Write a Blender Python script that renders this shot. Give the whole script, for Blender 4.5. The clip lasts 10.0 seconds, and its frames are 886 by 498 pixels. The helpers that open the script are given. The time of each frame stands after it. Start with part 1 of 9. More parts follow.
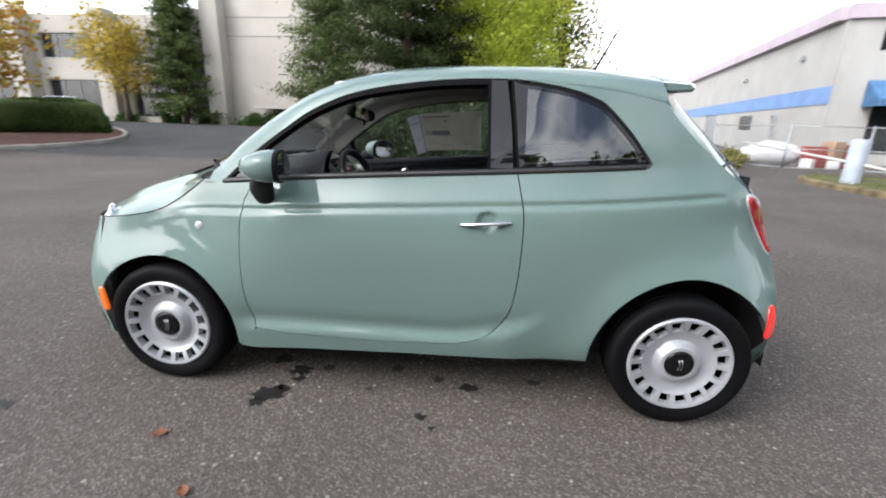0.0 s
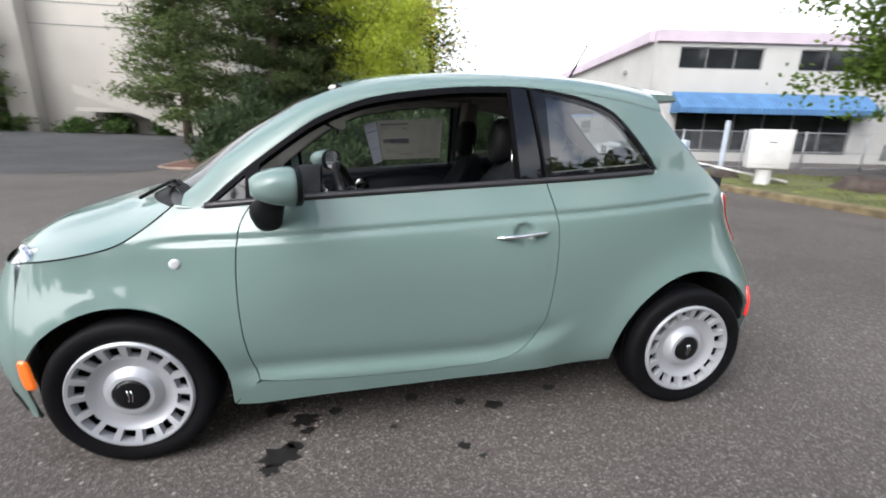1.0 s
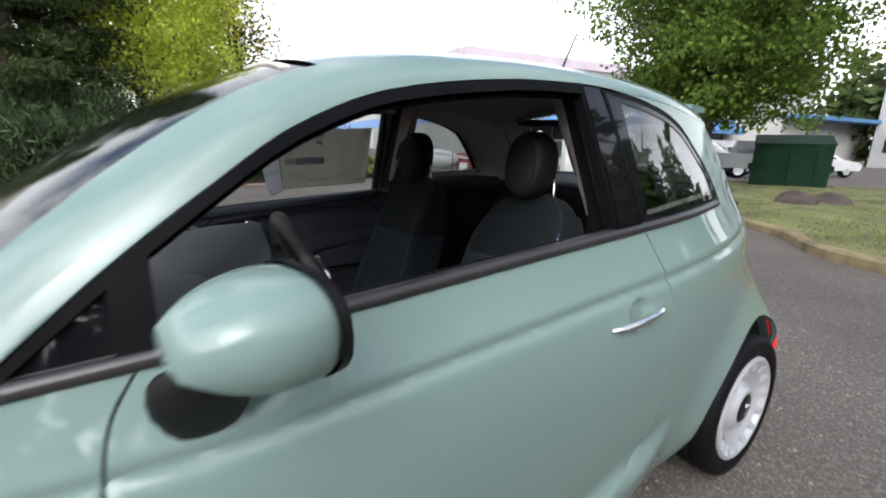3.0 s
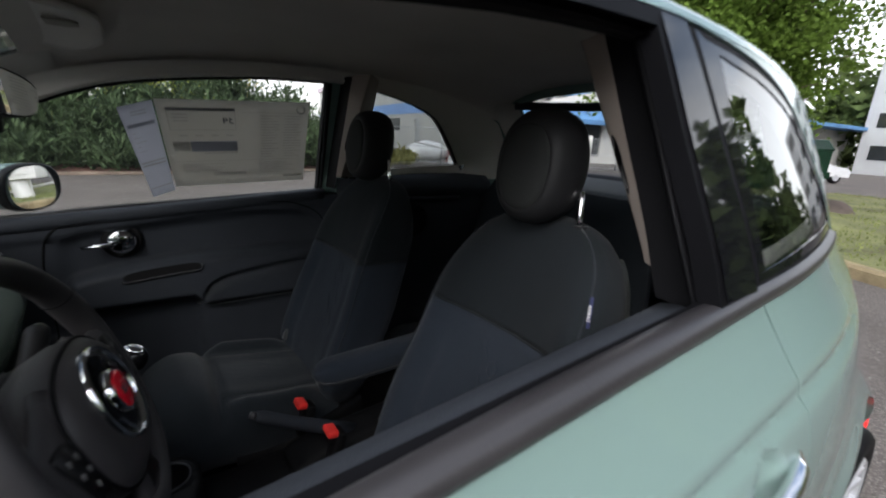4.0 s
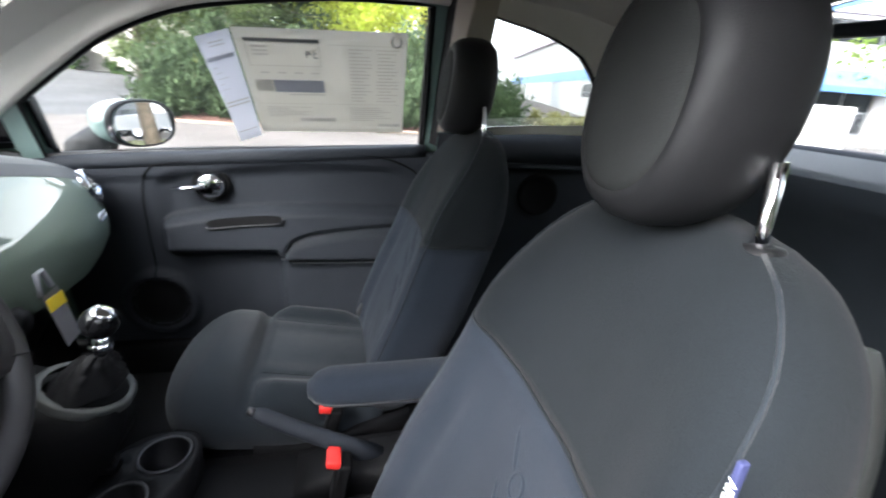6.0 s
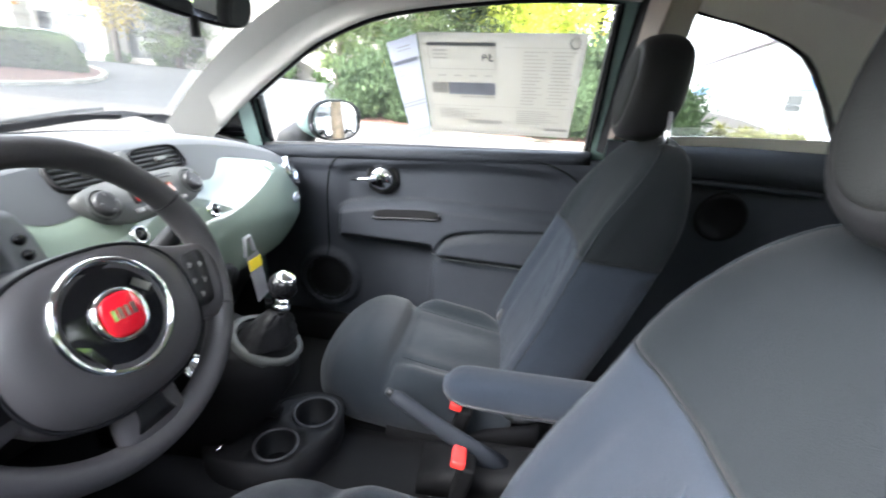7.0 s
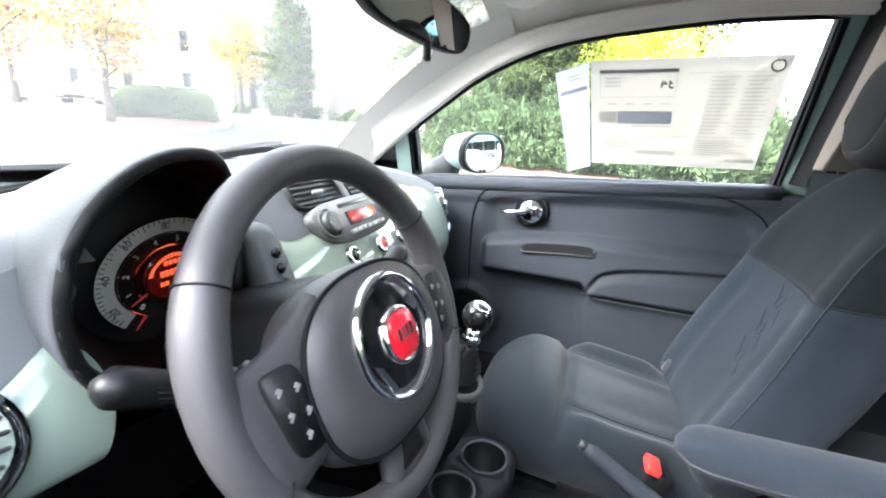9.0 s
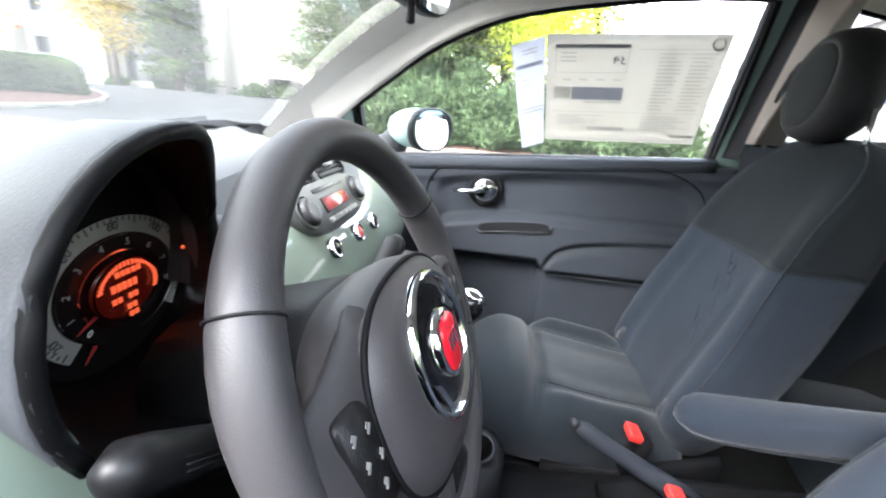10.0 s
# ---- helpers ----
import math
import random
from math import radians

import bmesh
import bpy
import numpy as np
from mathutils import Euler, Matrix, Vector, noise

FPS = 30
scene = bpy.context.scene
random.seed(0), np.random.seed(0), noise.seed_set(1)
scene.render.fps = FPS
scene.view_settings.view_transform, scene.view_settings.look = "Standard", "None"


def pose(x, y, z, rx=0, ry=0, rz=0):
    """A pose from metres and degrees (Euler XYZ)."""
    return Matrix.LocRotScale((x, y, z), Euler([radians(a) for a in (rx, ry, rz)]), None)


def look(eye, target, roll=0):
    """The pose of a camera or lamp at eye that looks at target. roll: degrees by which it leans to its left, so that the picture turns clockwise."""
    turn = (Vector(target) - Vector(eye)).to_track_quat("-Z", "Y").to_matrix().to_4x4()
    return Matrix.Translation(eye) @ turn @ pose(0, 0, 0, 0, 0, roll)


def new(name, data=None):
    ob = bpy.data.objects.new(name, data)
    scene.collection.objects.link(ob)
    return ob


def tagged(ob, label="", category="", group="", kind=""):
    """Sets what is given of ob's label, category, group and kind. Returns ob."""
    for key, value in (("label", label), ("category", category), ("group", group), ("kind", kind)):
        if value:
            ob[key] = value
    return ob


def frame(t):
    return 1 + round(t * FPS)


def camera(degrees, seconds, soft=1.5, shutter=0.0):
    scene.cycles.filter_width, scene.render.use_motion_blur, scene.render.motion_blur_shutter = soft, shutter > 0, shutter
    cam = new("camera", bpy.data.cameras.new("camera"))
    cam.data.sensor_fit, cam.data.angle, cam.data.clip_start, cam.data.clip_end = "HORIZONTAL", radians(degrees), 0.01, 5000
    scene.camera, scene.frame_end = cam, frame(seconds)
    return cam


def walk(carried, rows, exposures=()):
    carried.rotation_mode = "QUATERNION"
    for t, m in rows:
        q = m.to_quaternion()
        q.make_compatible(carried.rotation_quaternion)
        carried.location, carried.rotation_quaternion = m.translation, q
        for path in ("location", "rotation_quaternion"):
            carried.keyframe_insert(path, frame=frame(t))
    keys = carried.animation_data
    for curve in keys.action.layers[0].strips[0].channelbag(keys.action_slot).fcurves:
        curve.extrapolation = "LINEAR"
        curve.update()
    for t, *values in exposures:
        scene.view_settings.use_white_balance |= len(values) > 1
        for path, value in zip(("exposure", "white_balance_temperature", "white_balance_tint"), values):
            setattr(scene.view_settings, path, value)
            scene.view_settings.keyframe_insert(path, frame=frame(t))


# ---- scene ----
cam = camera(91.5, 10.0, soft=1.9, shutter=0.4)

PATH = [
    (0, (0.312, -2.498, 1.229), (0.119, -0.586, 0.672), 1.7),
    (0.5, (-0.016, -2.48, 1.214), (0.085, -0.54, 0.738), 1.8),
    (1, (-0.325, -2.35, 1.234), (0.056, -0.458, 0.709), 1.3),
    (1.5, (-0.633, -2.192, 1.225), (0.055, -0.392, 0.692), -0.3),
    (2, (-0.809, -1.939, 1.235), (0.045, -0.201, 0.733), -0.8),
    (2.5, (-0.805, -1.637, 1.26), (0.173, 0.035, 0.763), -0.5),
    (2.7, (-0.774, -1.51, 1.26), (0.27, 0.124, 0.768), 0.3),
    (3.8, (-0.332, -0.964, 1.249), (0.846, 0.582, 0.776), 2.9),
    (4, (-0.275, -0.897, 1.242), (0.883, 0.652, 0.733), 3.5),
    (4.5, (-0.122, -0.762, 1.209), (0.964, 0.817, 0.638), 4.1),
    (5, (-0.019, -0.706, 1.189), (0.949, 0.929, 0.564), 3.3),
    (5.2, (-0.011, -0.698, 1.205), (0.942, 0.933, 0.549), 4.4),
    (6.3, (0.095, -0.664, 1.183), (0.309, 1.197, 0.483), 4.6),
    (6.5, (0.082, -0.658, 1.18), (0.189, 1.211, 0.476), 5.1),
    (7, (0.061, -0.65, 1.172), (-0.147, 1.208, 0.462), 5.1),
    (7.5, (0.032, -0.644, 1.158), (-0.478, 1.141, 0.414), 4.1),
    (8, (-0.009, -0.641, 1.143), (-0.616, 1.122, 0.418), 3.7),
    (8.5, (-0.07, -0.65, 1.137), (-0.634, 1.164, 0.511), 4.7),
    (9, (-0.161, -0.653, 1.12), (-0.734, 1.179, 0.559), 4.1),
    (9.5, (-0.229, -0.641, 1.108), (-0.714, 1.213, 0.535), 4.8),
    (10, (-0.284, -0.621, 1.107), (-0.476, 1.268, 0.479), 4.6),
]
walk(cam, [(t, look(eye, target, roll)) for t, eye, target, roll in PATH],
     exposures=[(0, 0.95, 6350, 10), (3.6, 0.95, 6350, 10), (4.0, 1.05, 6350, 10), (4.5, 1.5, 6250, 10), (5.2, 2.5, 6250, 10), (6.3, 3.6, 6250, 10), (7.0, 4.25, 6250, 10), (8.3, 4.65, 6250, 10), (9.2, 4.55, 6250, 10), (10, 4.25, 6250, 10)])

# ---- light ----
SUN_EL, SUN_AZ = 44.0, 230.0
world = bpy.data.worlds.new("overcast_sky")
world.use_nodes = True
scene.world = world
wn = world.node_tree.nodes
wl = world.node_tree.links
wn.clear()
w_out = wn.new("ShaderNodeOutputWorld")
w_bg = wn.new("ShaderNodeBackground")
w_sky = wn.new("ShaderNodeTexSky")
w_sky.sky_type = "NISHITA"
w_sky.sun_disc = False
w_sky.sun_elevation = radians(SUN_EL)
w_sky.sun_rotation = radians(SUN_AZ)
w_sky.air_density = 1.2
w_sky.dust_density = 2.5
w_hs = wn.new("ShaderNodeHueSaturation")
w_hs.inputs["Saturation"].default_value = 0.10
w_hs.inputs["Value"].default_value = 1.0
w_bg.inputs["Strength"].default_value = 0.15
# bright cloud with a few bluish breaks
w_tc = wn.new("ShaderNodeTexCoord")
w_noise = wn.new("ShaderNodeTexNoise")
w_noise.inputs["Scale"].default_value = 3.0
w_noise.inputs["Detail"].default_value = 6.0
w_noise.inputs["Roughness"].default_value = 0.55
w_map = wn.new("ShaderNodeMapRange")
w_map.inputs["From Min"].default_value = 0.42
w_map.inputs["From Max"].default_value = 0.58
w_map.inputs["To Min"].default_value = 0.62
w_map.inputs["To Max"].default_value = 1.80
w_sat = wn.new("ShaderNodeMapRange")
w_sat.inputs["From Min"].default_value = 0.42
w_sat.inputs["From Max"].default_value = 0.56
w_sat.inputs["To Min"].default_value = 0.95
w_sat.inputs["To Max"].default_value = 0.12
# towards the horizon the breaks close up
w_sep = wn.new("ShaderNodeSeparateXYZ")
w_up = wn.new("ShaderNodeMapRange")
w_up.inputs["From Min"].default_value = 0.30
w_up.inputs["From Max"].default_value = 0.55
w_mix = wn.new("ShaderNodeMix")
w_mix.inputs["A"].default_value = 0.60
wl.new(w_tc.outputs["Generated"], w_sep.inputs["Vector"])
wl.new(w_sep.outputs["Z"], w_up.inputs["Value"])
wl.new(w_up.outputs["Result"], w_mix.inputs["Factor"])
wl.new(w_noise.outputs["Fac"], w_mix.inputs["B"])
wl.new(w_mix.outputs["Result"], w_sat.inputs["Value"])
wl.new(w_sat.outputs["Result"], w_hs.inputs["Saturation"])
w_mul = wn.new("ShaderNodeVectorMath")
w_mul.operation = "SCALE"
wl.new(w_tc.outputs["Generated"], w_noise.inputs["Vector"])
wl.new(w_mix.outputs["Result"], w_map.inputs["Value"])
wl.new(w_sky.outputs["Color"], w_hs.inputs["Color"])
wl.new(w_hs.outputs["Color"], w_mul.inputs[0])
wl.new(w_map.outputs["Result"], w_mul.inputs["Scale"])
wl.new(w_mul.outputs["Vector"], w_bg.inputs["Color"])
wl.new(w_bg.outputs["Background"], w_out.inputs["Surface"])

sun = new("sun", bpy.data.lights.new("sun", "SUN"))
sun.data.energy = 0.75
sun.data.angle = radians(75)
sun.data.color = (1.0, 0.97, 0.94)
az = radians(SUN_AZ)
sun.matrix_world = look((0, 0, 30), (-math.sin(az) * math.cos(radians(SUN_EL)) * 10, -math.cos(az) * math.cos(radians(SUN_EL)) * 10, 30 - 10 * math.sin(radians(SUN_EL))))


# ---- materials ----
def mat(name, col, rough=0.5, metal=0.0, var=0.12, scale=6.0, bump=0.0, bscale=180.0, coat=0.0, spec=0.5, rvar=0.0,
        fine=0.0, fscale=90.0, random_tint=0.0, sheen=0.0, emit=None, estr=0.0):
    """A painted, moulded, woven or mineral surface: colour varied at two scales, gloss and fine relief."""
    m = bpy.data.materials.new(name)
    m.use_nodes = True
    n, l = m.node_tree.nodes, m.node_tree.links
    b = n["Principled BSDF"]
    b.inputs["Roughness"].default_value = rough
    b.inputs["Metallic"].default_value = metal
    b.inputs["Specular IOR Level"].default_value = spec
    b.inputs["Coat Weight"].default_value = coat
    b.inputs["Coat Roughness"].default_value = 0.03
    b.inputs["Sheen Weight"].default_value = sheen
    tc = n.new("ShaderNodeTexCoord")
    big = n.new("ShaderNodeTexNoise")
    big.inputs["Scale"].default_value = scale
    big.inputs["Detail"].default_value = 4.0
    l.new(tc.outputs["Object"], big.inputs["Vector"])
    rng = n.new("ShaderNodeMapRange")
    rng.inputs["From Min"].default_value = 0.3
    rng.inputs["From Max"].default_value = 0.7
    rng.inputs["To Min"].default_value = 1.0 - var
    rng.inputs["To Max"].default_value = 1.0 + var
    l.new(big.outputs["Fac"], rng.inputs["Value"])
    value = rng.outputs["Result"]
    if fine:
        fn = n.new("ShaderNodeTexNoise")
        fn.inputs["Scale"].default_value = fscale
        fn.inputs["Detail"].default_value = 3.0
        l.new(tc.outputs["Object"], fn.inputs["Vector"])
        fr = n.new("ShaderNodeMapRange")
        fr.inputs["From Min"].default_value = 0.25
        fr.inputs["From Max"].default_value = 0.75
        fr.inputs["To Min"].default_value = 1.0 - fine
        fr.inputs["To Max"].default_value = 1.0 + fine
        l.new(fn.outputs["Fac"], fr.inputs["Value"])
        mu = n.new("ShaderNodeMath")
        mu.operation = "MULTIPLY"
        l.new(value, mu.inputs[0])
        l.new(fr.outputs["Result"], mu.inputs[1])
        value = mu.outputs["Value"]
    if random_tint:
        geo = n.new("ShaderNodeNewGeometry")
        rr = n.new("ShaderNodeMapRange")
        rr.inputs["To Min"].default_value = 1.0 - random_tint
        rr.inputs["To Max"].default_value = 1.0 + random_tint
        l.new(geo.outputs["Random Per Island"], rr.inputs["Value"])
        mu = n.new("ShaderNodeMath")
        mu.operation = "MULTIPLY"
        l.new(value, mu.inputs[0])
        l.new(rr.outputs["Result"], mu.inputs[1])
        value = mu.outputs["Value"]
    sc = n.new("ShaderNodeVectorMath")
    sc.operation = "SCALE"
    sc.inputs[0].default_value = col[:3]
    l.new(value, sc.inputs["Scale"])
    l.new(sc.outputs["Vector"], b.inputs["Base Color"])
    if rvar:
        rm = n.new("ShaderNodeMapRange")
        rm.inputs["From Min"].default_value = 0.3
        rm.inputs["From Max"].default_value = 0.7
        rm.inputs["To Min"].default_value = max(0.02, rough - rvar)
        rm.inputs["To Max"].default_value = min(1.0, rough + rvar)
        l.new(big.outputs["Fac"], rm.inputs["Value"])
        l.new(rm.outputs["Result"], b.inputs["Roughness"])
    if bump:
        bn = n.new("ShaderNodeTexNoise")
        bn.inputs["Scale"].default_value = bscale
        bn.inputs["Detail"].default_value = 2.0
        l.new(tc.outputs["Object"], bn.inputs["Vector"])
        bp = n.new("ShaderNodeBump")
        bp.inputs["Strength"].default_value = bump
        bp.inputs["Distance"].default_value = 0.002
        l.new(bn.outputs["Fac"], bp.inputs["Height"])
        l.new(bp.outputs["Normal"], b.inputs["Normal"])
    if emit:
        b.inputs["Emission Color"].default_value = (*emit, 1)
        b.inputs["Emission Strength"].default_value = estr
    return m


def glass_mat(name, col=(1, 1, 1), rough=0.0, mixed=0.94, sheen=0.08, haze=0.0):
    """Thin window glass: mostly clear, with a mirror-like sheen that grows to grazing angles."""
    m = bpy.data.materials.new(name)
    m.use_nodes = True
    n, l = m.node_tree.nodes, m.node_tree.links
    n.clear()
    out = n.new("ShaderNodeOutputMaterial")
    tr = n.new("ShaderNodeBsdfTransparent")
    tr.inputs["Color"].default_value = (*[c * mixed for c in col], 1)
    gl = n.new("ShaderNodeBsdfGlossy")
    gl.inputs["Roughness"].default_value = rough
    fr = n.new("ShaderNodeLayerWeight")
    fr.inputs["Blend"].default_value = 0.5
    pw = n.new("ShaderNodeMath")
    pw.operation = "POWER"
    pw.inputs[1].default_value = 3.2
    l.new(fr.outputs["Facing"], pw.inputs[0])
    ma = n.new("ShaderNodeMapRange")
    ma.inputs["To Min"].default_value = sheen
    ma.inputs["To Max"].default_value = 0.9
    l.new(pw.outputs["Value"], ma.inputs["Value"])
    mx = n.new("ShaderNodeMixShader")
    l.new(ma.outputs["Result"], mx.inputs["Fac"])
    l.new(tr.outputs["BSDF"], mx.inputs[1])
    l.new(gl.outputs["BSDF"], mx.inputs[2])
    last = mx
    if haze:
        # a translucent share stands in for the veiling glare on the glass
        veil = n.new("ShaderNodeBsdfTranslucent")
        veil.inputs["Color"].default_value = (0.9, 0.92, 0.92, 1)
        last = n.new("ShaderNodeMixShader")
        last.inputs["Fac"].default_value = haze
        l.new(mx.outputs["Shader"], last.inputs[1])
        l.new(veil.outputs["BSDF"], last.inputs[2])
    l.new(last.outputs["Shader"], out.inputs["Surface"])
    return m


PAINT = mat("mint_green_paint", (0.172, 0.246, 0.230), 0.6, 0.0, 0.03, 1.5, coat=1.0, spec=0.05)
# the body paint again, its colour shifted to offset the cabin's cool light
FASCIA_PAINT = mat("mint_green_paint_cabin_tone", (0.185, 0.232, 0.188), 0.5, 0.0, 0.03, 2.0, coat=0.8, spec=0.1)
GLOSS_BLACK = mat("gloss_black", (0.006, 0.006, 0.007), 0.12, var=0.2, spec=0.35)
RUBBER = mat("black_rubber", (0.006, 0.006, 0.007), 0.6, var=0.25, bump=0.2, spec=0.10)
FRAME_BLACK = mat("satin_black_frame", (0.005, 0.005, 0.006), 0.5, var=0.2, spec=0.05)
BELT_STRIP = mat("satin_belt_rubber", (0.030, 0.028, 0.030), 0.35, var=0.15, spec=0.5, bump=0.1)
BLACK_PLASTIC = mat("black_plastic", (0.0065, 0.0065, 0.0072), 0.5, spec=0.2, var=0.2, bump=0.25, bscale=400)
LINER = mat("wheel_liner", (0.008, 0.008, 0.008), 0.9, var=0.3)
PILLAR_GLOSS = mat("pillar_gloss_black", (0.006, 0.006, 0.008), 0.04, var=0.1, spec=0.5)
CHROME = mat("chrome", (0.86, 0.86, 0.88), 0.06, 1.0, 0.02)
SILVER = mat("silver_paint", (0.46, 0.47, 0.50), 0.35, 0.25, 0.04, coat=0.4)
GLASS = glass_mat("window_glass", (0.96, 0.98, 0.97), haze=0.007)
SCREEN_GLASS = glass_mat("windscreen_glass", (0.38, 0.40, 0.39), haze=0.013)
QUARTER_GLASS = glass_mat("quarter_window_glass", (0.40, 0.43, 0.43), sheen=0.17)
RED_LENS = mat("red_lens", (0.55, 0.015, 0.02), 0.08, var=0.1, coat=0.8)
ORANGE_LENS = mat("orange_lens", (0.9, 0.16, 0.015), 0.1, var=0.1, coat=0.8, emit=(1.0, 0.2, 0.02), estr=0.25)
RED_MARK = mat("red_marker_lens", (0.8, 0.03, 0.03), 0.1, var=0.1, coat=0.8, emit=(1.0, 0.04, 0.03), estr=0.25)
CLEAR_LENS = mat("clear_lens", (0.75, 0.77, 0.8), 0.08, 0.2, 0.1, coat=1.0)
MIRROR = mat("mirror_glass", (0.9, 0.92, 0.93), 0.01, 1.0, 0.0)
DARK_FILM = mat("dark_inside", (0.01, 0.01, 0.011), 0.8)


# ---- mesh helpers ----
def part(name, bm, material, parent=None, label="", smooth=True, sharp=None):
    """Links a bmesh as one mesh object under a thing or a part."""
    me = bpy.data.meshes.new(name)
    if isinstance(bm, tuple):
        me.from_pydata(bm[0], [], bm[1])
    else:
        bmesh.ops.recalc_face_normals(bm, faces=bm.faces)
        bm.to_mesh(me)
        bm.free()
    me.materials.append(material)
    if smooth:
        me.shade_smooth()
        if sharp:
            me.set_sharp_from_angle(angle=radians(sharp))
    ob = new(name, me)
    if parent:
        ob.parent = parent
    if label:
        ob["label"] = label
    return ob


def thing(name, label, category, loc=(0, 0, 0), group="", kind="", rz=0):
    ob = new(name)
    ob.empty_display_size = 0.2
    ob.matrix_basis = pose(*loc, 0, 0, rz)
    return tagged(ob, label, category, group, kind)


def BM():
    return bmesh.new()


def rbox(bm, c, s, r=0.01, seg=2, m=None):
    """A box with rounded edges: centre c, sizes s."""
    made = bmesh.ops.create_cube(bm, size=1.0)
    vs = made["verts"]
    for v in vs:
        v.co = Vector((v.co.x * s[0], v.co.y * s[1], v.co.z * s[2]))
    if r > 0:
        es = list({e for v in vs for e in v.link_edges})
        got = bmesh.ops.bevel(bm, geom=es, offset=min(r, min(s) * 0.45), segments=seg, profile=0.5, affect="EDGES")
        vs = list({v for f in got["faces"] for v in f.verts} | {v for v in vs if v.is_valid})
    t = Matrix.Translation(c) if m is None else (Matrix.Translation(c) @ m)
    bmesh.ops.transform(bm, matrix=t, verts=vs)
    return vs


def lathe(bm, prof, n=32, m=None, cap=False):
    """Turns (radius, height) pairs round the local z axis."""
    m = m or Matrix()
    rings = []
    for r, h in prof:
        if r < 1e-6:
            rings.append([bm.verts.new(m @ Vector((0, 0, h)))])
        else:
            rings.append([bm.verts.new(m @ Vector((r * math.cos(2 * math.pi * k / n), r * math.sin(2 * math.pi * k / n), h))) for k in range(n)])
    for a, b in zip(rings, rings[1:]):
        for k in range(n):
            if len(a) == 1 and len(b) == 1:
                continue
            if len(a) == 1:
                bm.faces.new((a[0], b[(k + 1) % n], b[k]))
            elif len(b) == 1:
                bm.faces.new((a[k], a[(k + 1) % n], b[0]))
            else:
                bm.faces.new((a[k], a[(k + 1) % n], b[(k + 1) % n], b[k]))
    if cap:
        for ring in (rings[0], rings[-1]):
            if len(ring) > 2:
                bm.faces.new(ring)
    return bm


def loft(bm, secs, close=True, cap=True, loop=False):
    """Skins a row of sections with equal point counts."""
    rings = [[bm.verts.new(Vector(p)) for p in s] for s in secs]
    n = len(rings[0])
    pairs = list(zip(rings, rings[1:])) + ([(rings[-1], rings[0])] if loop else [])
    for a, b in pairs:
        for k in range(n if close else n - 1):
            bm.faces.new((a[k], a[(k + 1) % n], b[(k + 1) % n], b[k]))
    if cap and close and not loop:
        bm.faces.new(rings[0])
        bm.faces.new(list(reversed(rings[-1])))
    return bm


def tube(bm, pts, r, n=8, loop=False, cap=True, flat=1.0):
    """A round bar along points; r is a number or one radius a point."""
    pts = [Vector(p) for p in pts]
    secs = []
    up = Vector((0, 0, 1))
    for i, p in enumerate(pts):
        a = pts[i - 1] if (i or loop) else p
        b = pts[(i + 1) % len(pts)] if (i + 1 < len(pts) or loop) else p
        d = (b - a).normalized()
        ref = up if abs(d.z) < 0.95 else Vector((1, 0, 0))
        s = d.cross(ref).normalized()
        u = s.cross(d)
        rr = r[i] if isinstance(r, (list, tuple)) else r
        secs.append([p + (s * math.cos(2 * math.pi * k / n) + u * math.sin(2 * math.pi * k / n) * flat) * rr for k in range(n)])
    return loft(bm, secs, True, cap, loop)


def spline(pts, n=12, closed=False):
    """A smooth curve through points (Catmull-Rom), n steps a span."""
    P = [Vector(p) for p in pts]
    out = []
    m = len(P)
    for i in range(m if closed else m - 1):
        p1, p2 = P[i], P[(i + 1) % m]
        p0 = P[i - 1] if (i or closed) else p1 * 2 - p2
        p3 = P[(i + 2) % m] if (i + 2 < m or closed) else p2 * 2 - p1
        for k in range(n):
            t = k / n
            out.append(0.5 * ((2 * p1) + (p2 - p0) * t + (2 * p0 - 5 * p1 + 4 * p2 - p3) * t * t + (3 * p1 - p0 - 3 * p2 + p3) * t ** 3))
    if not closed:
        out.append(P[-1].copy())
    return out


def even(pts, step, closed=False):
    """The same polyline in even steps; its ends stay."""
    P = list(pts) + ([pts[0]] if closed else [])
    out = [P[0].copy()]
    for a, b in zip(P, P[1:]):
        k = max(1, round((b - a).length / step))
        out += [a.lerp(b, (j + 1) / k) for j in range(k)]
    if closed:
        out.pop()
    return out


def grid(bm, f, nu, nv, closed_u=False):
    """A sheet of (nu+1) by (nv+1) points f(u, v), u and v from 0 to 1."""
    rows = [[bm.verts.new(f(i / nu, j / nv)) for i in range(nu + (0 if closed_u else 1))] for j in range(nv + 1)]
    for a, b in zip(rows, rows[1:]):
        for i in range(nu):
            k = (i + 1) % len(a)
            bm.faces.new((a[i], a[k], b[k], b[i]))
    return bm


def table(xs, ys):
    """A smooth function through a few values (monotone cubic)."""
    xs, ys = list(xs), list(ys)
    d = [(ys[i + 1] - ys[i]) / (xs[i + 1] - xs[i]) for i in range(len(xs) - 1)]
    g = [d[0]] + [0.0 if d[i - 1] * d[i] <= 0 else 2 * d[i - 1] * d[i] / (d[i - 1] + d[i]) for i in range(1, len(d))] + [d[-1]]

    def f(x):
        if x <= xs[0]:
            return ys[0] + g[0] * (x - xs[0])
        if x >= xs[-1]:
            return ys[-1] + g[-1] * (x - xs[-1])
        i = 0
        while x > xs[i + 1]:
            i += 1
        h = xs[i + 1] - xs[i]
        t = (x - xs[i]) / h
        return (ys[i] * (1 + 2 * t) * (1 - t) ** 2 + g[i] * h * t * (1 - t) ** 2 + ys[i + 1] * t * t * (3 - 2 * t) + g[i + 1] * h * t * t * (t - 1))
    return f


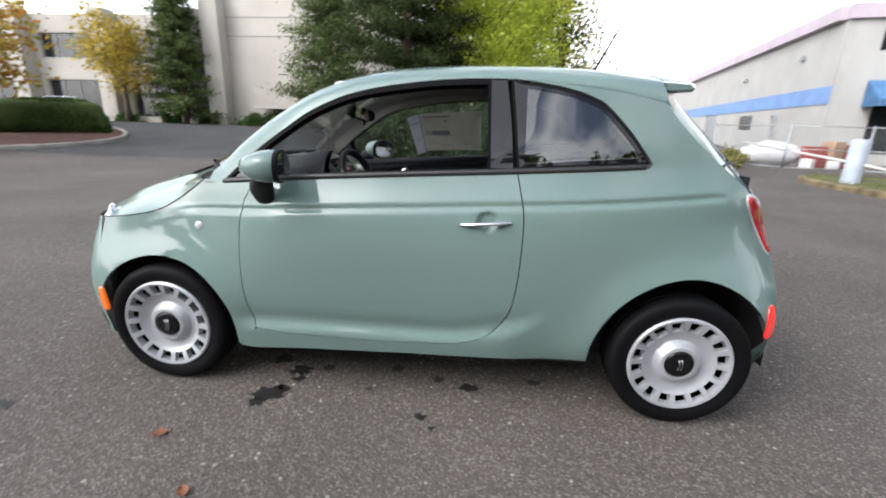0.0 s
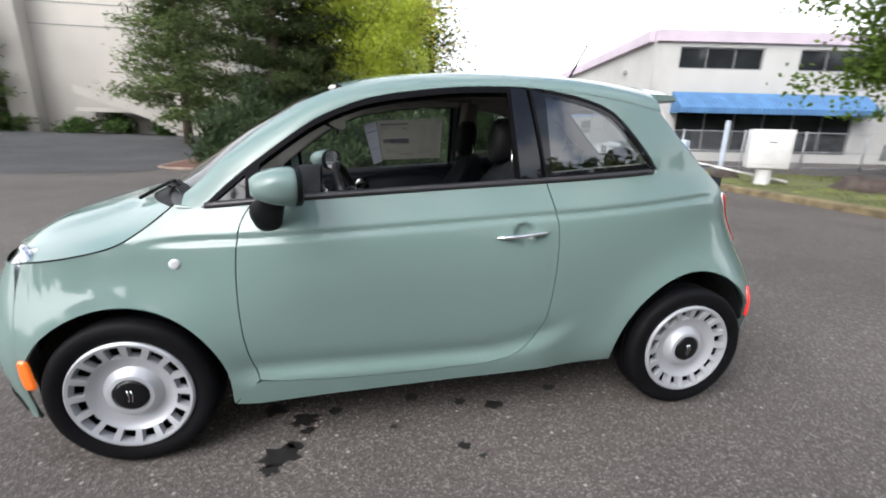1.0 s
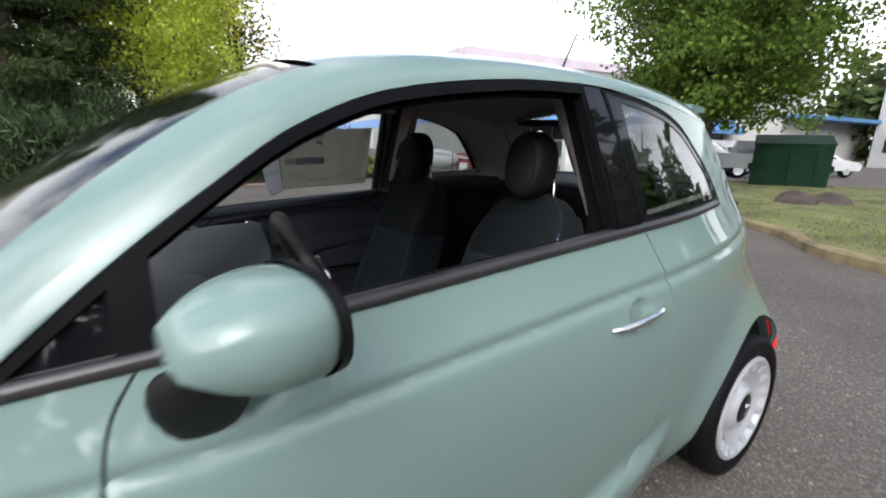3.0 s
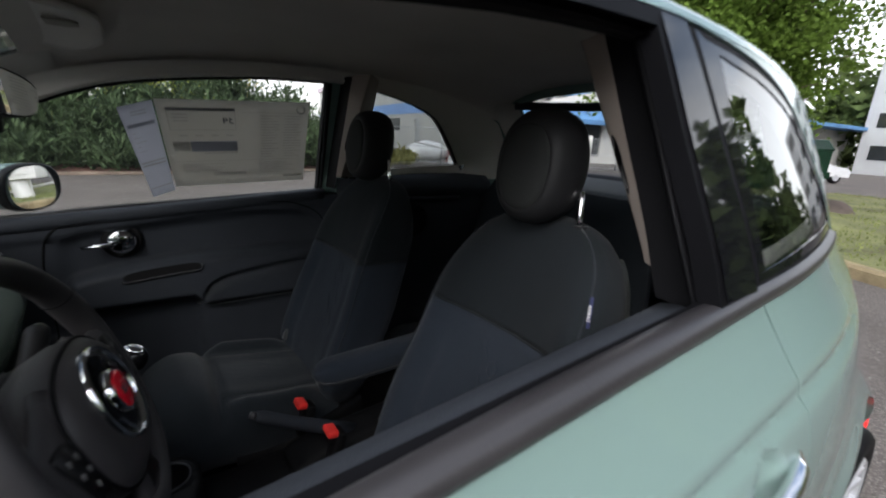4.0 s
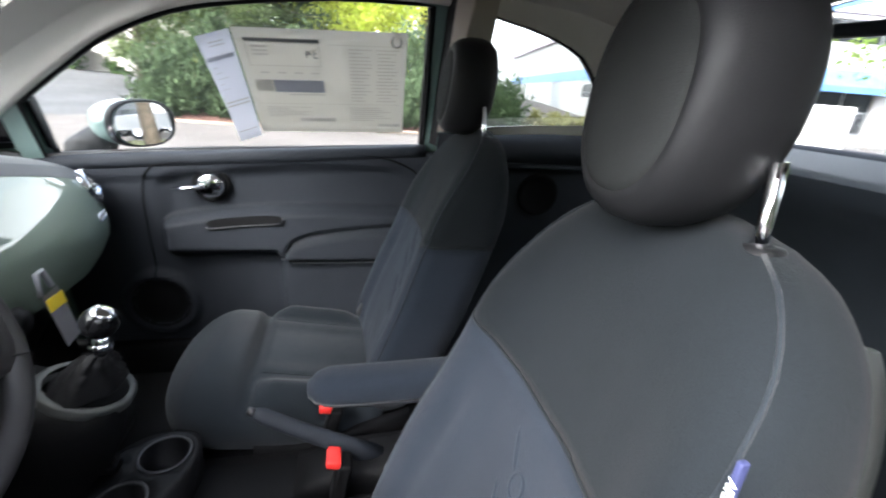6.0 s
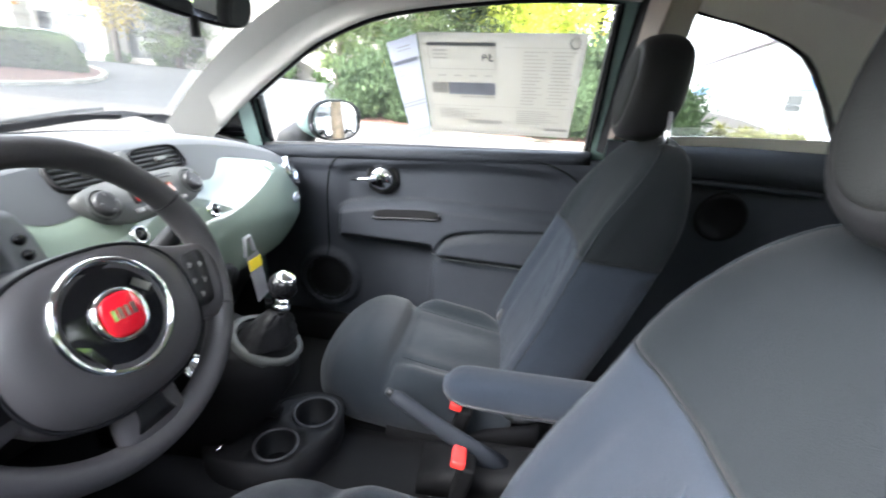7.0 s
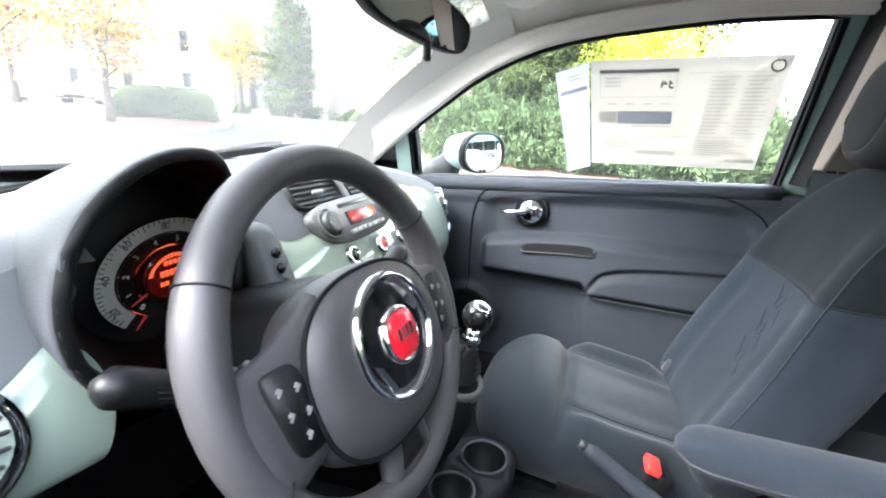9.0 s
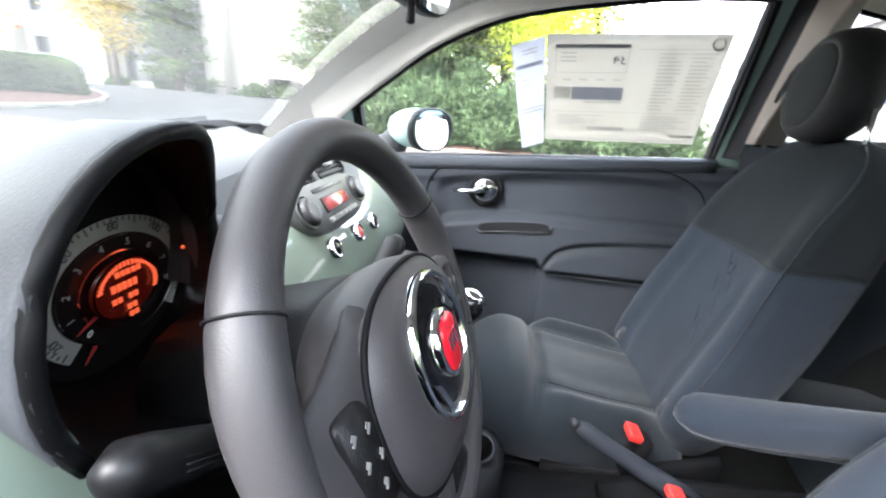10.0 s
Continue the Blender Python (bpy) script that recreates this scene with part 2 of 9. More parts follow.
def ramp(a, b, x):
    t = min(1.0, max(0.0, (x - a) / (b - a)))
    return t * t * (3 - 2 * t)


def superell(a, b, e, n):
    """Points of a rounded rectangle with half sizes a, b and exponent e."""
    out = []
    for k in range(n):
        c, s = math.cos(2 * math.pi * k / n), math.sin(2 * math.pi * k / n)
        out.append((a * math.copysign(abs(c) ** (2 / e), c), b * math.copysign(abs(s) ** (2 / e), s)))
    return out

# ---- the ground ----
def gz(x, y):
    """Height of the yard: level round the car, rising gently towards the office building."""
    return 0.75 * ramp(13, 31, -0.5 * x + 0.85 * y)


def asphalt_mat(name, base, chips, speck):
    m = bpy.data.materials.new(name)
    m.use_nodes = True
    n, l = m.node_tree.nodes, m.node_tree.links
    b = n["Principled BSDF"]
    b.inputs["Roughness"].default_value = 0.88
    b.inputs["Specular IOR Level"].default_value = 0.35
    tc = n.new("ShaderNodeTexCoord")
    vor = n.new("ShaderNodeTexVoronoi")
    vor.inputs["Scale"].default_value = 120.0
    vor.inputs["Randomness"].default_value = 1.0
    l.new(tc.outputs["Object"], vor.inputs["Vector"])
    vor2 = n.new("ShaderNodeTexVoronoi")
    vor2.inputs["Scale"].default_value = 38.0
    l.new(tc.outputs["Object"], vor2.inputs["Vector"])
    big = n.new("ShaderNodeTexNoise")
    big.inputs["Scale"].default_value = 0.55
    big.inputs["Detail"].default_value = 7.0
    l.new(tc.outputs["Object"], big.inputs["Vector"])
    sep = n.new("ShaderNodeSeparateColor")
    l.new(vor.outputs["Color"], sep.inputs["Color"])
    cr = n.new("ShaderNodeValToRGB")
    e = cr.color_ramp.elements
    e[0].position, e[0].color = 0.0, (*[c * 0.6 for c in base], 1)
    e[1].position, e[1].color = 1.0, (*chips, 1)
    mid = e.new(0.72)
    mid.color = (*base, 1)
    l.new(sep.outputs["Red"], cr.inputs["Fac"])
    sep2 = n.new("ShaderNodeSeparateColor")
    l.new(vor2.outputs["Color"], sep2.inputs["Color"])
    gt = n.new("ShaderNodeMapRange")
    gt.inputs["From Min"].default_value = 0.93
    gt.inputs["From Max"].default_value = 0.97
    l.new(sep2.outputs["Green"], gt.inputs["Value"])
    near = n.new("ShaderNodeMapRange")
    near.inputs["From Min"].default_value = 0.36
    near.inputs["From Max"].default_value = 0.2
    l.new(vor2.outputs["Distance"], near.inputs["Value"])
    both = n.new("ShaderNodeMath")
    both.operation = "MULTIPLY"
    l.new(gt.outputs["Result"], both.inputs[0])
    l.new(near.outputs["Result"], both.inputs[1])
    amt = n.new("ShaderNodeMath")
    amt.operation = "MULTIPLY"
    amt.inputs[1].default_value = speck
    l.new(both.outputs["Value"], amt.inputs[0])
    mx = n.new("ShaderNodeMix")
    mx.data_type = "RGBA"
    mx.inputs["B"].default_value = (0.36, 0.34, 0.31, 1)
    l.new(amt.outputs["Value"], mx.inputs["Factor"])
    l.new(cr.outputs["Color"], mx.inputs["A"])
    rng = n.new("ShaderNodeMapRange")
    rng.inputs["From Min"].default_value = 0.3
    rng.inputs["From Max"].default_value = 0.7
    rng.inputs["To Min"].default_value = 0.8
    rng.inputs["To Max"].default_value = 1.2
    l.new(big.outputs["Fac"], rng.inputs["Value"])
    sc = n.new("ShaderNodeVectorMath")
    sc.operation = "SCALE"
    l.new(mx.outputs["Result"], sc.inputs[0])
    l.new(rng.outputs["Result"], sc.inputs["Scale"])
    l.new(sc.outputs["Vector"], b.inputs["Base Color"])
    bp = n.new("ShaderNodeBump")
    bp.inputs["Strength"].default_value = 0.5
    bp.inputs["Distance"].default_value = 0.006
    l.new(vor.outputs["Distance"], bp.inputs["Height"])
    l.new(bp.outputs["Normal"], b.inputs["Normal"])
    return m


ASPHALT = asphalt_mat("worn_asphalt", (0.104, 0.090, 0.081), (0.185, 0.162, 0.147), 0.8)
NEW_ASPHALT = asphalt_mat("dark_asphalt", (0.062, 0.062, 0.064), (0.12, 0.12, 0.12), 0.3)
CONCRETE = mat("kerb_concrete", (0.36, 0.34, 0.30), 0.9, var=0.3, scale=2.2, bump=0.6, bscale=60, fine=0.15)
KERB_YELLOW = mat("worn_kerb", (0.175, 0.135, 0.075), 0.9, var=0.5, scale=3.0, bump=0.7, bscale=50, fine=0.25)
BARK_MULCH = mat("bark_mulch", (0.115, 0.055, 0.04), 0.95, var=0.4, scale=9, bump=0.9, bscale=40, fine=0.4, fscale=60)
GRASS = mat("lawn_soil", (0.115, 0.120, 0.043), 0.95, var=0.45, scale=1.4, bump=0.9, bscale=50, fine=0.35, fscale=30)
BLADES = mat("grass_blades", (0.135, 0.155, 0.042), 0.8, var=0.3, scale=1.2, random_tint=0.3)
STAIN = mat("oil_stain", (0.012, 0.011, 0.010), 0.6, var=0.3, scale=30)
ROCK = mat("dark_rock", (0.06, 0.045, 0.038), 0.9, var=0.4, scale=5, bump=0.8, bscale=30)
PALE_ROCK = mat("pale_rock", (0.36, 0.34, 0.30), 0.9, var=0.3, scale=6, bump=0.7, bscale=30)


def ground_sheet():
    """One sheet of asphalt that reaches the horizon, finer round the car."""
    xs = [-400, -200, -100, -60] + [-45 + 3 * i for i in range(31)] + [60, 100, 200, 400]
    ys = [-400, -200, -100, -60, -40] + [-24 + 3 * i for i in range(29)] + [75, 100, 200, 400]
    verts = [(x, y, gz(x, y)) for y in ys for x in xs]
    w = len(xs)
    faces = [(j * w + i, j * w + i + 1, (j + 1) * w + i + 1, (j + 1) * w + i) for j in range(len(ys) - 1) for i in range(w - 1)]
    ob = part("ground", (verts, faces), ASPHALT)
    tagged(ob, "worn grey-brown asphalt yard with pale chippings", "ground", kind="structure")


ground_sheet()


def bed(name, outline, height, material, label, kind="structure", category="ground", step=1.0, dome=0.15):
    """A planted bed: a filled outline that domes a little, edged by its kerb."""
    from mathutils.geometry import delaunay_2d_cdt
    pts = [Vector((p[0], p[1])) for p in outline]
    x0, x1 = min(p.x for p in pts), max(p.x for p in pts)
    y0, y1 = min(p.y for p in pts), max(p.y for p in pts)
    n = len(pts)
    extra = []
    rnd = random.Random(5)
    yy = y0
    while yy < y1:
        xx = x0
        while xx < x1:
            p = Vector((xx + rnd.uniform(-0.3, 0.3) * step, yy + rnd.uniform(-0.3, 0.3) * step))
            if inside(p, pts) and min((p - q).length for q in pts) > step * 0.5:
                extra.append(p)
            xx += step
        yy += step
    vs, es, fs, *_ = delaunay_2d_cdt(pts + extra, [(i, (i + 1) % n) for i in range(n)], [], 1, 1e-5)
    verts = []
    for v in vs:
        d = min((Vector(v) - q).length for q in pts)
        verts.append((v[0], v[1], gz(v[0], v[1]) + height + dome * min(1, d / 2.0) + (rnd.uniform(-0.03, 0.03) if d > 0.2 else 0)))
    ob = part(name, (verts, [tuple(f) for f in fs]), material)
    return tagged(ob, label, category, kind=kind)


def inside(p, poly):
    c = False
    j = len(poly) - 1
    for i in range(len(poly)):
        a, b = poly[i], poly[j]
        if (a.y > p.y) != (b.y > p.y) and p.x < (b.x - a.x) * (p.y - a.y) / (b.y - a.y) + a.x:
            c = not c
        j = i
    return c


def kerb(name, line, material, label, w=0.16, h=0.15):
    """A kerb: each cast length with its own rounded edge, under one parent."""
    pts = even([Vector((p[0], p[1], 0)) for p in line], 0.6)
    k = thing(name, label, "kerb", kind="structure")
    rnd = random.Random(3)
    prof = [(-w / 2, -0.2), (-w / 2, h - 0.03), (-w / 2 + 0.03, h), (w / 2 - 0.03, h), (w / 2, h - 0.03), (w / 2, -0.2)]
    i = 0
    while i < len(pts) - 1:
        seg = pts[i:i + 5]
        bm = BM()
        secs = []
        dz = rnd.uniform(-0.008, 0.008)
        for j, p in enumerate(seg):
            a = seg[j - 1] if j else p
            b = seg[j + 1] if j + 1 < len(seg) else p
            d = (b - a).normalized()
            s = Vector((d.y, -d.x, 0))
            q = p + d * (0.004 if j == 0 else (-0.004 if j == len(seg) - 1 else 0))
            secs.append([(q.x + s.x * o, q.y + s.y * o, gz(q.x, q.y) + z + dz) for o, z in prof])
        loft(bm, secs)
        part("kerb_length", bm, material, k, sharp=40)
        i += 4
    return k


# ---- plants ----
def leaf_mesh(name, centres, size, material, parent, seed=1, droop=0.3, long=1.6, kind="", label=""):
    """Many small folded leaves, one mesh."""
    rs = np.random.RandomState(seed)
    c = np.asarray(centres)
    n = len(c)
    d = rs.normal(size=(n, 3))
    d[:, 2] -= droop
    d /= np.linalg.norm(d, axis=1)[:, None]
    r = rs.normal(size=(n, 3))
    s = np.cross(d, r)
    s /= np.linalg.norm(s, axis=1)[:, None]
    nn = np.cross(d, s)
    L = size * rs.uniform(0.6, 1.35, (n, 1))
    a = c
    b = c + d * L * 0.5 * long + s * L * 0.5 + nn * L * 0.12
    t = c + d * L * long
    e = c + d * L * 0.5 * long - s * L * 0.5 + nn * L * 0.12
    v = np.stack([a, b, t, e], 1).reshape(-1, 3)
    i = np.arange(n) * 4
    f = np.concatenate([np.stack([i, i + 1, i + 2], 1), np.stack([i, i + 2, i + 3], 1)])
    me = bpy.data.meshes.new(name)
    me.from_pydata(v.tolist(), [], f.tolist())
    me.materials.append(material)
    ob = new(name, me)
    if parent:
        ob.parent = parent
    if label:
        ob["label"] = label
    if kind:
        ob["kind"] = kind
    return ob


def leaf_material(name, col, tint=0.4, trans=0.35):
    m = mat(name, col, 0.75, var=0.3 if tint else 0.03, scale=0.7, random_tint=tint, spec=0.12)
    b = m.node_tree.nodes["Principled BSDF"]
    n, l = m.node_tree.nodes, m.node_tree.links
    tr = n.new("ShaderNodeBsdfTranslucent")
    mx = n.new("ShaderNodeMixShader")
    mx.inputs["Fac"].default_value = trans
    src = b.inputs["Base Color"].links[0].from_socket
    l.new(src, tr.inputs["Color"])
    l.new(b.outputs["BSDF"], mx.inputs[1])
    l.new(tr.outputs["BSDF"], mx.inputs[2])
    l.new(mx.outputs["Shader"], n["Material Output"].inputs["Surface"])
    return m


L_GREEN = leaf_material("maple_green_leaf", (0.100, 0.156, 0.028), 0.35, 0.4)
L_YELLOW = leaf_material("yellow_green_leaf", (0.60, 0.66, 0.11), 0.2, 0.6)
L_WEED = leaf_material("dry_weed_leaf", (0.26, 0.25, 0.10), 0.35, 0.3)
L_GOLD = leaf_material("golden_leaf", (0.42, 0.32, 0.06))
L_ORANGE = leaf_material("orange_autumn_leaf", (0.45, 0.22, 0.06), 0.5)
L_DEEP = leaf_material("deep_green_leaf", (0.095, 0.130, 0.045), 0.45, 0.3)
L_PINE = leaf_material("dark_needles", (0.046, 0.064, 0.022), 0.5, 0.25)
L_JUNIPER = leaf_material("juniper_spray", (0.058, 0.086, 0.040), 0.5, 0.25)
L_HEDGE = leaf_material("hedge_leaf", (0.07, 0.12, 0.035), 0.4, 0.2)
BARK = mat("tree_bark", (0.10, 0.075, 0.055), 0.95, var=0.4, scale=8, bump=0.9, bscale=40)


def branches(rnd, base, height, spread, levels, up=0.5, start=0.25):
    """Trunk and limbs as point rows, and the twigs' ends."""
    rows, tips = [], []
    trunk = [Vector((rnd.uniform(-0.03, 0.03) * height * k / 6, rnd.uniform(-0.03, 0.03) * height * k / 6, height * 0.85 * k / 6)) for k in range(7)]
    rows.append((trunk, [0.032 * height * (1 - 0.85 * k / 6) for k in range(7)]))
    for i in range(levels):
        t = start + (0.95 - start) * (i + rnd.random() * 0.6) / levels
        k = min(5, int(t * 6))
        o = trunk[k].lerp(trunk[k + 1], t * 6 - k)
        a = i * 2.399 + rnd.uniform(-0.3, 0.3)
        reach = spread * (1.05 - 0.75 * abs(t - 0.45)) * rnd.uniform(0.75, 1.1)
        d = Vector((math.cos(a), math.sin(a), up * rnd.uniform(0.6, 1.3)))
        limb = [o + d * reach * q + Vector((0, 0, 0.12 * reach * q * q)) + Vector((rnd.uniform(-1, 1), rnd.uniform(-1, 1), rnd.uniform(-1, 1))) * 0.05 * reach * (q > 0) for q in (0, 0.3, 0.65, 1.0)]
        rows.append((limb, [0.011 * height * (1 - t * 0.6) * w for w in (1, 0.7, 0.45, 0.15)]))
        for q in (0.35, 0.55, 0.75, 1.0):
            p = limb[0].lerp(limb[-1], q)
            for _ in range(3):
                tips.append(p + Vector((rnd.gauss(0, 1), rnd.gauss(0, 1), rnd.gauss(0, 0.8))) * spread * 0.17)
    tips.append(trunk[-1] + Vector((0, 0, 0.08 * height)))
    return rows, tips


def tree(name, label, loc, height, spread, material, seed, leaves=5000, leaf=0.11, levels=16, up=0.5, start=0.25, clump=0.5, material2=None, group=""):
    rnd = random.Random(seed)
    rs = np.random.RandomState(seed)
    t = thing(name, label, "tree", (loc[0], loc[1], gz(loc[0], loc[1]) + (loc[2] if len(loc) > 2 else 0)), group)
    rows, tips = branches(rnd, loc, height, spread, levels, up, start)
    bm = BM()
    for pts, rad in rows:
        tube(bm, pts, rad, 7)
    part("trunk", bm, BARK, t)
    tips = np.array([tuple(p) for p in tips])
    pick = tips[rs.randint(0, len(tips), leaves)]
    off = rs.normal(size=(leaves, 3)) * clump * np.array([1, 1, 0.7])
    c = pick + off
    c = c[c[:, 2] > height * start * 0.75]
    if material2:
        h = len(c) // 3
        leaf_mesh("crown", c[h:], leaf, material, t, seed)
        leaf_mesh("crown", c[:h], leaf, material2, t, seed + 1)
    else:
        leaf_mesh("crown", c, leaf, material, t, seed)
    return t


def conifer(name, label, loc, height, spread, material, seed, leaves=9000, leaf=0.16, base=0.06, long=2.4):
    """A dense dark evergreen: tiers of level limbs with needle sprays, ragged, with gaps."""
    rnd = random.Random(seed)
    rs = np.random.RandomState(seed)
    t = thing(name, label, "tree", (loc[0], loc[1], gz(loc[0], loc[1])))
    bm = BM()
    tube(bm, [(0, 0, 0), (0.05, 0, height * 0.4), (0, 0.04, height * 0.98)], [0.024 * height, 0.016 * height, 0.02], 8)
    pts, wts = [], []
    for i in range(90):
        q = base + (1 - base) * (i / 90) ** 0.9
        reach = spread * (1 - q) ** 0.7 * rnd.uniform(0.55, 1.15) + 0.25
        a = i * 2.399 + rnd.uniform(-0.4, 0.4)
        o = Vector((0, 0, height * q))
        e = o + Vector((math.cos(a), math.sin(a), rnd.uniform(-0.12, 0.18))) * reach
        tube(bm, [o, o.lerp(e, 0.6) + Vector((0, 0, 0.05 * reach)), e], [0.03, 0.02, 0.006], 4)
        for k in range(7):
            w = 0.25 + 0.75 * k / 6
            pts.append(o.lerp(e, w))
            wts.append(0.10 + 0.10 * w)
    part("trunk", bm, BARK, t)
    P = np.array([tuple(p) for p in pts])
    idx = rs.randint(0, len(P), leaves)
    off = rs.normal(size=(leaves, 3)) * np.array(wts)[idx][:, None] * np.array([1.2, 1.2, 0.55]) * spread / 2.6
    leaf_mesh("crown", P[idx] + off, leaf, material, t, seed, droop=0.1, long=long)
    return t


def shrub(name, label, loc, size, material, seed, leaves=2500, leaf=0.08, spiky=0.0, group="", category="shrub"):
    """A low mass of foliage on short stems with an uneven outline."""
    rs = np.random.RandomState(seed)
    t = thing(name, label, category, (loc[0], loc[1], gz(loc[0], loc[1]) + (loc[2] if len(loc) > 2 else 0)), group)
    lumps = rs.normal(size=(26, 3)) * 0.36
    lumps[:, 2] = np.abs(lumps[:, 2]) * 0.9 + 0.12
    idx = rs.randint(0, 26, leaves)
    c = (lumps[idx] + rs.normal(size=(leaves, 3)) * 0.13) * np.array(size)
    c[:, 2] = np.abs(c[:, 2])
    bm = BM()
    for p in lumps[:9]:
        q = Vector((p[0] * size[0], p[1] * size[1], p[2] * size[2]))
        tube(bm, [(0, 0, -0.05), q * 0.5 + Vector((0, 0, 0.1)), q], [0.03, 0.02, 0.008], 5)
    part("stem", bm, BARK, t)
    leaf_mesh("foliage", c, leaf, material, t, seed, droop=-0.4 * spiky, long=1.5 + spiky)
    return t


def clipped_hedge(label, loc, size, rz, seed):
    """A hedge shorn to a rounded block: a dense twig core under a coat of small leaves."""
    rs = np.random.RandomState(seed)
    t = thing("clipped_hedge", label, "hedge", (loc[0], loc[1], gz(loc[0], loc[1]) + loc[2]), rz=rz)
    bm = BM()
    rbox(bm, (0, 0, size[2] * 0.5), (size[0] * 0.94, size[1] * 0.94, size[2] * 0.97), 0.35, 4)
    part("twig_core", bm, L_DEEP, t)
    n = 9000
    e = 3.4
    d = rs.normal(size=(n, 3))
    d[:, 2] = np.abs(d[:, 2])
    k = (np.abs(d[:, 0]) ** e + np.abs(d[:, 1]) ** e + np.abs(d[:, 2]) ** e) ** (1 / e)
    c = d / k[:, None] * np.array([size[0] / 2, size[1] / 2, size[2]])
    c *= (1 + rs.normal(size=(n, 1)) * 0.018)
    leaf_mesh("foliage", c, 0.07, L_HEDGE, t, seed, droop=0.0, long=1.3)
    return t


def rock(label, loc, size, material, seed):
    rs = random.Random(seed)
    t = thing("rock", label, "rock", (loc[0], loc[1], gz(loc[0], loc[1]) + loc[2]), "landscape rocks", rz=rs.uniform(0, 180))
    bm = BM()
    bmesh.ops.create_icosphere(bm, subdivisions=3, radius=1.0)
    for v in bm.verts:
        k = 1 + 0.28 * noise.noise(v.co * 1.3 + Vector((seed, 0, 0))) + 0.1 * noise.noise(v.co * 4)
        v.co = Vector((v.co.x * size[0] * k, v.co.y * size[1] * k, max(-0.1, v.co.z * size[2] * k)))
    part("stone", bm, material, t)
    return t


# island in the left of the yard, with hedge and autumn trees
isl = spline([(-14.3, 12.2), (-14.9, 9.4), (-16.2, 6.0), (-18.5, 0.5), (-23, -8), (-31, -9), (-33, 5), (-27, 15), (-21.5, 18.3), (-17.6, 17.2), (-15.0, 14.6)], 6, True)
bed("planting_bed", isl, 0.10, BARK_MULCH, "bark-mulched planting bed behind a concrete kerb")
kerb("kerb", isl + [isl[0]], CONCRETE, "pale concrete kerb round a planting bed")
clipped_hedge("long clipped green hedge in the bark bed", (-17.4, 13.9, 0.15), (3.6, 1.6, 1.25), 62, 4)
clipped_hedge("short clipped green hedge in the bark bed", (-18.6, 16.2, 0.15), (1.6, 1.5, 1.15), 62, 5)
for k, (x, y, h, s, m1, m2) in enumerate([(-16.6, 10.9, 5.2, 1.9, L_GOLD, L_ORANGE), (-19.0, 8.6, 5.6, 2.0, L_ORANGE, L_GOLD), (-21.5, 6.4, 5.4, 1.9, L_GOLD, L_ORANGE), (-19.8, 3.2, 5.0, 1.8, L_ORANGE, L_GOLD), (-24.5, 12.5, 5.6, 2.0, L_GOLD, L_YELLOW)]):
    tree("autumn_maple", "young maple with thin orange and yellow autumn leaves" if k % 2 else "young maple with thin golden and orange leaves", (x, y, 0.1), h, s, m1, 20 + k, 2600, 0.12, 14, 0.7, 0.33, 0.32, m2, "autumn maples")
rock("pale rounded rock on bark mulch", (-17.9, 7.6, 0.15), (0.45, 0.35, 0.35), PALE_ROCK, 2)
rock("pale small rock on bark mulch", (-17.6, 5.2, 0.15), (0.35, 0.3, 0.28), PALE_ROCK, 3)

# dark road strip behind the car
bm = BM()
strip = [(-60, 9.0), (-12.0, 9.6), (-8.6, 10.1), (-6.1, 11.0), (-5.2, 12.4), (-6.5, 17.5), (-3, 21), (-6, 26.5), (-60, 26.5)]
strip_e = even([Vector((x, y, 0)) for x, y in strip], 2.0, True)
from mathutils.geometry import delaunay_2d_cdt
inner = [Vector((-58 + 2.5 * i, 10.5 + 2.2 * j)) for i in range(24) for j in range(8)]
poly = [Vector((p.x, p.y)) for p in strip_e]
inner = [p for p in inner if inside(p, poly)]
vs, es, fs, *_ = delaunay_2d_cdt(poly + inner, [(i, (i + 1) % len(poly)) for i in range(len(poly))], [], 1, 1e-5)
bm.free()
road = part("road", ([(v[0], v[1], gz(v[0], v[1]) + 0.012) for v in vs], [tuple(f) for f in fs]), NEW_ASPHALT)
tagged(road, "newer dark asphalt drive", "road", kind="structure")

# juniper bed with the dark pine and the yellow tree
jun = spline([(-6.2, 12.6), (-5.0, 11.5), (-2.6, 10.9), (1.5, 11.2), (5.2, 12.4), (7.4, 15.5), (6.0, 19.5), (1.5, 22.5), (-3.2, 21.0), (-5.6, 17.0)], 6, True)
bed("planting_bed", jun, 0.05, BARK_MULCH, "reddish bark bed under junipers", dome=0.4)
EARTHY = mat("soil_stained_concrete", (0.24, 0.18, 0.14), 0.95, var=0.4, scale=2.0, bump=0.8, bscale=60)
kerb("kerb", jun + [jun[0]], EARTHY, "low soil-stained kerb round a juniper bed", h=0.06)
rnd = random.Random(11)
for k in range(13):
    x = -4.0 + 0.67 * k + rnd.uniform(-0.2, 0.2)
    y = 11.95 + 0.018 * (x * x) + rnd.uniform(-0.2, 0.4)
    shrub("juniper", "spreading green juniper with feathery sprays", (x, y, 0.08), (1.5, 1.3, 1.35 + rnd.uniform(-0.2, 0.4)), L_JUNIPER, 40 + k, 8000, 0.050, 3.2, "juniper hedge")
for k in range(6):
    shrub("juniper", "tall green juniper at the back of the bed", (-3.6 + 1.6 * k, 14.4 + rnd.uniform(-0.3, 0.5), 0.2), (1.7, 1.5, 2.3), L_JUNIPER, 60 + k, 8000, 0.052, 3.2, "juniper hedge")
conifer("pine_tree", "tall dark pine with ragged level limbs", (-3.3, 16.0), 12.5, 3.5, L_PINE, 7, 70000, 0.05, 0.08, 4.2)
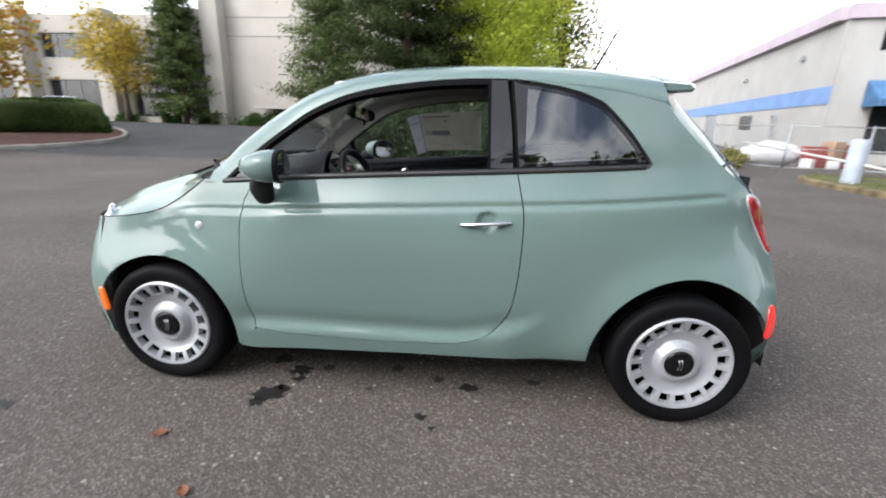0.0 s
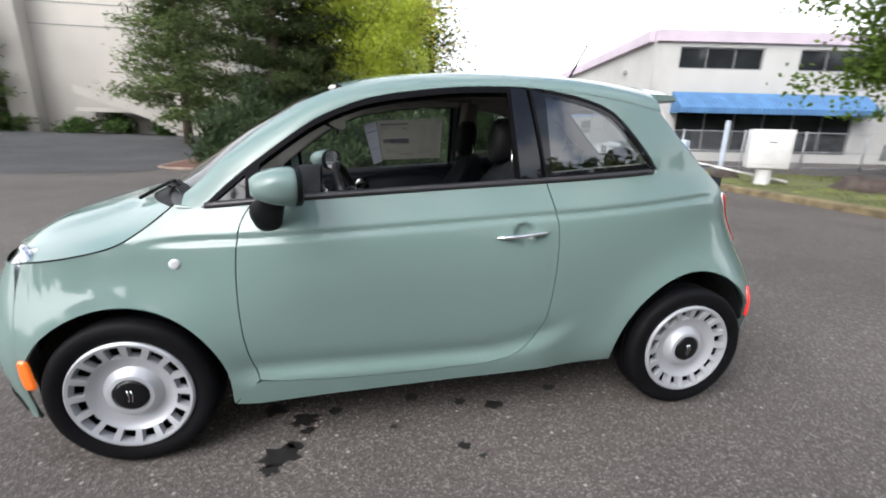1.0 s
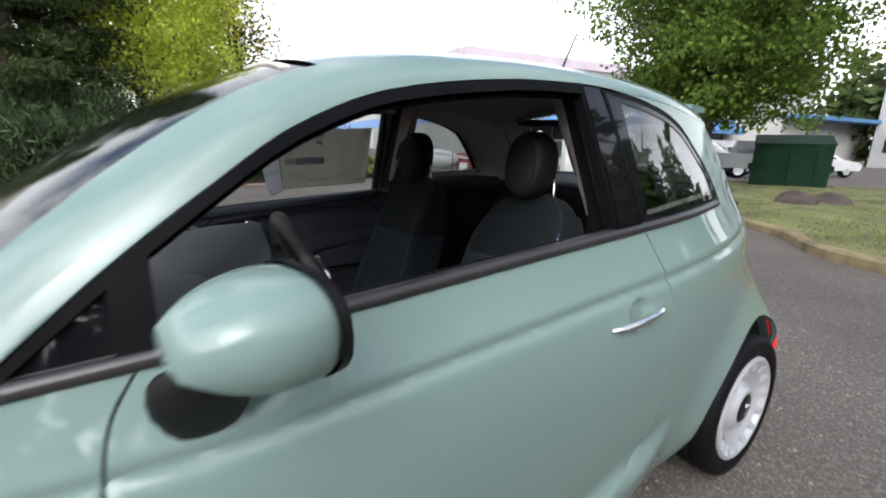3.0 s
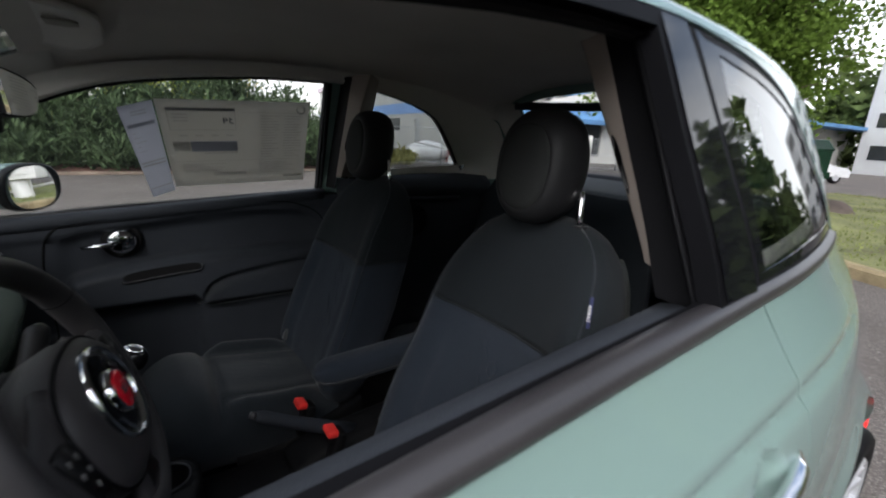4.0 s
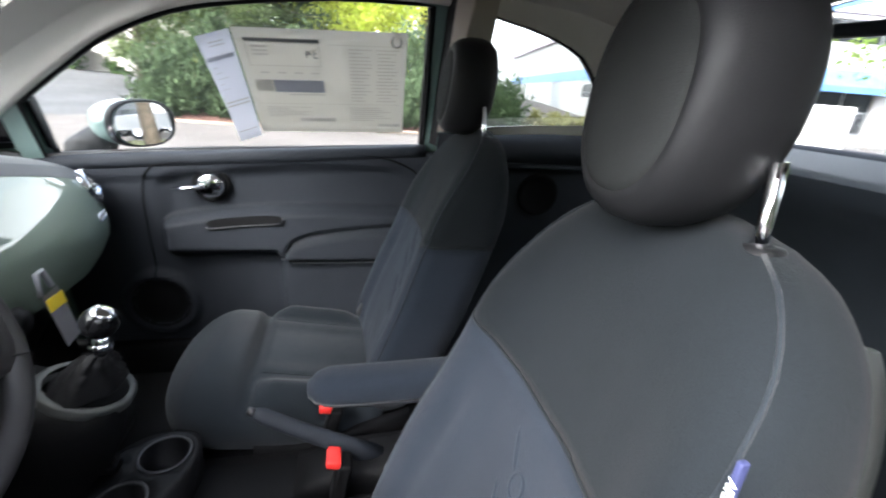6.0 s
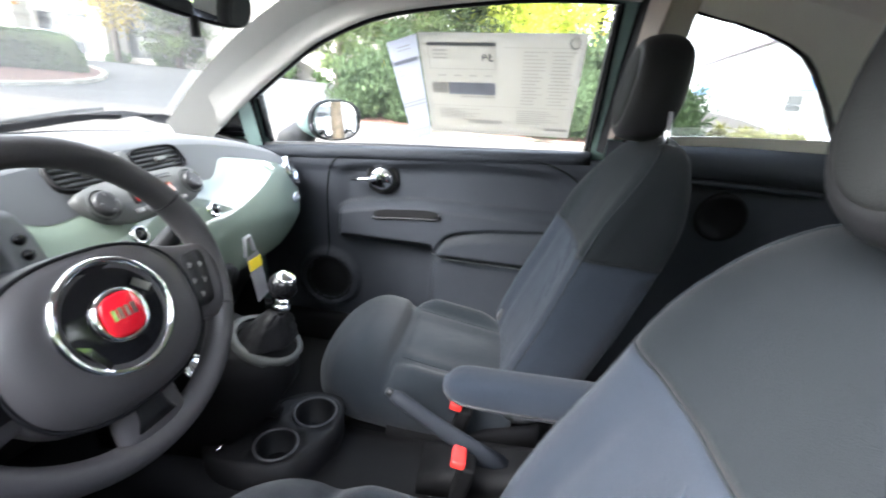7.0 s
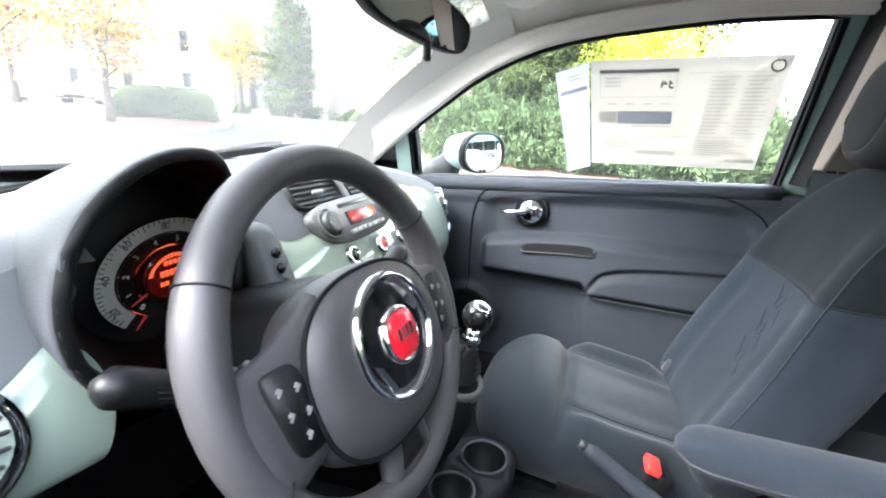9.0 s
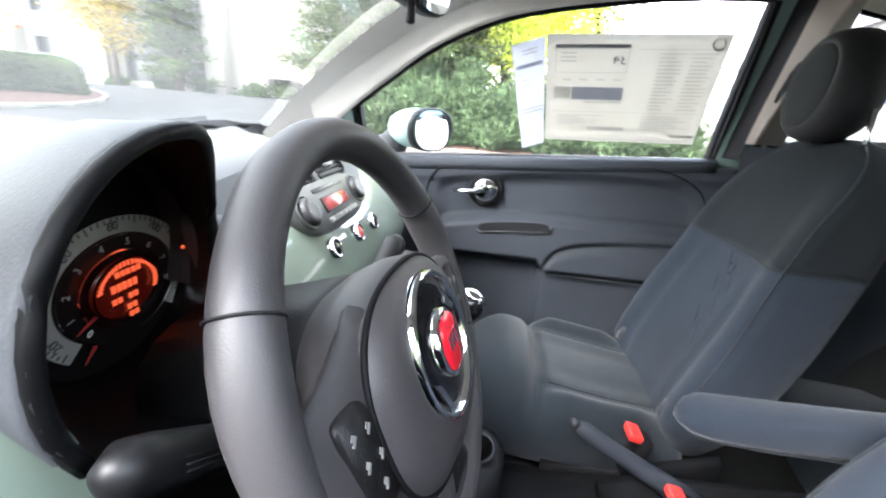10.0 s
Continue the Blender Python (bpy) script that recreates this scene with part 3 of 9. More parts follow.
conifer("pine_tree", "dark pine with dense needles", (-2.3, 18.4), 10.5, 2.4, L_PINE, 8, 30000, 0.05, 0.1, 4.2)
tree("yellow_tree", "slender tree with yellow-green early autumn leaves", (-0.2, 18.6, 0.1), 9.0, 2.2, L_YELLOW, 31, 36000, 0.08, 24, 0.9, 0.18, 0.42)
tree("yellow_tree", "smaller yellow-green tree beside the pine", (1.8, 20.6, 0.1), 8.0, 1.8, L_YELLOW, 32, 20000, 0.08, 20, 0.9, 0.2, 0.4)
tree("thin_tree", "thin green and gold tree with sparse leaves", (3.6, 21.6, 0.1), 8.6, 1.6, L_DEEP, 33, 4500, 0.11, 18, 0.9, 0.22, 0.4, L_GOLD)
for k in range(4):
    shrub("weed_clump", "dry yellow-green weeds by the fence", (6.2 + 0.9 * k, 13.0 + 0.5 * k, 0.05), (0.7, 0.6, 0.6), L_WEED, 80 + k, 1100, 0.06, 1.6, "weeds")

# trees against the office building
conifer("column_tree", "dense green columnar tree against the building", (-19.6, 25.0), 9.0, 2.5, L_DEEP, 12, 21000, 0.09, 0.05)
tree("golden_tree", "small golden tree before dark windows", (-23.0, 24.2, 0.1), 6.0, 1.9, L_GOLD, 35, 3600, 0.14, 16, 0.8, 0.3, 0.4)
conifer("young_cedar", "loose grey-green cedar by the plain wall", (-8.3, 21.3), 9.6, 3.1, L_DEEP, 14, 30000, 0.06, 0.12, 3.6)
for k, (x, y, s) in enumerate([(-15.4, 25.7, 1.1), (-13.4, 25.8, 1.4), (-18.2, 25.8, 1.0), (-21.3, 25.8, 0.8), (-11.0, 25.9, 0.8), (-24.5, 25.8, 0.8)]):
    shrub("foundation_shrub", "low green shrub at the foot of the wall", (x, y, 0), (s, s * 0.8, s * 0.8), L_HEDGE, 90 + k, 1400, 0.09, 0.5, "foundation shrubs")


# ---- buildings ----
BEIGE = mat("beige_concrete_panel", (0.43, 0.40, 0.36), 0.85, var=0.08, scale=0.5, bump=0.3, bscale=30, fine=0.06)
WHITE_WALL = mat("white_painted_block", (0.46, 0.45, 0.43), 0.8, var=0.08, scale=0.6, bump=0.25, bscale=20, fine=0.05)
LILAC = mat("lilac_fascia", (0.52, 0.44, 0.50), 0.7, var=0.08, scale=1)
BLUE_BAND = mat("blue_band_paint", (0.20, 0.33, 0.62), 0.7, var=0.1, scale=1)
AWNING = mat("blue_awning_canvas", (0.07, 0.17, 0.33), 0.75, var=0.2, scale=1.5, bump=0.3, bscale=80)
DARK_GLASS = mat("dark_window_glass", (0.02, 0.022, 0.025), 0.05, var=0.3, scale=0.6)
FRAME_GREY = mat("grey_window_frame", (0.22, 0.22, 0.22), 0.5, 0.3)
GALV = mat("galvanised_steel", (0.42, 0.43, 0.44), 0.45, 0.7, 0.15, 4)
WIRE = mat("fence_wire", (0.40, 0.41, 0.41), 0.5, 0.5, 0.1)


def box_part(name, c, s, material, parent, r=0.0, label=""):
    bm = BM()
    rbox(bm, c, s, r, 2)
    return part(name, bm, material, parent, label, smooth=r > 0, sharp=35)


def wall_with_openings(name, length, height, thick, openings, material, parent):
    """A wall in the local xz plane, front at y = 0, built round its openings (x0, x1, z0, z1)."""
    xs = sorted({0.0, length, *[v for o in openings for v in o[:2]]})
    zs = sorted({0.0, height, *[v for o in openings for v in o[2:]]})
    bm = BM()
    for i in range(len(xs) - 1):
        for j in range(len(zs) - 1):
            cx, cz = (xs[i] + xs[i + 1]) / 2, (zs[j] + zs[j + 1]) / 2
            if any(o[0] < cx < o[1] and o[2] < cz < o[3] for o in openings):
                continue
            rbox(bm, (cx, thick / 2, cz), (xs[i + 1] - xs[i], thick, zs[j + 1] - zs[j]), 0)
    bmesh.ops.remove_doubles(bm, verts=bm.verts, dist=1e-4)
    return part(name, bm, material, parent, smooth=False)


def window_unit(x0, x1, z0, z1, parent, panes, lit=False, depth=0.12):
    bm = BM()
    fw = 0.06
    for c, s in (((x0 + fw / 2, depth, (z0 + z1) / 2), (fw, 0.08, z1 - z0)), ((x1 - fw / 2, depth, (z0 + z1) / 2), (fw, 0.08, z1 - z0)),
                 (((x0 + x1) / 2, depth, z0 + fw / 2), (x1 - x0 - 2 * fw, 0.08, fw)), (((x0 + x1) / 2, depth, z1 - fw / 2), (x1 - x0 - 2 * fw, 0.08, fw))):
        rbox(bm, c, s, 0)
    for k in range(1, panes):
        rbox(bm, (x0 + (x1 - x0) * k / panes, depth, (z0 + z1) / 2), (0.05, 0.07, z1 - z0 - 2 * fw), 0)
    win = part("window", bm, FRAME_GREY, parent, smooth=False)
    for k in range(panes):
        a, b = x0 + (x1 - x0) * k / panes + 0.03, x0 + (x1 - x0) * (k + 1) / panes - 0.03
        box_part("pane", ((a + b) / 2, depth + 0.01, (z0 + z1) / 2), (b - a, 0.012, z1 - z0 - 2 * fw), DARK_GLASS, win)
    return win


# beige office building along the back
office = thing("office_building", "beige two-storey concrete office building with tall piers and dark windows", "building", (-46, 27, 0.2), kind="structure")
ops = []
for k in range(4):
    x0 = 2.0 + 6.4 * k
    ops += [(x0, x0 + 4.6, 0.9, 3.3), (x0, x0 + 4.6, 4.7, 6.3)]
wall_with_openings("wall", 28.0, 7.45, 0.4, ops, BEIGE, office)
for k, o in enumerate(ops):
    window_unit(*o, office, 4, depth=0.2)
for k in range(5):
    box_part("pier", (1.0 + 6.4 * k - (0 if k else 0.3), -0.5, 3.8), (1.1, 1.0, 7.7), BEIGE, office, 0.03)
box_part("plain_wall", (33.5, -0.25, 4.15), (10.8, 0.5, 8.5), BEIGE, office, 0.02)
box_part("pier", (28.3, -0.7, 4.3), (1.2, 1.4, 8.8), BEIGE, office, 0.03)
for z in (6.1, 7.2):
    box_part("panel_joint", (33.5, -0.51, z), (10.6, 0.02, 0.05), FRAME_GREY, office)
box_part("side_wall", (38.7, 9.0, 4.15), (0.4, 18, 8.5), BEIGE, office)
box_part("roof", (19.4, 9.2, 7.2), (38.4, 18, 0.3), BEIGE, office)
box_part("back_wall", (19.4, 18.2, 3.7), (38.8, 0.4, 7.4), BEIGE, office)
box_part("end_wall", (0.2, 9.2, 3.7), (0.4, 17.9, 7.4), BEIGE, office)
# outside stair against the plain wall
bm = BM()
for k in range(9):
    rbox(bm, (34.2 + 0.3 * k, -1.3, 1.65 - 0.18 * k), (0.32, 1.3, 0.18), 0.01)
rbox(bm, (32.6, -1.3, 1.75), (3.0, 1.3, 0.2), 0.01)
part("stair", bm, BEIGE, office, smooth=False)
bm = BM()
loft(bm, [[(37.2, y, 0.4), (31.2, y, 2.6), (31.2, y, 3.0), (37.2, y, 0.9)] for y in (-2.05, -1.95)])
part("stair_parapet", bm, BEIGE, office, smooth=False)

# white workshop with lilac fascia, blue band and awnings
shop = thing("workshop_building", "white painted workshop with lilac fascia, blue band and blue awnings", "building", (15.07, 19.4, 0.0), kind="structure", rz=-11)
front_ops = [(1.3, 5.7, 4.7, 5.75), (7.6, 12.0, 4.7, 5.75), (14.0, 18.4, 4.7, 5.75), (1.6, 11.2, 0.45, 2.75), (13.5, 23.0, 0.45, 2.75), (20.5, 24.9, 4.7, 5.75)]
wall_with_openings("wall", 34.0, 6.0, 0.35, front_ops, WHITE_WALL, shop)
for o in front_ops:
    window_unit(*o, shop, 3 if o[2] > 3 else 6)
box_part("fascia", (17.0, 0.1, 6.25), (34.1, 0.55, 0.55), LILAC, shop)
side_ops = [(5.0, 6.1, 0.1, 2.2), (9.0, 11.5, 1.4, 2.3), (17.0, 20.5, 0.1, 3.0), (27, 28.1, 0.1, 2.2)]
sw = wall_with_openings("side_wall", 44.0, 6.0, 0.35, [(44 - b, 44 - a, c, d) for a, b, c, d in side_ops], WHITE_WALL, shop)
sw.matrix_basis = pose(-0.01, 44, 0, 0, 0, -90)
for a, b, c, d in side_ops:
    w = box_part("side_door" if c < 1 else "window", (0.1, (a + b) / 2, (c + d) / 2), (0.06, b - a, d - c), DARK_GLASS if c > 1 else GALV, shop)
box_part("fascia", (-0.06, 22, 6.25), (0.5, 43.6, 0.55), LILAC, shop)
box_part("blue_band", (-0.03, 22.0, 2.95), (0.03, 44.0, 0.75), BLUE_BAND, shop)
box_part("roof", (17, 22, 6.1), (33.8, 43.6, 0.2), LILAC, shop)
box_part("back_wall", (17, 44, 3.0), (34, 0.35, 6.0), WHITE_WALL, shop)
box_part("end_wall", (34, 22, 3.0), (0.35, 43.6, 6.0), WHITE_WALL, shop)
for x, z in ((-0.12, 4.9), (-0.12, 4.6)):
    box_part("wall_lamp", (x, 3.5 + 8 * (z < 4.8), z), (0.2, 0.3, 0.2), GALV, shop, 0.02)


def awning(x0, x1, parent):
    bm = BM()
    n = int((x1 - x0) / 0.22)
    for k in range(n):
        a, b = x0 + (x1 - x0) * k / n, x0 + (x1 - x0) * (k + 1) / n
        m = (a + b) / 2
        loft(bm, [[(q, -0.02, 3.55), (q, -1.15 - o, 2.72 + o * 0.6), (q, -1.15 - o, 2.45), (q, -1.13, 2.45), (q, -1.12, 2.70), (q, -0.02, 3.5)] for q, o in ((a, 0.0), (m, 0.035), (b, 0.0))], cap=False)
    for q in (x0, x1):
        bm.faces.new([bm.verts.new(p) for p in ((q, -0.02, 3.55), (q, -1.15, 2.72), (q, -1.15, 2.45), (q, -0.02, 2.45))])
    return part("awning", bm, AWNING, parent, "ribbed blue canvas awning", smooth=False)


awning(1.2, 11.6, shop)
awning(13.0, 23.6, shop)


# ---- fence, posts and bollards before the workshop ----
def chain_fence(pts, h=1.5):
    f = thing("chain_link_fence", "galvanised chain-link fence with round posts and rails", "fence", kind="structure")
    for a, b in zip(pts, pts[1:]):
        a, b = Vector((*a, 0)), Vector((*b, 0))
        bm = BM()
        tube(bm, [a + Vector((0, 0, -0.1)), a + Vector((0, 0, h + 0.06))], 0.03, 8)
        part("post", bm, GALV, f)
        for z in (h, h * 0.5, 0.12):
            bm = BM()
            tube(bm, [a + Vector((0, 0, z)), b + Vector((0, 0, z))], 0.018, 6)
            part("rail", bm, GALV, f)
        d = b - a
        L = d.length
        d.normalize()
        bm = BM()
        s = 0.14
        k = -h
        while k < L:
            for sg in (1, -1):
                t0, t1 = max(0, k), min(L, k + h)
                if t1 - t0 > 0.02:
                    z0, z1 = (t0 - k, t1 - k) if sg > 0 else (h - (t0 - k), h - (t1 - k))
                    p, q = a + d * t0 + Vector((0, 0, z0)), a + d * t1 + Vector((0, 0, z1))
                    tube(bm, [p, q], 0.0035, 3, cap=False)
            k += s
        part("mesh", bm, WIRE, f, smooth=False)
    return f


chain_fence([(9.2, 16.5), (10.4, 13.9), (12.6, 13.4), (15.0, 12.9), (17.4, 12.4), (19.8, 11.9), (22.2, 11.4), (24.6, 10.9)])
PALE_BLUE = mat("pale_blue_painted_steel", (0.42, 0.47, 0.55), 0.6, var=0.15, scale=3, bump=0.2)
OFF_WHITE = mat("off_white_painted_steel", (0.62, 0.61, 0.60), 0.55, var=0.1, scale=3, bump=0.15)


def bollard(loc, r, h, material, label):
    t = thing("bollard", label, "bollard", (loc[0], loc[1], 0), "bollards")
    bm = BM()
    lathe(bm, [(r, -0.1), (r, h * 0.96), (r * 0.85, h), (0, h + 0.01)], 20)
    part("post", bm, material, t, sharp=50)
    return t


bollard((9.0, 9.0), 0.19, 1.15, PALE_BLUE, "thick pale blue steel bollard by the kerb")
bollard((10.9, 9.5), 0.075, 1.75, PALE_BLUE, "slim pale blue steel post by the kerb")
box = thing("mailbox_cabinet", "off-white steel mailbox cabinet on a round pedestal", "mailbox", (9.35, 6.55, 0), rz=-32)
bm = BM()
lathe(bm, [(0.17, -0.05), (0.17, 0.52), (0.13, 0.55)], 20, cap=True)
part("pedestal", bm, OFF_WHITE, box, sharp=50)
bm = BM()
rbox(bm, (0, 0, 1.0), (0.85, 0.46, 0.9), 0.03, 3)
part("cabinet", bm, OFF_WHITE, box, sharp=40)
bm = BM()
rbox(bm, (0, -0.24, 1.02), (0.74, 0.02, 0.74), 0.008, 2)
part("door", bm, OFF_WHITE, box, sharp=40)
box_part("label_strip", (0, -0.253, 1.16), (0.16, 0.006, 0.02), DARK_FILM, box)
rail = thing("gate_pole", "white painted gate pole leaning across the yard", "pole", (0, 0, 0))
bm = BM()
tube(bm, [(8.3, 12.6, 0.95), (9.0, 9.2, 0.62), (9.8, 6.3, 0.25)], 0.03, 8)
part("pole", bm, OFF_WHITE, rail)

# bundles and boxes by the workshop wall
TARP = mat("white_plastic_sheet", (0.72, 0.72, 0.74), 0.45, var=0.1, scale=4, bump=0.5, bscale=12)
RED_BOX = mat("red_crate", (0.30, 0.04, 0.035), 0.6, var=0.2)
TAN_BOX = mat("brown_carton", (0.35, 0.22, 0.14), 0.8, var=0.2)
t = thing("wrapped_bundle", "large bundle wrapped in white plastic sheet", "bundle", (11.4, 16.4, 0))
bm = BM()
bmesh.ops.create_icosphere(bm, subdivisions=3, radius=1.0)
for v in bm.verts:
    k = 1 + 0.15 * noise.noise(v.co * 2.2)
    v.co = Vector((v.co.x * 1.1 * k, v.co.y * 0.7 * k, max(-0.02, 0.45 + v.co.z * 0.5 * k)))
part("sheet", bm, TARP, t)
for k, (x, y, s, m) in enumerate([(12.7, 16.0, (0.7, 0.5, 0.8), RED_BOX), (13.3, 15.9, (0.5, 0.5, 1.0), TAN_BOX), (12.3, 15.6, (0.4, 0.4, 0.35), TARP), (13.0, 15.3, (0.35, 0.35, 0.3), TARP), (13.9, 16.2, (0.4, 0.5, 0.9), RED_BOX)]):
    c = thing("storage_box", "plastic and cardboard boxes stacked by the workshop wall", "box", (x, y, 0), "yard boxes", rz=20 * k)
    bm = BM()
    rbox(bm, (0, 0, s[2] / 2), s, 0.03, 2)
    part("box_body", bm, m, c, sharp=40)

# ---- lawn island beside the car ----
lawn = spline([(8.55, 9.6), (8.5, 7.0), (8.35, 4.9), (8.2, 2.6), (7.2, 0.95), (6.0, -0.1), (5.6, -3), (8, -7), (14, -8), (18.5, -3), (18.6, 3.0), (17.4, 6.0), (13.5, 8.6), (10.5, 10.6), (9.2, 10.8)], 6, True)
bed("lawn", lawn, 0.12, GRASS, "patchy mown lawn with dry spots", category="lawn", dome=0.07)
kerb("kerb", lawn + [lawn[0]], KERB_YELLOW, "weathered yellowish kerb round the lawn", h=0.14, w=0.18)
rs = np.random.RandomState(9)
poly = [Vector((p[0], p[1])) for p in lawn]
pts = []
while len(pts) < 24000:
    p = Vector((rs.uniform(5.6, 18.6), rs.uniform(-4, 10.8)))
    if inside(p, poly) and min((p - q).length for q in poly[::2]) > 0.15 and noise.noise(Vector((p.x * 0.8, p.y * 0.8, 0))) > -0.35:
        pts.append((p.x, p.y, 0.14 + 0.04 * rs.rand()))
g = leaf_mesh("grass", pts, 0.020, BLADES, None, 3, droop=-1.6, long=2.4, kind="stuff")
tagged(g, "short green and straw-coloured grass blades on the lawn", "grass", kind="stuff")
tree("lawn_tree", "broad green maple with low spreading crown on the lawn", (13.7, 5.35, 0.12), 7.4, 3.4, L_GREEN, 17, 54000, 0.088, 42, 0.24, 0.30, 0.29)
rock("dark brown rock on the lawn", (10.6, 5.2, 0.12), (0.55, 0.4, 0.38), ROCK, 5)
rock("small pale rock on the lawn", (11.25, 4.95, 0.12), (0.25, 0.2, 0.22), PALE_ROCK, 6)
rock("dark brown rock on the lawn", (11.0, 2.0, 0.12), (0.5, 0.36, 0.3), ROCK, 7)
rock("dark brown rock on the lawn", (11.7, 1.55, 0.12), (0.5, 0.36, 0.28), ROCK, 8)
rock("dark brown rock by the kerb", (9.9, 8.3, 0.1), (0.5, 0.36, 0.3), ROCK, 9)
bm = BM()

# green dumpster
D_GREEN = mat("dark_green_steel", (0.006, 0.026, 0.014), 0.75, spec=0.15, var=0.25, scale=3, bump=0.2)
dump = thing("dumpster", "dark green steel dumpster with sloped lid", "dumpster", (17.0, 4.1, 0.0), rz=-70)
bm = BM()
loft(bm, [[(x, -0.7, 0.15), (x, 0.7, 0.15), (x, 0.75, 1.75), (x, -0.75, 1.45)] for x in (-1.0, 1.0)])
part("body", bm, D_GREEN, dump, smooth=False)
bm = BM()
loft(bm, [[(x, -0.78, 1.46), (x, 0.78, 1.77), (x, 0.78, 1.82), (x, -0.78, 1.51)] for x in (-1.03, 1.03)])
part("lid", bm, D_GREEN, dump, smooth=False)
for x in (-0.66, 0, 0.66):
    box_part("rib", (x, -0.75, 0.78), (0.08, 0.06, 1.25), D_GREEN, dump)
for x in (-1.05, 1.05):
    box_part("fork_pocket", (x, 0, 0.75), (0.1, 1.1, 0.2), D_GREEN, dump)
for x in (-0.8, 0.8):
    box_part("skid", (x, 0, 0.08), (0.12, 1.3, 0.16), D_GREEN, dump)


# ---- parked vehicles ----
def parked(kind, label, loc, rz, body_col):
    """A parked car, pickup or van from a side profile with real wheels and glass."""
    p = mat("vehicle_paint", body_col, 0.3, 0.2, 0.04, coat=0.6)
    v = thing("parked_" + kind, label, "car", (loc[0], loc[1], gz(loc[0], loc[1]) + loc[2]), "parked vehicles", rz=rz)
    if kind == "pickup":
        low = [(-2.7, 0.45), (-2.7, 1.0), (-2.5, 1.08), (-1.2, 1.15), (0.55, 1.15), (0.6, 1.12), (2.65, 1.1), (2.68, 0.5)]
        cab = [(-1.25, 1.13), (-0.6, 1.72), (0.45, 1.75), (0.62, 1.13)]
        wx = (-1.75, 1.65)
    elif kind == "van":
        low = [(-2.3, 0.4), (-2.35, 0.85), (-2.1, 1.02), (-1.3, 1.1), (2.2, 1.15), (2.3, 0.9), (2.3, 0.42)]
        cab = [(-1.35, 1.08), (-0.6, 1.75), (1.9, 1.78), (2.2, 1.13)]
        wx = (-1.45, 1.4)
    else:
        low = [(-2.2, 0.35), (-2.25, 0.65), (-2.0, 0.8), (-1.1, 0.92), (1.6, 0.98), (2.15, 0.92), (2.2, 0.4)]
        cab = [(-1.15, 0.9), (-0.4, 1.36), (0.8, 1.4), (1.65, 0.96)]
        wx = (-1.4, 1.35)
    bm = BM()
    q = [Vector((x, 0, z)) for x, z in low]
    loft(bm, [[(a.x * k, y, 0.4 + (a.z - 0.4) * (1 if k == 1 else 0.97)) for a in q] for y, k in ((-0.9, 0.97), (-0.86, 1), (0.86, 1), (0.9, 0.97))])
    part("body", bm, p, v, smooth=False)
    bm = BM()
    loft(bm, [[(x * (1 if z < 1.2 and kind != "car" or z < 1.0 else 0.98), y * (1 if z < (1.2 if kind != "car" else 1.0) else 0.82), z) for x, z in cab] for y in (-0.82, 0.82)])
    part("cabin", bm, p, v, smooth=False)
    zb, zt = cab[0][1] + 0.05, cab[1][1] - 0.1
    for s in (-1, 1):
        for a, b in ((0.12, 0.5), (0.53, 0.92)):
            bm = BM()
            def at(u, w):
                x0 = cab[0][0] + (cab[3][0] - cab[0][0]) * u
                x1 = cab[1][0] + (cab[2][0] - cab[1][0]) * u
                yy = 0.82 * (1 - 0.18 * w) + 0.012
                return (x0 + (x1 - x0) * w, s * yy, zb + (zt - zb) * w)
            loft(bm, [[at(a, 0), at(b, 0), at(b, 1), at(a, 1)], [(x, y - s * 0.02, z) for x, y, z in (at(a, 0), at(b, 0), at(b, 1), at(a, 1))]])
            part("window", bm, DARK_GLASS, v, smooth=False)
    bm = BM()
    (x0, z0), (x1, z1) = cab[0], cab[1]
    ws = [(x0 - 0.01 + (x1 - x0) * w, y * (1 - 0.18 * w), z0 + (z1 - z0) * w + 0.012) for w, y in ((0.08, -0.72), (0.08, 0.72), (0.88, 0.72), (0.88, -0.72))]
    loft(bm, [ws, [(x - 0.015, y, z + 0.012) for x, y, z in ws]])
    part("windscreen", bm, DARK_GLASS, v, smooth=False)
    for x in wx:
        for s in (-1, 1):
            bm = BM()
            m = Matrix.Translation((x, s * 0.8, 0.35)) @ pose(0, 0, 0, 90 * s, 0, 0)
            lathe(bm, [(0.2, 0.11), (0.33, 0.1), (0.35, 0.05), (0.35, -0.08), (0.2, -0.1)], 20, m)
            wh = part("wheel", bm, RUBBER, v)
            bm = BM()
            lathe(bm, [(0, -0.1), (0.08, -0.105), (0.2, -0.09), (0.215, -0.105)], 20, m)
            part("rim", bm, SILVER, wh)
    for s in (-1, 1):
        box_part("headlight", (low[1][0] + 0.02, s * 0.62, low[1][1] - 0.12), (0.06, 0.35, 0.15), CLEAR_LENS, v, 0.02)
    box_part("bumper", (low[0][0] + 0.03, 0, 0.47), (0.12, 1.7, 0.2), BLACK_PLASTIC, v, 0.03)
    return v


parked("pickup", "silver parked pickup truck behind the fence", (21.9, 9.5, 0), 124, (0.20, 0.205, 0.215))
parked("van", "white parked sport utility vehicle", (26.3, 9.9, 0), 146, (0.42, 0.43, 0.45))
parked("van", "pale silver parked utility vehicle beyond the tree", (31.0, 13.6, 0), 150, (0.30, 0.31, 0.33))
parked("van", "dark parked utility vehicle beyond the dumpster", (27.6, 8.5, 0), 140, (0.05, 0.055, 0.06))
parked("car", "white parked saloon car beyond the dumpster", (28.8, 6.9, 0), 150, (0.75, 0.76, 0.78))
parked("car", "white parked saloon behind the island", (-27.5, 13.0, 0), 118, (0.75, 0.76, 0.78))
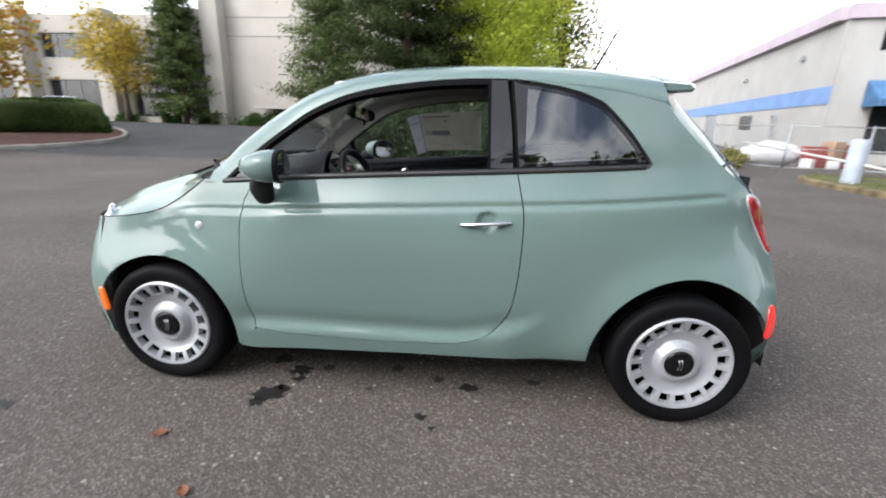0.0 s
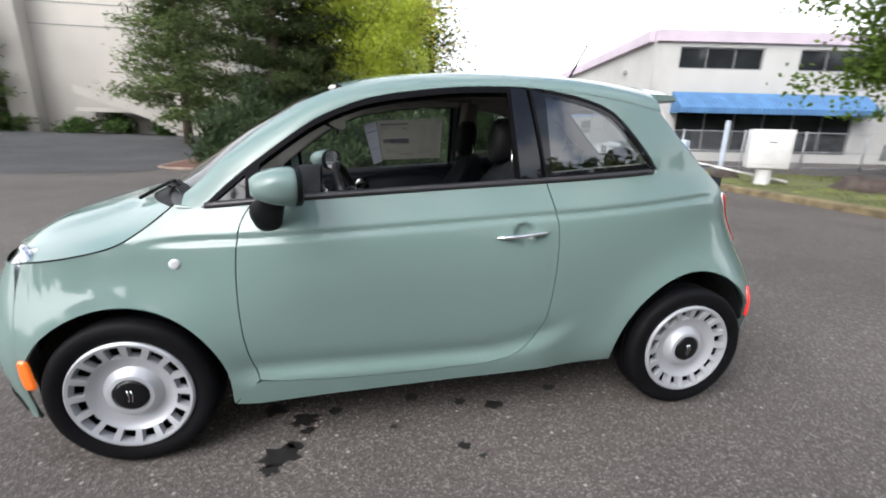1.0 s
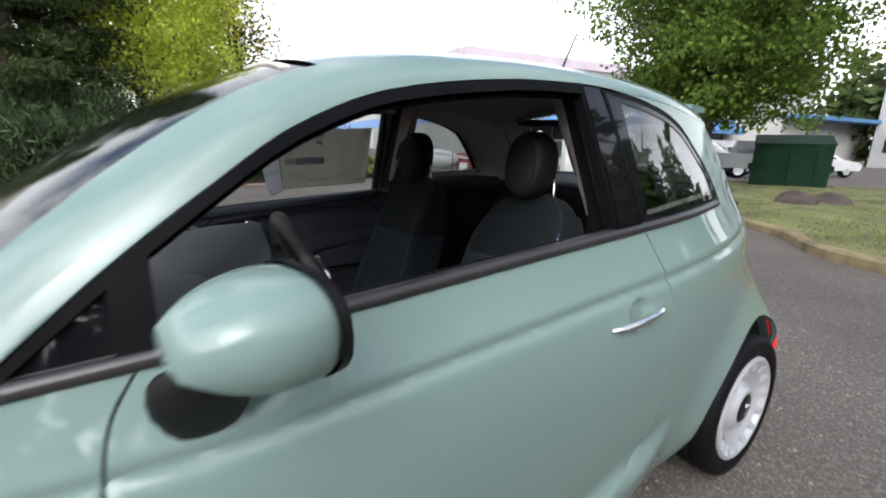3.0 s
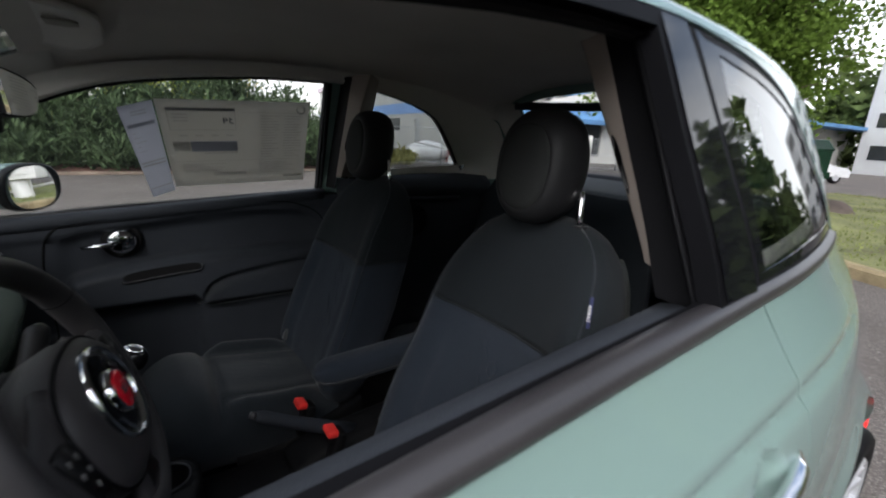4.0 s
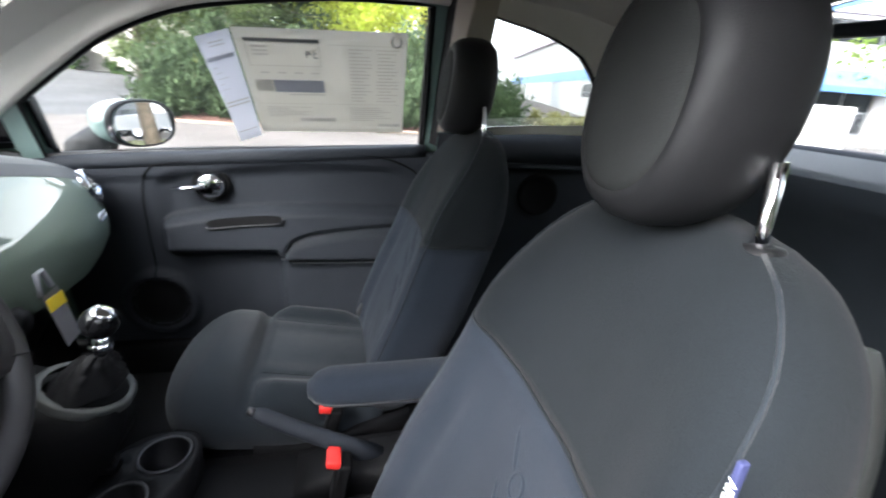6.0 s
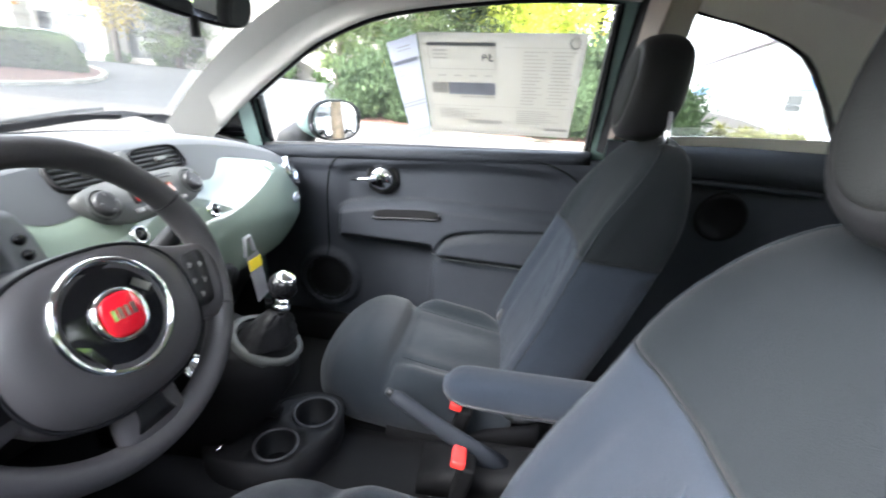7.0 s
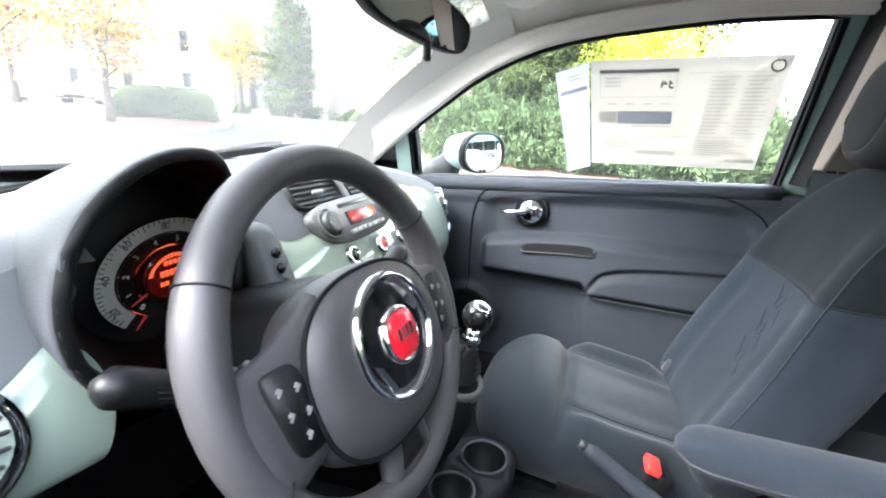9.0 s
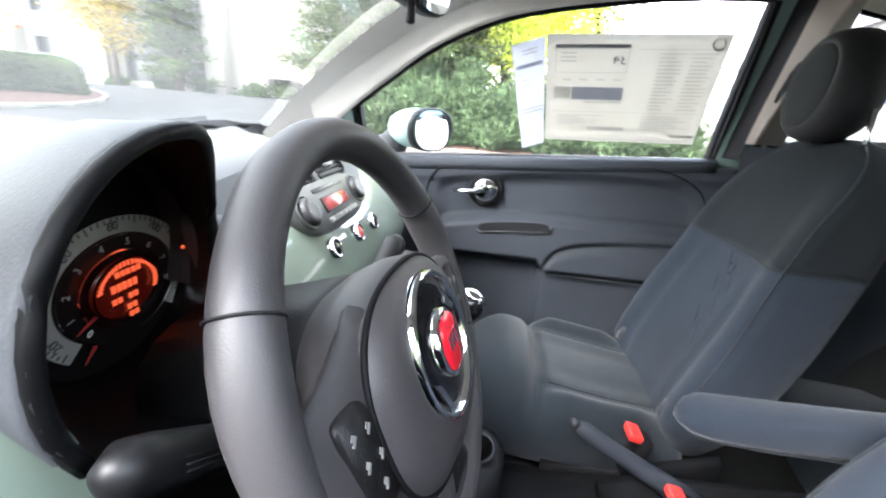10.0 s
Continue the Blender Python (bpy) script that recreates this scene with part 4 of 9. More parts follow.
parked("car", "silver-green parked saloon behind the island", (-25.5, 16.8, 0), 118, (0.32, 0.36, 0.36))
parked("car", "pale parked car behind the hedge", (-23.5, 20.5, 0), 118, (0.6, 0.62, 0.65))
parked("pickup", "dark blue parked pickup truck in the far row", (40.0, 1.5, 0), 170, (0.03, 0.035, 0.06))
parked("pickup", "black flatbed pickup in the far row", (38.0, -3.5, 0), 172, (0.02, 0.02, 0.022))

# far trees round the yard
far = thing("far_woods", "distant belt of trees round the yard", "trees", kind="stuff")
rs = np.random.RandomState(4)
c = []
for k in range(230):
    if k < 95:
        x, y = rs.uniform(-70, 80), rs.uniform(-44, -34)
        h, r = rs.uniform(9, 16), rs.uniform(2.0, 3.2)
    elif k < 115:
        x, y = rs.uniform(11, 34), rs.uniform(-17, -8.5)
        h, r = rs.uniform(8, 14), rs.uniform(1.8, 2.8)
    elif k < 175:
        # a nearer row along the side of the yard that the driver's windows mirror
        x, y = rs.uniform(-18, 62), rs.uniform(-25, -18)
        h, r = rs.uniform(10, 16), rs.uniform(2.2, 3.4)
    else:
        x, y = rs.uniform(58, 66), rs.uniform(-35, 40)
        h, r = rs.uniform(6, 13), rs.uniform(1.6, 2.8)
    n = 170
    q = rs.uniform(0.05, 1, n)
    an = rs.uniform(0, 6.283, n)
    rr = r * (1 - q) ** 0.6 * np.sqrt(rs.rand(n)) + 0.2
    c.append(np.stack([x + rr * np.cos(an), y + rr * np.sin(an), q * h], 1))
leaf_mesh("crown", np.concatenate(c), 0.8, L_DEEP, far, 5, kind="stuff")
# apartment block far to the side
STORE = mat("far_building_wall", (0.32, 0.33, 0.34), 0.8, var=0.1, scale=0.5)
ap = thing("far_building", "grey multi-storey building beyond the trees", "building", (62, 2, 0), kind="structure")
box_part("wall", (0, 0, 6), (12, 16, 12), STORE, ap)
for k in range(4):
    for j in range(4):
        box_part("window", (-6.02, -6 + 4 * j, 2 + 2.9 * k), (0.06, 2.4, 1.3), DARK_GLASS, ap)
sh2 = thing("blue_roof_shed", "low building with a blue awning roof beyond the parked cars", "building", (46, 14, 0), kind="structure", rz=-11)
box_part("wall", (6, 3, 2), (14, 6, 4), WHITE_WALL, sh2)
box_part("roof", (6, 2.2, 4.1), (15, 9, 0.3), AWNING, sh2)

# oil stains and cracks on the asphalt
def stain(x, y, r, seed):
    rs = random.Random(seed)
    bm = BM()
    c = bm.verts.new((x, y, 0.0035))
    ring = []
    for k in range(18):
        a = 2 * math.pi * k / 18
        q = r * (0.55 + 0.7 * rs.random())
        ring.append(bm.verts.new((x + q * math.cos(a) * 1.2, y + q * math.sin(a), 0.0035)))
    for k in range(18):
        bm.faces.new((c, ring[k], ring[(k + 1) % 18]))
    s = part("oil_stain", bm, STAIN, None, smooth=False)
    tagged(s, "dark oil spot soaked into the asphalt", "stain", "oil spots")


for k, (x, y, r) in enumerate([(0.269, -0.667, 0.035), (-0.584, -0.643, 0.05), (0.069, -0.913, 0.022), (-0.649, -0.845, 0.065), (-0.60, -0.80, 0.03), (-0.56, -0.72, 0.025), (0.59, -0.575, 0.028), (-0.72, -0.55, 0.05), (-0.45, -0.6, 0.03), (0.12, -0.62, 0.03), (-0.1, -0.55, 0.03), (-0.68, -0.92, 0.03), (-1.75, -1.1, 0.05), (0.13, -0.98, 0.015), (-0.2, -0.75, 0.015)]):
    stain(x, y, r, k)
crack = BM()
cp = spline([(-5.6, 7.5, 0.003), (-5.2, 8.2, 0.003), (-4.3, 8.4, 0.003), (-3.2, 8.9, 0.003), (-2.0, 8.7, 0.003)], 6)
loft(crack, [[(p.x, p.y - 0.02, 0.003), (p.x, p.y + 0.02, 0.003)] for p in cp], close=False)
tagged(part("asphalt_crack", crack, STAIN, None, smooth=False), "thin dark crack in the asphalt", "crack")


# a few fallen leaves on the asphalt
DEAD_LEAF = mat("dead_leaf", (0.20, 0.075, 0.04), 0.8, var=0.3, scale=30)


def fallen_leaf(x, y, rz, size):
    t = thing("fallen_leaf", "dry red-brown leaf lying on the asphalt", "leaf", (x, y, gz(x, y)), "fallen leaves", rz=rz)
    bm = BM()
    rows = []
    for k in range(7):
        q = k / 6
        w = 0.5 * math.sin(math.pi * (0.06 + 0.88 * q)) * (1.0 if k % 2 else 0.72)
        rows.append([(size * (q - 0.5), size * w * s, 0.006 + 0.012 * abs(s) * size / 0.06 * 0.6) for s in (-1, -0.5, 0, 0.5, 1)])
    loft(bm, rows, close=False)
    part("blade", bm, DEAD_LEAF, t)
    bm = BM()
    tube(bm, [(size * 0.48, 0, 0.006), (size * 0.8, size * 0.08, 0.004)], 0.0012, 5)
    part("stem", bm, DEAD_LEAF, t)


for x, y, rz, size in ((-0.94, -1.17, 20, 0.055), (-0.66, -1.42, 130, 0.050)):
    fallen_leaf(x, y, rz, size)


# ---- the car: body ----
car = thing("car", "small mint-green three-door hatchback with the driver's window down", "car")

Wu = table([-0.78, -0.66, -0.5, -0.36, -0.2, -0.08, 0.0, 0.05, 0.12, 0.2, 0.35, 0.5, 0.58, 0.68],
           [0.705, 0.765, 0.790, 0.803, 0.808, 0.798, 0.778, 0.748, 0.711, 0.683, 0.620, 0.556, 0.512, 0.44])


def zcrease(x):
    return 0.895 + 0.062 * x


def W(x, z):
    """Half width of the body side at a place along the car and a height."""
    u = z - zcrease(x)
    b = Wu(u)
    # pressed crease under the belt line
    b -= 0.010 * math.exp(-(u / 0.012) ** 2) * ramp(-1.12, -0.9, x) * ramp(1.33, 1.2, x)
    # front wing leans in towards the bonnet
    b -= 0.062 * ramp(-0.5, -1.05, x) * ramp(0.45, 0.78, z)
    # rear quarter narrows towards the tail
    b -= 0.24 * max(0.0, x - 0.5) ** 2 * ramp(0.45, 0.9, z)
    b -= 0.9 * max(0.0, -x - 1.3) ** 2
    b -= 1.5 * max(0.0, x - 1.3) ** 2
    # lips round the wheel arches
    for cx, cz, r in ((-1.15, 0.285, 0.335), (1.15, 0.285, 0.37)):
        d = math.hypot(x - cx, z - cz) - r
        b += 0.016 * math.exp(-(d / 0.07) ** 2) * ramp(0.15, 0.4, z)
    # sill flares out below the door and sweeps up behind it
    zf = 0.335 + 0.55 * max(0.0, x - 0.18) ** 1.6
    k = ramp(0.62, 0.40, x) * ramp(-0.85, -0.7, x)
    b += 0.022 * ramp(zf + 0.015, zf - 0.035, z) * k - 0.008 * math.exp(-((z - zf - 0.03) / 0.03) ** 2) * k
    # hollow behind the door handle
    e = math.hypot((x - 0.318) / 0.052, (z - 0.855) / 0.046)
    b -= 0.020 * ramp(1.0, 0.55, e)
    return b


zrail = table([-1.3, -1.0, -0.885, -0.74, -0.60, -0.449, -0.27, -0.06, 0.13, 0.30, 0.5, 0.75, 1.0, 1.2, 1.35],
              [0.60, 0.852, 0.951, 1.080, 1.187, 1.287, 1.357, 1.395, 1.414, 1.420, 1.410, 1.388, 1.345, 1.29, 1.23])
zdlo = table([-0.90, -0.885, -0.74, -0.60, -0.449, -0.27, -0.06, 0.13, 0.30, 0.5, 0.643, 0.75, 0.855, 0.92, 0.965],
             [0.945, 0.953, 1.078, 1.187, 1.287, 1.357, 1.393, 1.413, 1.418, 1.403, 1.376, 1.336, 1.238, 1.158, 1.095])
zcen = table([-1.30, -1.17, -1.0, -0.836, -0.7, -0.5, -0.35, -0.1, 0.2, 0.5, 0.8, 1.05, 1.3],
             [0.87, 0.965, 1.092, 1.212, 1.302, 1.405, 1.452, 1.490, 1.508, 1.510, 1.498, 1.477, 1.45])


def upper(x, t, inset=0.0):
    """A point of the roof section at x: t = 0 at the rail, 1 on the centre line."""
    zr, zc = zrail(x), zcen(x)
    h = zc - zr
    y0 = W(x, zr)
    s = (W(x, zr + 0.004) - W(x, zr - 0.004)) / 0.008
    p0 = Vector((y0, zr))
    p1 = Vector((y0 + s * 0.72 * h, zr + 0.72 * h))
    p2 = Vector((0.56 * y0, zc))
    p3 = Vector((0.0, zc))
    p = p0 * (1 - t) ** 3 + p1 * 3 * t * (1 - t) ** 2 + p2 * 3 * t * t * (1 - t) + p3 * t ** 3
    if inset:
        d = (p1 - p0) * 3 * (1 - t) ** 2 + (p2 - p1) * 6 * t * (1 - t) + (p3 - p2) * 3 * t * t
        p = p + Vector((-d.y, d.x)).normalized() * inset
    return Vector((x, -p.x, p.y))


def t_of(x, y):
    """The section parameter at which the half width is y."""
    a, b = 0.0, 1.0
    for _ in range(24):
        m = (a + b) / 2
        if -upper(x, m).y > y:
            a = m
        else:
            b = m
    return (a + b) / 2


def uz(x, y, inset=0.0):
    return upper(x, t_of(x, abs(y))).z - inset


def side_patch(bm, outline, f, step=0.03, flange=0.018, fine=(), holes=(), back=False):
    """A panel pressed to the surface y = -f(x, z) inside an outline of (x, z), with its edge turned in."""
    loops = [even([Vector((p[0], p[1], 0)) for p in outline], step, True)] + [even([Vector((p[0], p[1], 0)) for p in h], step, True) for h in holes]
    pts, edges = [], []
    for lp in loops:
        o = len(pts)
        pts += [Vector((p.x, p.y)) for p in lp]
        edges += [(o + i, o + (i + 1) % len(lp)) for i in range(len(lp))]
    nb = len(pts)
    ol = [Vector((p.x, p.y)) for p in loops[0]]
    hl = [[Vector((p.x, p.y)) for p in lp] for lp in loops[1:]]
    bx = np.array([(p.x, p.y) for p in pts])

    def fill(x0, x1, z0, z1, st):
        got = []
        j = 0
        z = z0
        while z < z1:
            x = x0 + (st * 0.5 if j % 2 else 0)
            while x < x1:
                p = Vector((x, z))
                if inside(p, ol) and not any(inside(p, h) for h in hl) and np.min(np.hypot(bx[:, 0] - x, bx[:, 1] - z)) > st * 0.55:
                    got.append(p)
                x += st
            z += st * 0.87
            j += 1
        return got
    extra = []
    for fx0, fx1, fz0, fz1, st in fine:
        extra += fill(fx0, fx1, fz0, fz1, st)
    base = fill(bx[:, 0].min(), bx[:, 0].max(), bx[:, 1].min(), bx[:, 1].max(), step)
    base = [p for p in base if not any(a < p.x < b and c < p.y < d for a, b, c, d, _ in fine)]
    vs, es, fs, ov, *_ = delaunay_2d_cdt(pts + base + extra, edges, [], 1, 1e-6)
    mid = [sum((Vector(vs[i]) for i in t), Vector((0, 0))) / 3 for t in fs]
    fs = [t for t, c in zip(fs, mid) if not any(inside(c, h) for h in hl)]
    vv = [bm.verts.new((v[0], -f(v[0], v[1]), v[1])) for v in vs]
    faces = []
    for t in fs:
        faces.append(bm.faces.new([vv[i] for i in t]))
    if flange:
        rim = [e for e in {e for fc in faces for e in fc.edges} if len(e.link_faces) == 1]
        got = bmesh.ops.extrude_edge_only(bm, edges=rim)
        for v in got["geom"]:
            if isinstance(v, bmesh.types.BMVert):
                v.co.y += flange
    return vv


def mirrored(bm):
    for v in bm.verts:
        v.co.y = -v.co.y
    return bm


def shrink(poly, d):
    """An outline moved inwards by d."""
    P = [Vector((p[0], p[1])) for p in poly]
    area = sum(a.x * b.y - b.x * a.y for a, b in zip(P, P[1:] + P[:1]))
    s = 1 if area > 0 else -1
    out = []
    for i, p in enumerate(P):
        a, b = P[i - 1], P[(i + 1) % len(P)]
        t = (b - a).normalized()
        out.append((p.x - t.y * d * s, p.y + t.x * d * s))
    return out


def c2(pts, n=6):
    return [(p.x, p.y) for p in spline([(a, b, 0) for a, b in pts], n)]


def arc(cx, cz, r, a0, a1, n=26, sx=1.0):
    return [(cx + r * sx * math.cos(radians(a0 + (a1 - a0) * k / n)), cz + r * math.sin(radians(a0 + (a1 - a0) * k / n))) for k in range(n + 1)]


belt = [(-0.885, 0.953), (-0.55, 0.985), (-0.08, 1.018), (0.425, 1.050), (0.95, 1.084)]
zbelt = table([p[0] for p in belt], [p[1] for p in belt])
door_front = c2([(-0.700, zbelt(-0.70)), (-0.742, 0.900), (-0.757, 0.783), (-0.760, 0.659), (-0.751, 0.500), (-0.731, 0.385), (-0.706, 0.312)])
door_low = c2([(-0.706, 0.306), (-0.330, 0.290), (0.088, 0.298), (0.235, 0.313), (0.355, 0.362), (0.423, 0.455), (0.450, 0.588), (0.460, 0.779), (0.458, 0.889), (0.443, 0.972), (0.425, 1.050)])
def door_outline_at(drop):
    """The door skin's outline, its top edge lowered by drop between the corners."""
    mid = [(0.40, zbelt(0.40) - drop)] + [(x, zbelt(x) - drop) for x in (0.30, 0.1, -0.1, -0.3, -0.5)] + [(-0.67, zbelt(-0.67) - drop)]
    return door_front + door_low[1:] + mid
arch_f = arc(-1.15, 0.285, 0.338, 195, -16, 30)
arch_r = arc(1.15, 0.285, 0.372, 186, -12, 30)

# front wing
hood_line = c2([(-1.45, 0.772), (-1.30, 0.790), (-1.17, 0.820), (-1.08, 0.872), (-0.975, 0.960)])
wing = arch_f[:-1] + [(-0.81, 0.20)] + list(reversed(door_front)) + [(-0.80, zbelt(-0.80)), (-0.885, 0.951), (-0.93, 0.956)] + list(reversed(hood_line)) + [(-1.47, 0.70), (-1.485, 0.55), (-1.49, 0.42), (-1.485, 0.25)]
# roof rail as seen from the side, back to front
rail_x = [1.02 - 0.03 * k for k in range(66)]
rail = [(x, zrail(x)) for x in rail_x if x > -0.95]
tail_edge = c2([(1.497, 0.36), (1.542, 0.55), (1.555, 0.70), (1.517, 0.84), (1.405, 0.985), (1.225, 1.13), (1.10, 1.245), (1.02, zrail(1.02))])
dlo_back = [(x, zdlo(x)) for x in (-0.885, -0.83, -0.77, -0.70, -0.63, -0.56, -0.49, -0.42, -0.35, -0.27, -0.19, -0.1, 0.0, 0.1, 0.2, 0.3, 0.4, 0.5, 0.58, 0.65, 0.71, 0.76, 0.80, 0.835, 0.87, 0.90, 0.93, 0.955)] + [(0.965, 1.092), (0.955, 1.083)]
body_outline = ([(-0.808, 0.197), (-0.5, 0.215), (0.0, 0.232), (0.5, 0.24)] + arch_r + tail_edge[2:] + rail[1:] + [(-0.925, 0.945)] + dlo_back
                + [(0.7, zbelt(0.7)), (0.425, 1.050)] + list(reversed(door_low)) + [(-0.74, 0.29)])

HANDLE_ZONE = [(0.25, 0.39, 0.79, 0.872, 0.010)]
# denser mesh along the pressed crease and the sill
CREASE = [(-1.12 + 0.1 * k, -1.02 + 0.1 * k, zcrease(-1.07 + 0.1 * k) - 0.030, zcrease(-1.07 + 0.1 * k) + 0.030, 0.0095) for k in range(24)]
SILL = [(-0.72, 0.20, 0.30, 0.40, 0.013)]
for side in (1, -1):
    def fin(bm):
        return bm if side == 1 else mirrored(bm)
    # the closed window shows a little more glass above the door than the open one
    drop = 0.0 if side == 1 else 0.034

    def zb(x):
        return zbelt(x) - drop
    bm = BM()
    side_patch(bm, shrink(wing, 0.002), W, 0.028, fine=CREASE)
    part("front_wing", fin(bm), PAINT, car, sharp=38)
    bm = BM()
    side_patch(bm, shrink(door_outline_at(drop), 0.0025), W, 0.028, fine=HANDLE_ZONE + CREASE + SILL)
    door = part("door", fin(bm), PAINT, car, "mint-green door with a chrome bar handle, window wound down" if side == 1 else "mint-green door with its window closed", sharp=38)
    bm = BM()
    body_low = shrink(body_outline, 0.002)
    side_patch(bm, body_low, W, 0.03, fine=CREASE)
    # pillar and roof rail above
    xs = [-0.955 + 0.03 * k for k in range(67)]
    yB = table([-1.0, -0.40, 0.0, 0.8, 1.1], [0.615, 0.480, 0.462, 0.452, 0.44])
    rows = [[upper(x, (t_of(x, yB(x)) + 0.004) * j / 6) for j in range(7)] for x in xs]
    grid_v = [[bm.verts.new(p) for p in r] for r in rows]
    for a, b in zip(grid_v, grid_v[1:]):
        for j in range(6):
            bm.faces.new((a[j], a[j + 1], b[j + 1], b[j]))
    part("body_side", fin(bm), PAINT, car, sharp=38)

    # black frame round the side windows
    opening = [(-0.675, zb(-0.675) + 0.014)] + [(x, zdlo(x) - 0.026) for x in (-0.675, -0.61, -0.55, -0.5, -0.44, -0.38, -0.31, -0.24, -0.15, -0.05, 0.05, 0.15, 0.24)] + [(0.287, zdlo(0.287) - 0.026), (0.304, zb(0.304) + 0.012), (0.0, zb(0.0) + 0.012), (-0.3, zb(-0.3) + 0.014)]
    tri = [(-0.835, zbelt(-0.835) + 0.014), (-0.725, zbelt(-0.725) + 0.014), (-0.725, zdlo(-0.725) - 0.024)]
    frame_out = [(x, zbelt(x) - drop * ramp(-0.87, -0.72, x) * ramp(0.418, 0.36, x)) for x in (-0.87, -0.72, -0.6, -0.3, 0.0, 0.3, 0.36, 0.418)] + [(0.412, 1.1), (0.395, 1.25), (0.372, zdlo(0.372))] + [(x, zdlo(x)) for x in (0.3, 0.2, 0.1, 0.0, -0.1, -0.19, -0.27, -0.35, -0.42, -0.49, -0.56, -0.63, -0.70, -0.77, -0.83, -0.878)]
    bm = BM()
    side_patch(bm, shrink(frame_out, 0.003), lambda x, z: W(x, z) + 0.001, 0.022, 0.03, holes=[opening, tri])
    part("window_frame", fin(bm), FRAME_BLACK, door, "black window frame and pillar", sharp=38)
    # gloss panel on the pillar behind the door window, and the dark post under it
    bm = BM()
    def panel_pt(u, v):
        z = zbelt(0.36) + 0.016 + (zdlo(0.34) - 0.022 - zbelt(0.36)) * v
        x0, x1 = 0.316 - 0.016 * v, 0.406 - 0.018 * v - 0.024 * v * v
        x = x0 + (x1 - x0) * u
        return Vector((x, -W(x, z) - 0.0035, z))
    grid(bm, panel_pt, 3, 8)
    part("pillar_panel", fin(bm), PILLAR_GLOSS, door, "gloss black door pillar panel")
    bm = BM()
    grid(bm, lambda u, v: Vector((0.345 + 0.115 * u, -(W(0.345 + 0.115 * u, 1.03 + 0.38 * v) - 0.022), 1.03 + 0.38 * v)), 6, 12)
    part("pillar_post", fin(bm), RUBBER, car)
    bm = BM()
    side_patch(bm, tri, lambda x, z: W(x, z) - 0.008, 0.03, 0)
    part("corner_glass", fin(bm), PILLAR_GLOSS, door, "gloss black corner pane")
    # rubber belt strip along the foot of the windows
    bm = BM()
    xs2 = [-0.87 + 0.043 * k for k in range(43)]
    dip = lambda x: drop * ramp(-0.87, -0.72, x) * ramp(0.418, 0.36, x)
    wide = lambda x: -0.02 - (0.012 if side == 1 else 0.0) * ramp(-0.70, -0.6, x) * ramp(0.36, 0.31, x)
    loft(bm, [[(x, -W(x, zbelt(x)) - o, zbelt(x) - dip(x) + dz) for o, dz in ((0.0, -0.010), (0.007, -0.007), (0.0085, 0.003), (0.004, 0.0105), (-0.006, 0.014), (-0.014, 0.0145), (wide(x) - 0.0, 0.011), (wide(x), -0.01))] for x in xs2])
    part("belt_strip", fin(bm), BELT_STRIP, door)
    # rear quarter window
    q_out = [(0.425, zbelt(0.425) + 0.010), (0.66, zbelt(0.66) + 0.010), (0.945, zbelt(0.945) + 0.010), (0.955, 1.10)] + [(x, zdlo(x) - 0.004) for x in (0.93, 0.90, 0.87, 0.835, 0.80, 0.76, 0.71, 0.65, 0.58, 0.5, 0.42)] + [(0.382, zdlo(0.382) - 0.004), (0.402, 1.25)]
    q_in = shrink(q_out, 0.026)
    q_in = [(max(x, 0.452), z) for x, z in q_in]
    bm = BM()
    side_patch(bm, q_out, lambda x, z: W(x, z) - 0.002, 0.024, 0.01, holes=[shrink(q_out, 0.012)])
    qf = part("quarter_window_seal", fin(bm), RUBBER, car, sharp=35)
    bm = BM()
    side_patch(bm, shrink(q_out, 0.011), lambda x, z: W(x, z) - 0.001, 0.022, 0.006, holes=[q_in])
    part("black_border", fin(bm), PILLAR_GLOSS, qf, sharp=35)
    bm = BM()
    side_patch(bm, shrink(q_in, -0.002), lambda x, z: W(x, z) - 0.003, 0.03, 0)
    qg = part("quarter_glass", fin(bm), QUARTER_GLASS, qf, "clear rear quarter window")
    qg.visible_shadow = False
    if side == -1:
        bm = BM()
        side_patch(bm, shrink(opening, -0.006), lambda x, z: W(x, z) - 0.022, 0.04, 0)
        dg = part("door_glass", fin(bm), GLASS, door, "clear closed side window")
        dg.visible_shadow = False

    # chrome bar handle
    bm = BM()
    hp = [Vector((0.19 + 0.0395 * k, -0.787 - 0.024 * math.sin(math.pi * k / 6) ** 0.5, 0.838 + 0.0036 * k)) for k in range(7)]
    tube(bm, hp, [0.006, 0.010, 0.011, 0.011, 0.011, 0.010, 0.006], 10, flat=0.75)
    part("handle", fin(bm), CHROME, door, "chrome bar door handle")
    # round side repeater
    bm = BM()
    y0 = W(-0.966, 0.76)
    m = Matrix.Translation((-0.966, -y0 + 0.002, 0.76)) @ pose(0, 0, 0, 90, 0, 0)
    lathe(bm, [(0.020, 0.0), (0.0195, 0.006), (0.012, 0.009), (0, 0.010)], 18, m)
    part("side_repeater", fin(bm), CLEAR_LENS, car)
    # side marker lamps at the bumpers
    for nm, x0, x1, z0, z1, mt in (("front_marker", -1.475, -1.437, 0.335, 0.455, ORANGE_LENS), ("rear_marker", 1.474, 1.524, 0.41, 0.55, RED_MARK)):
        bm = BM()
        cx, cz = (x0 + x1) / 2, (z0 + z1) / 2
        o = [(cx + a, cz + b) for a, b in superell((x1 - x0) / 2, (z1 - z0) / 2, 4, 16)]
        side_patch(bm, o, lambda x, z: W(x, z) + 0.007, 0.012, 0.012)
        part(nm, fin(bm), mt, car)
    # headlight and tail lamp
    bm = BM()
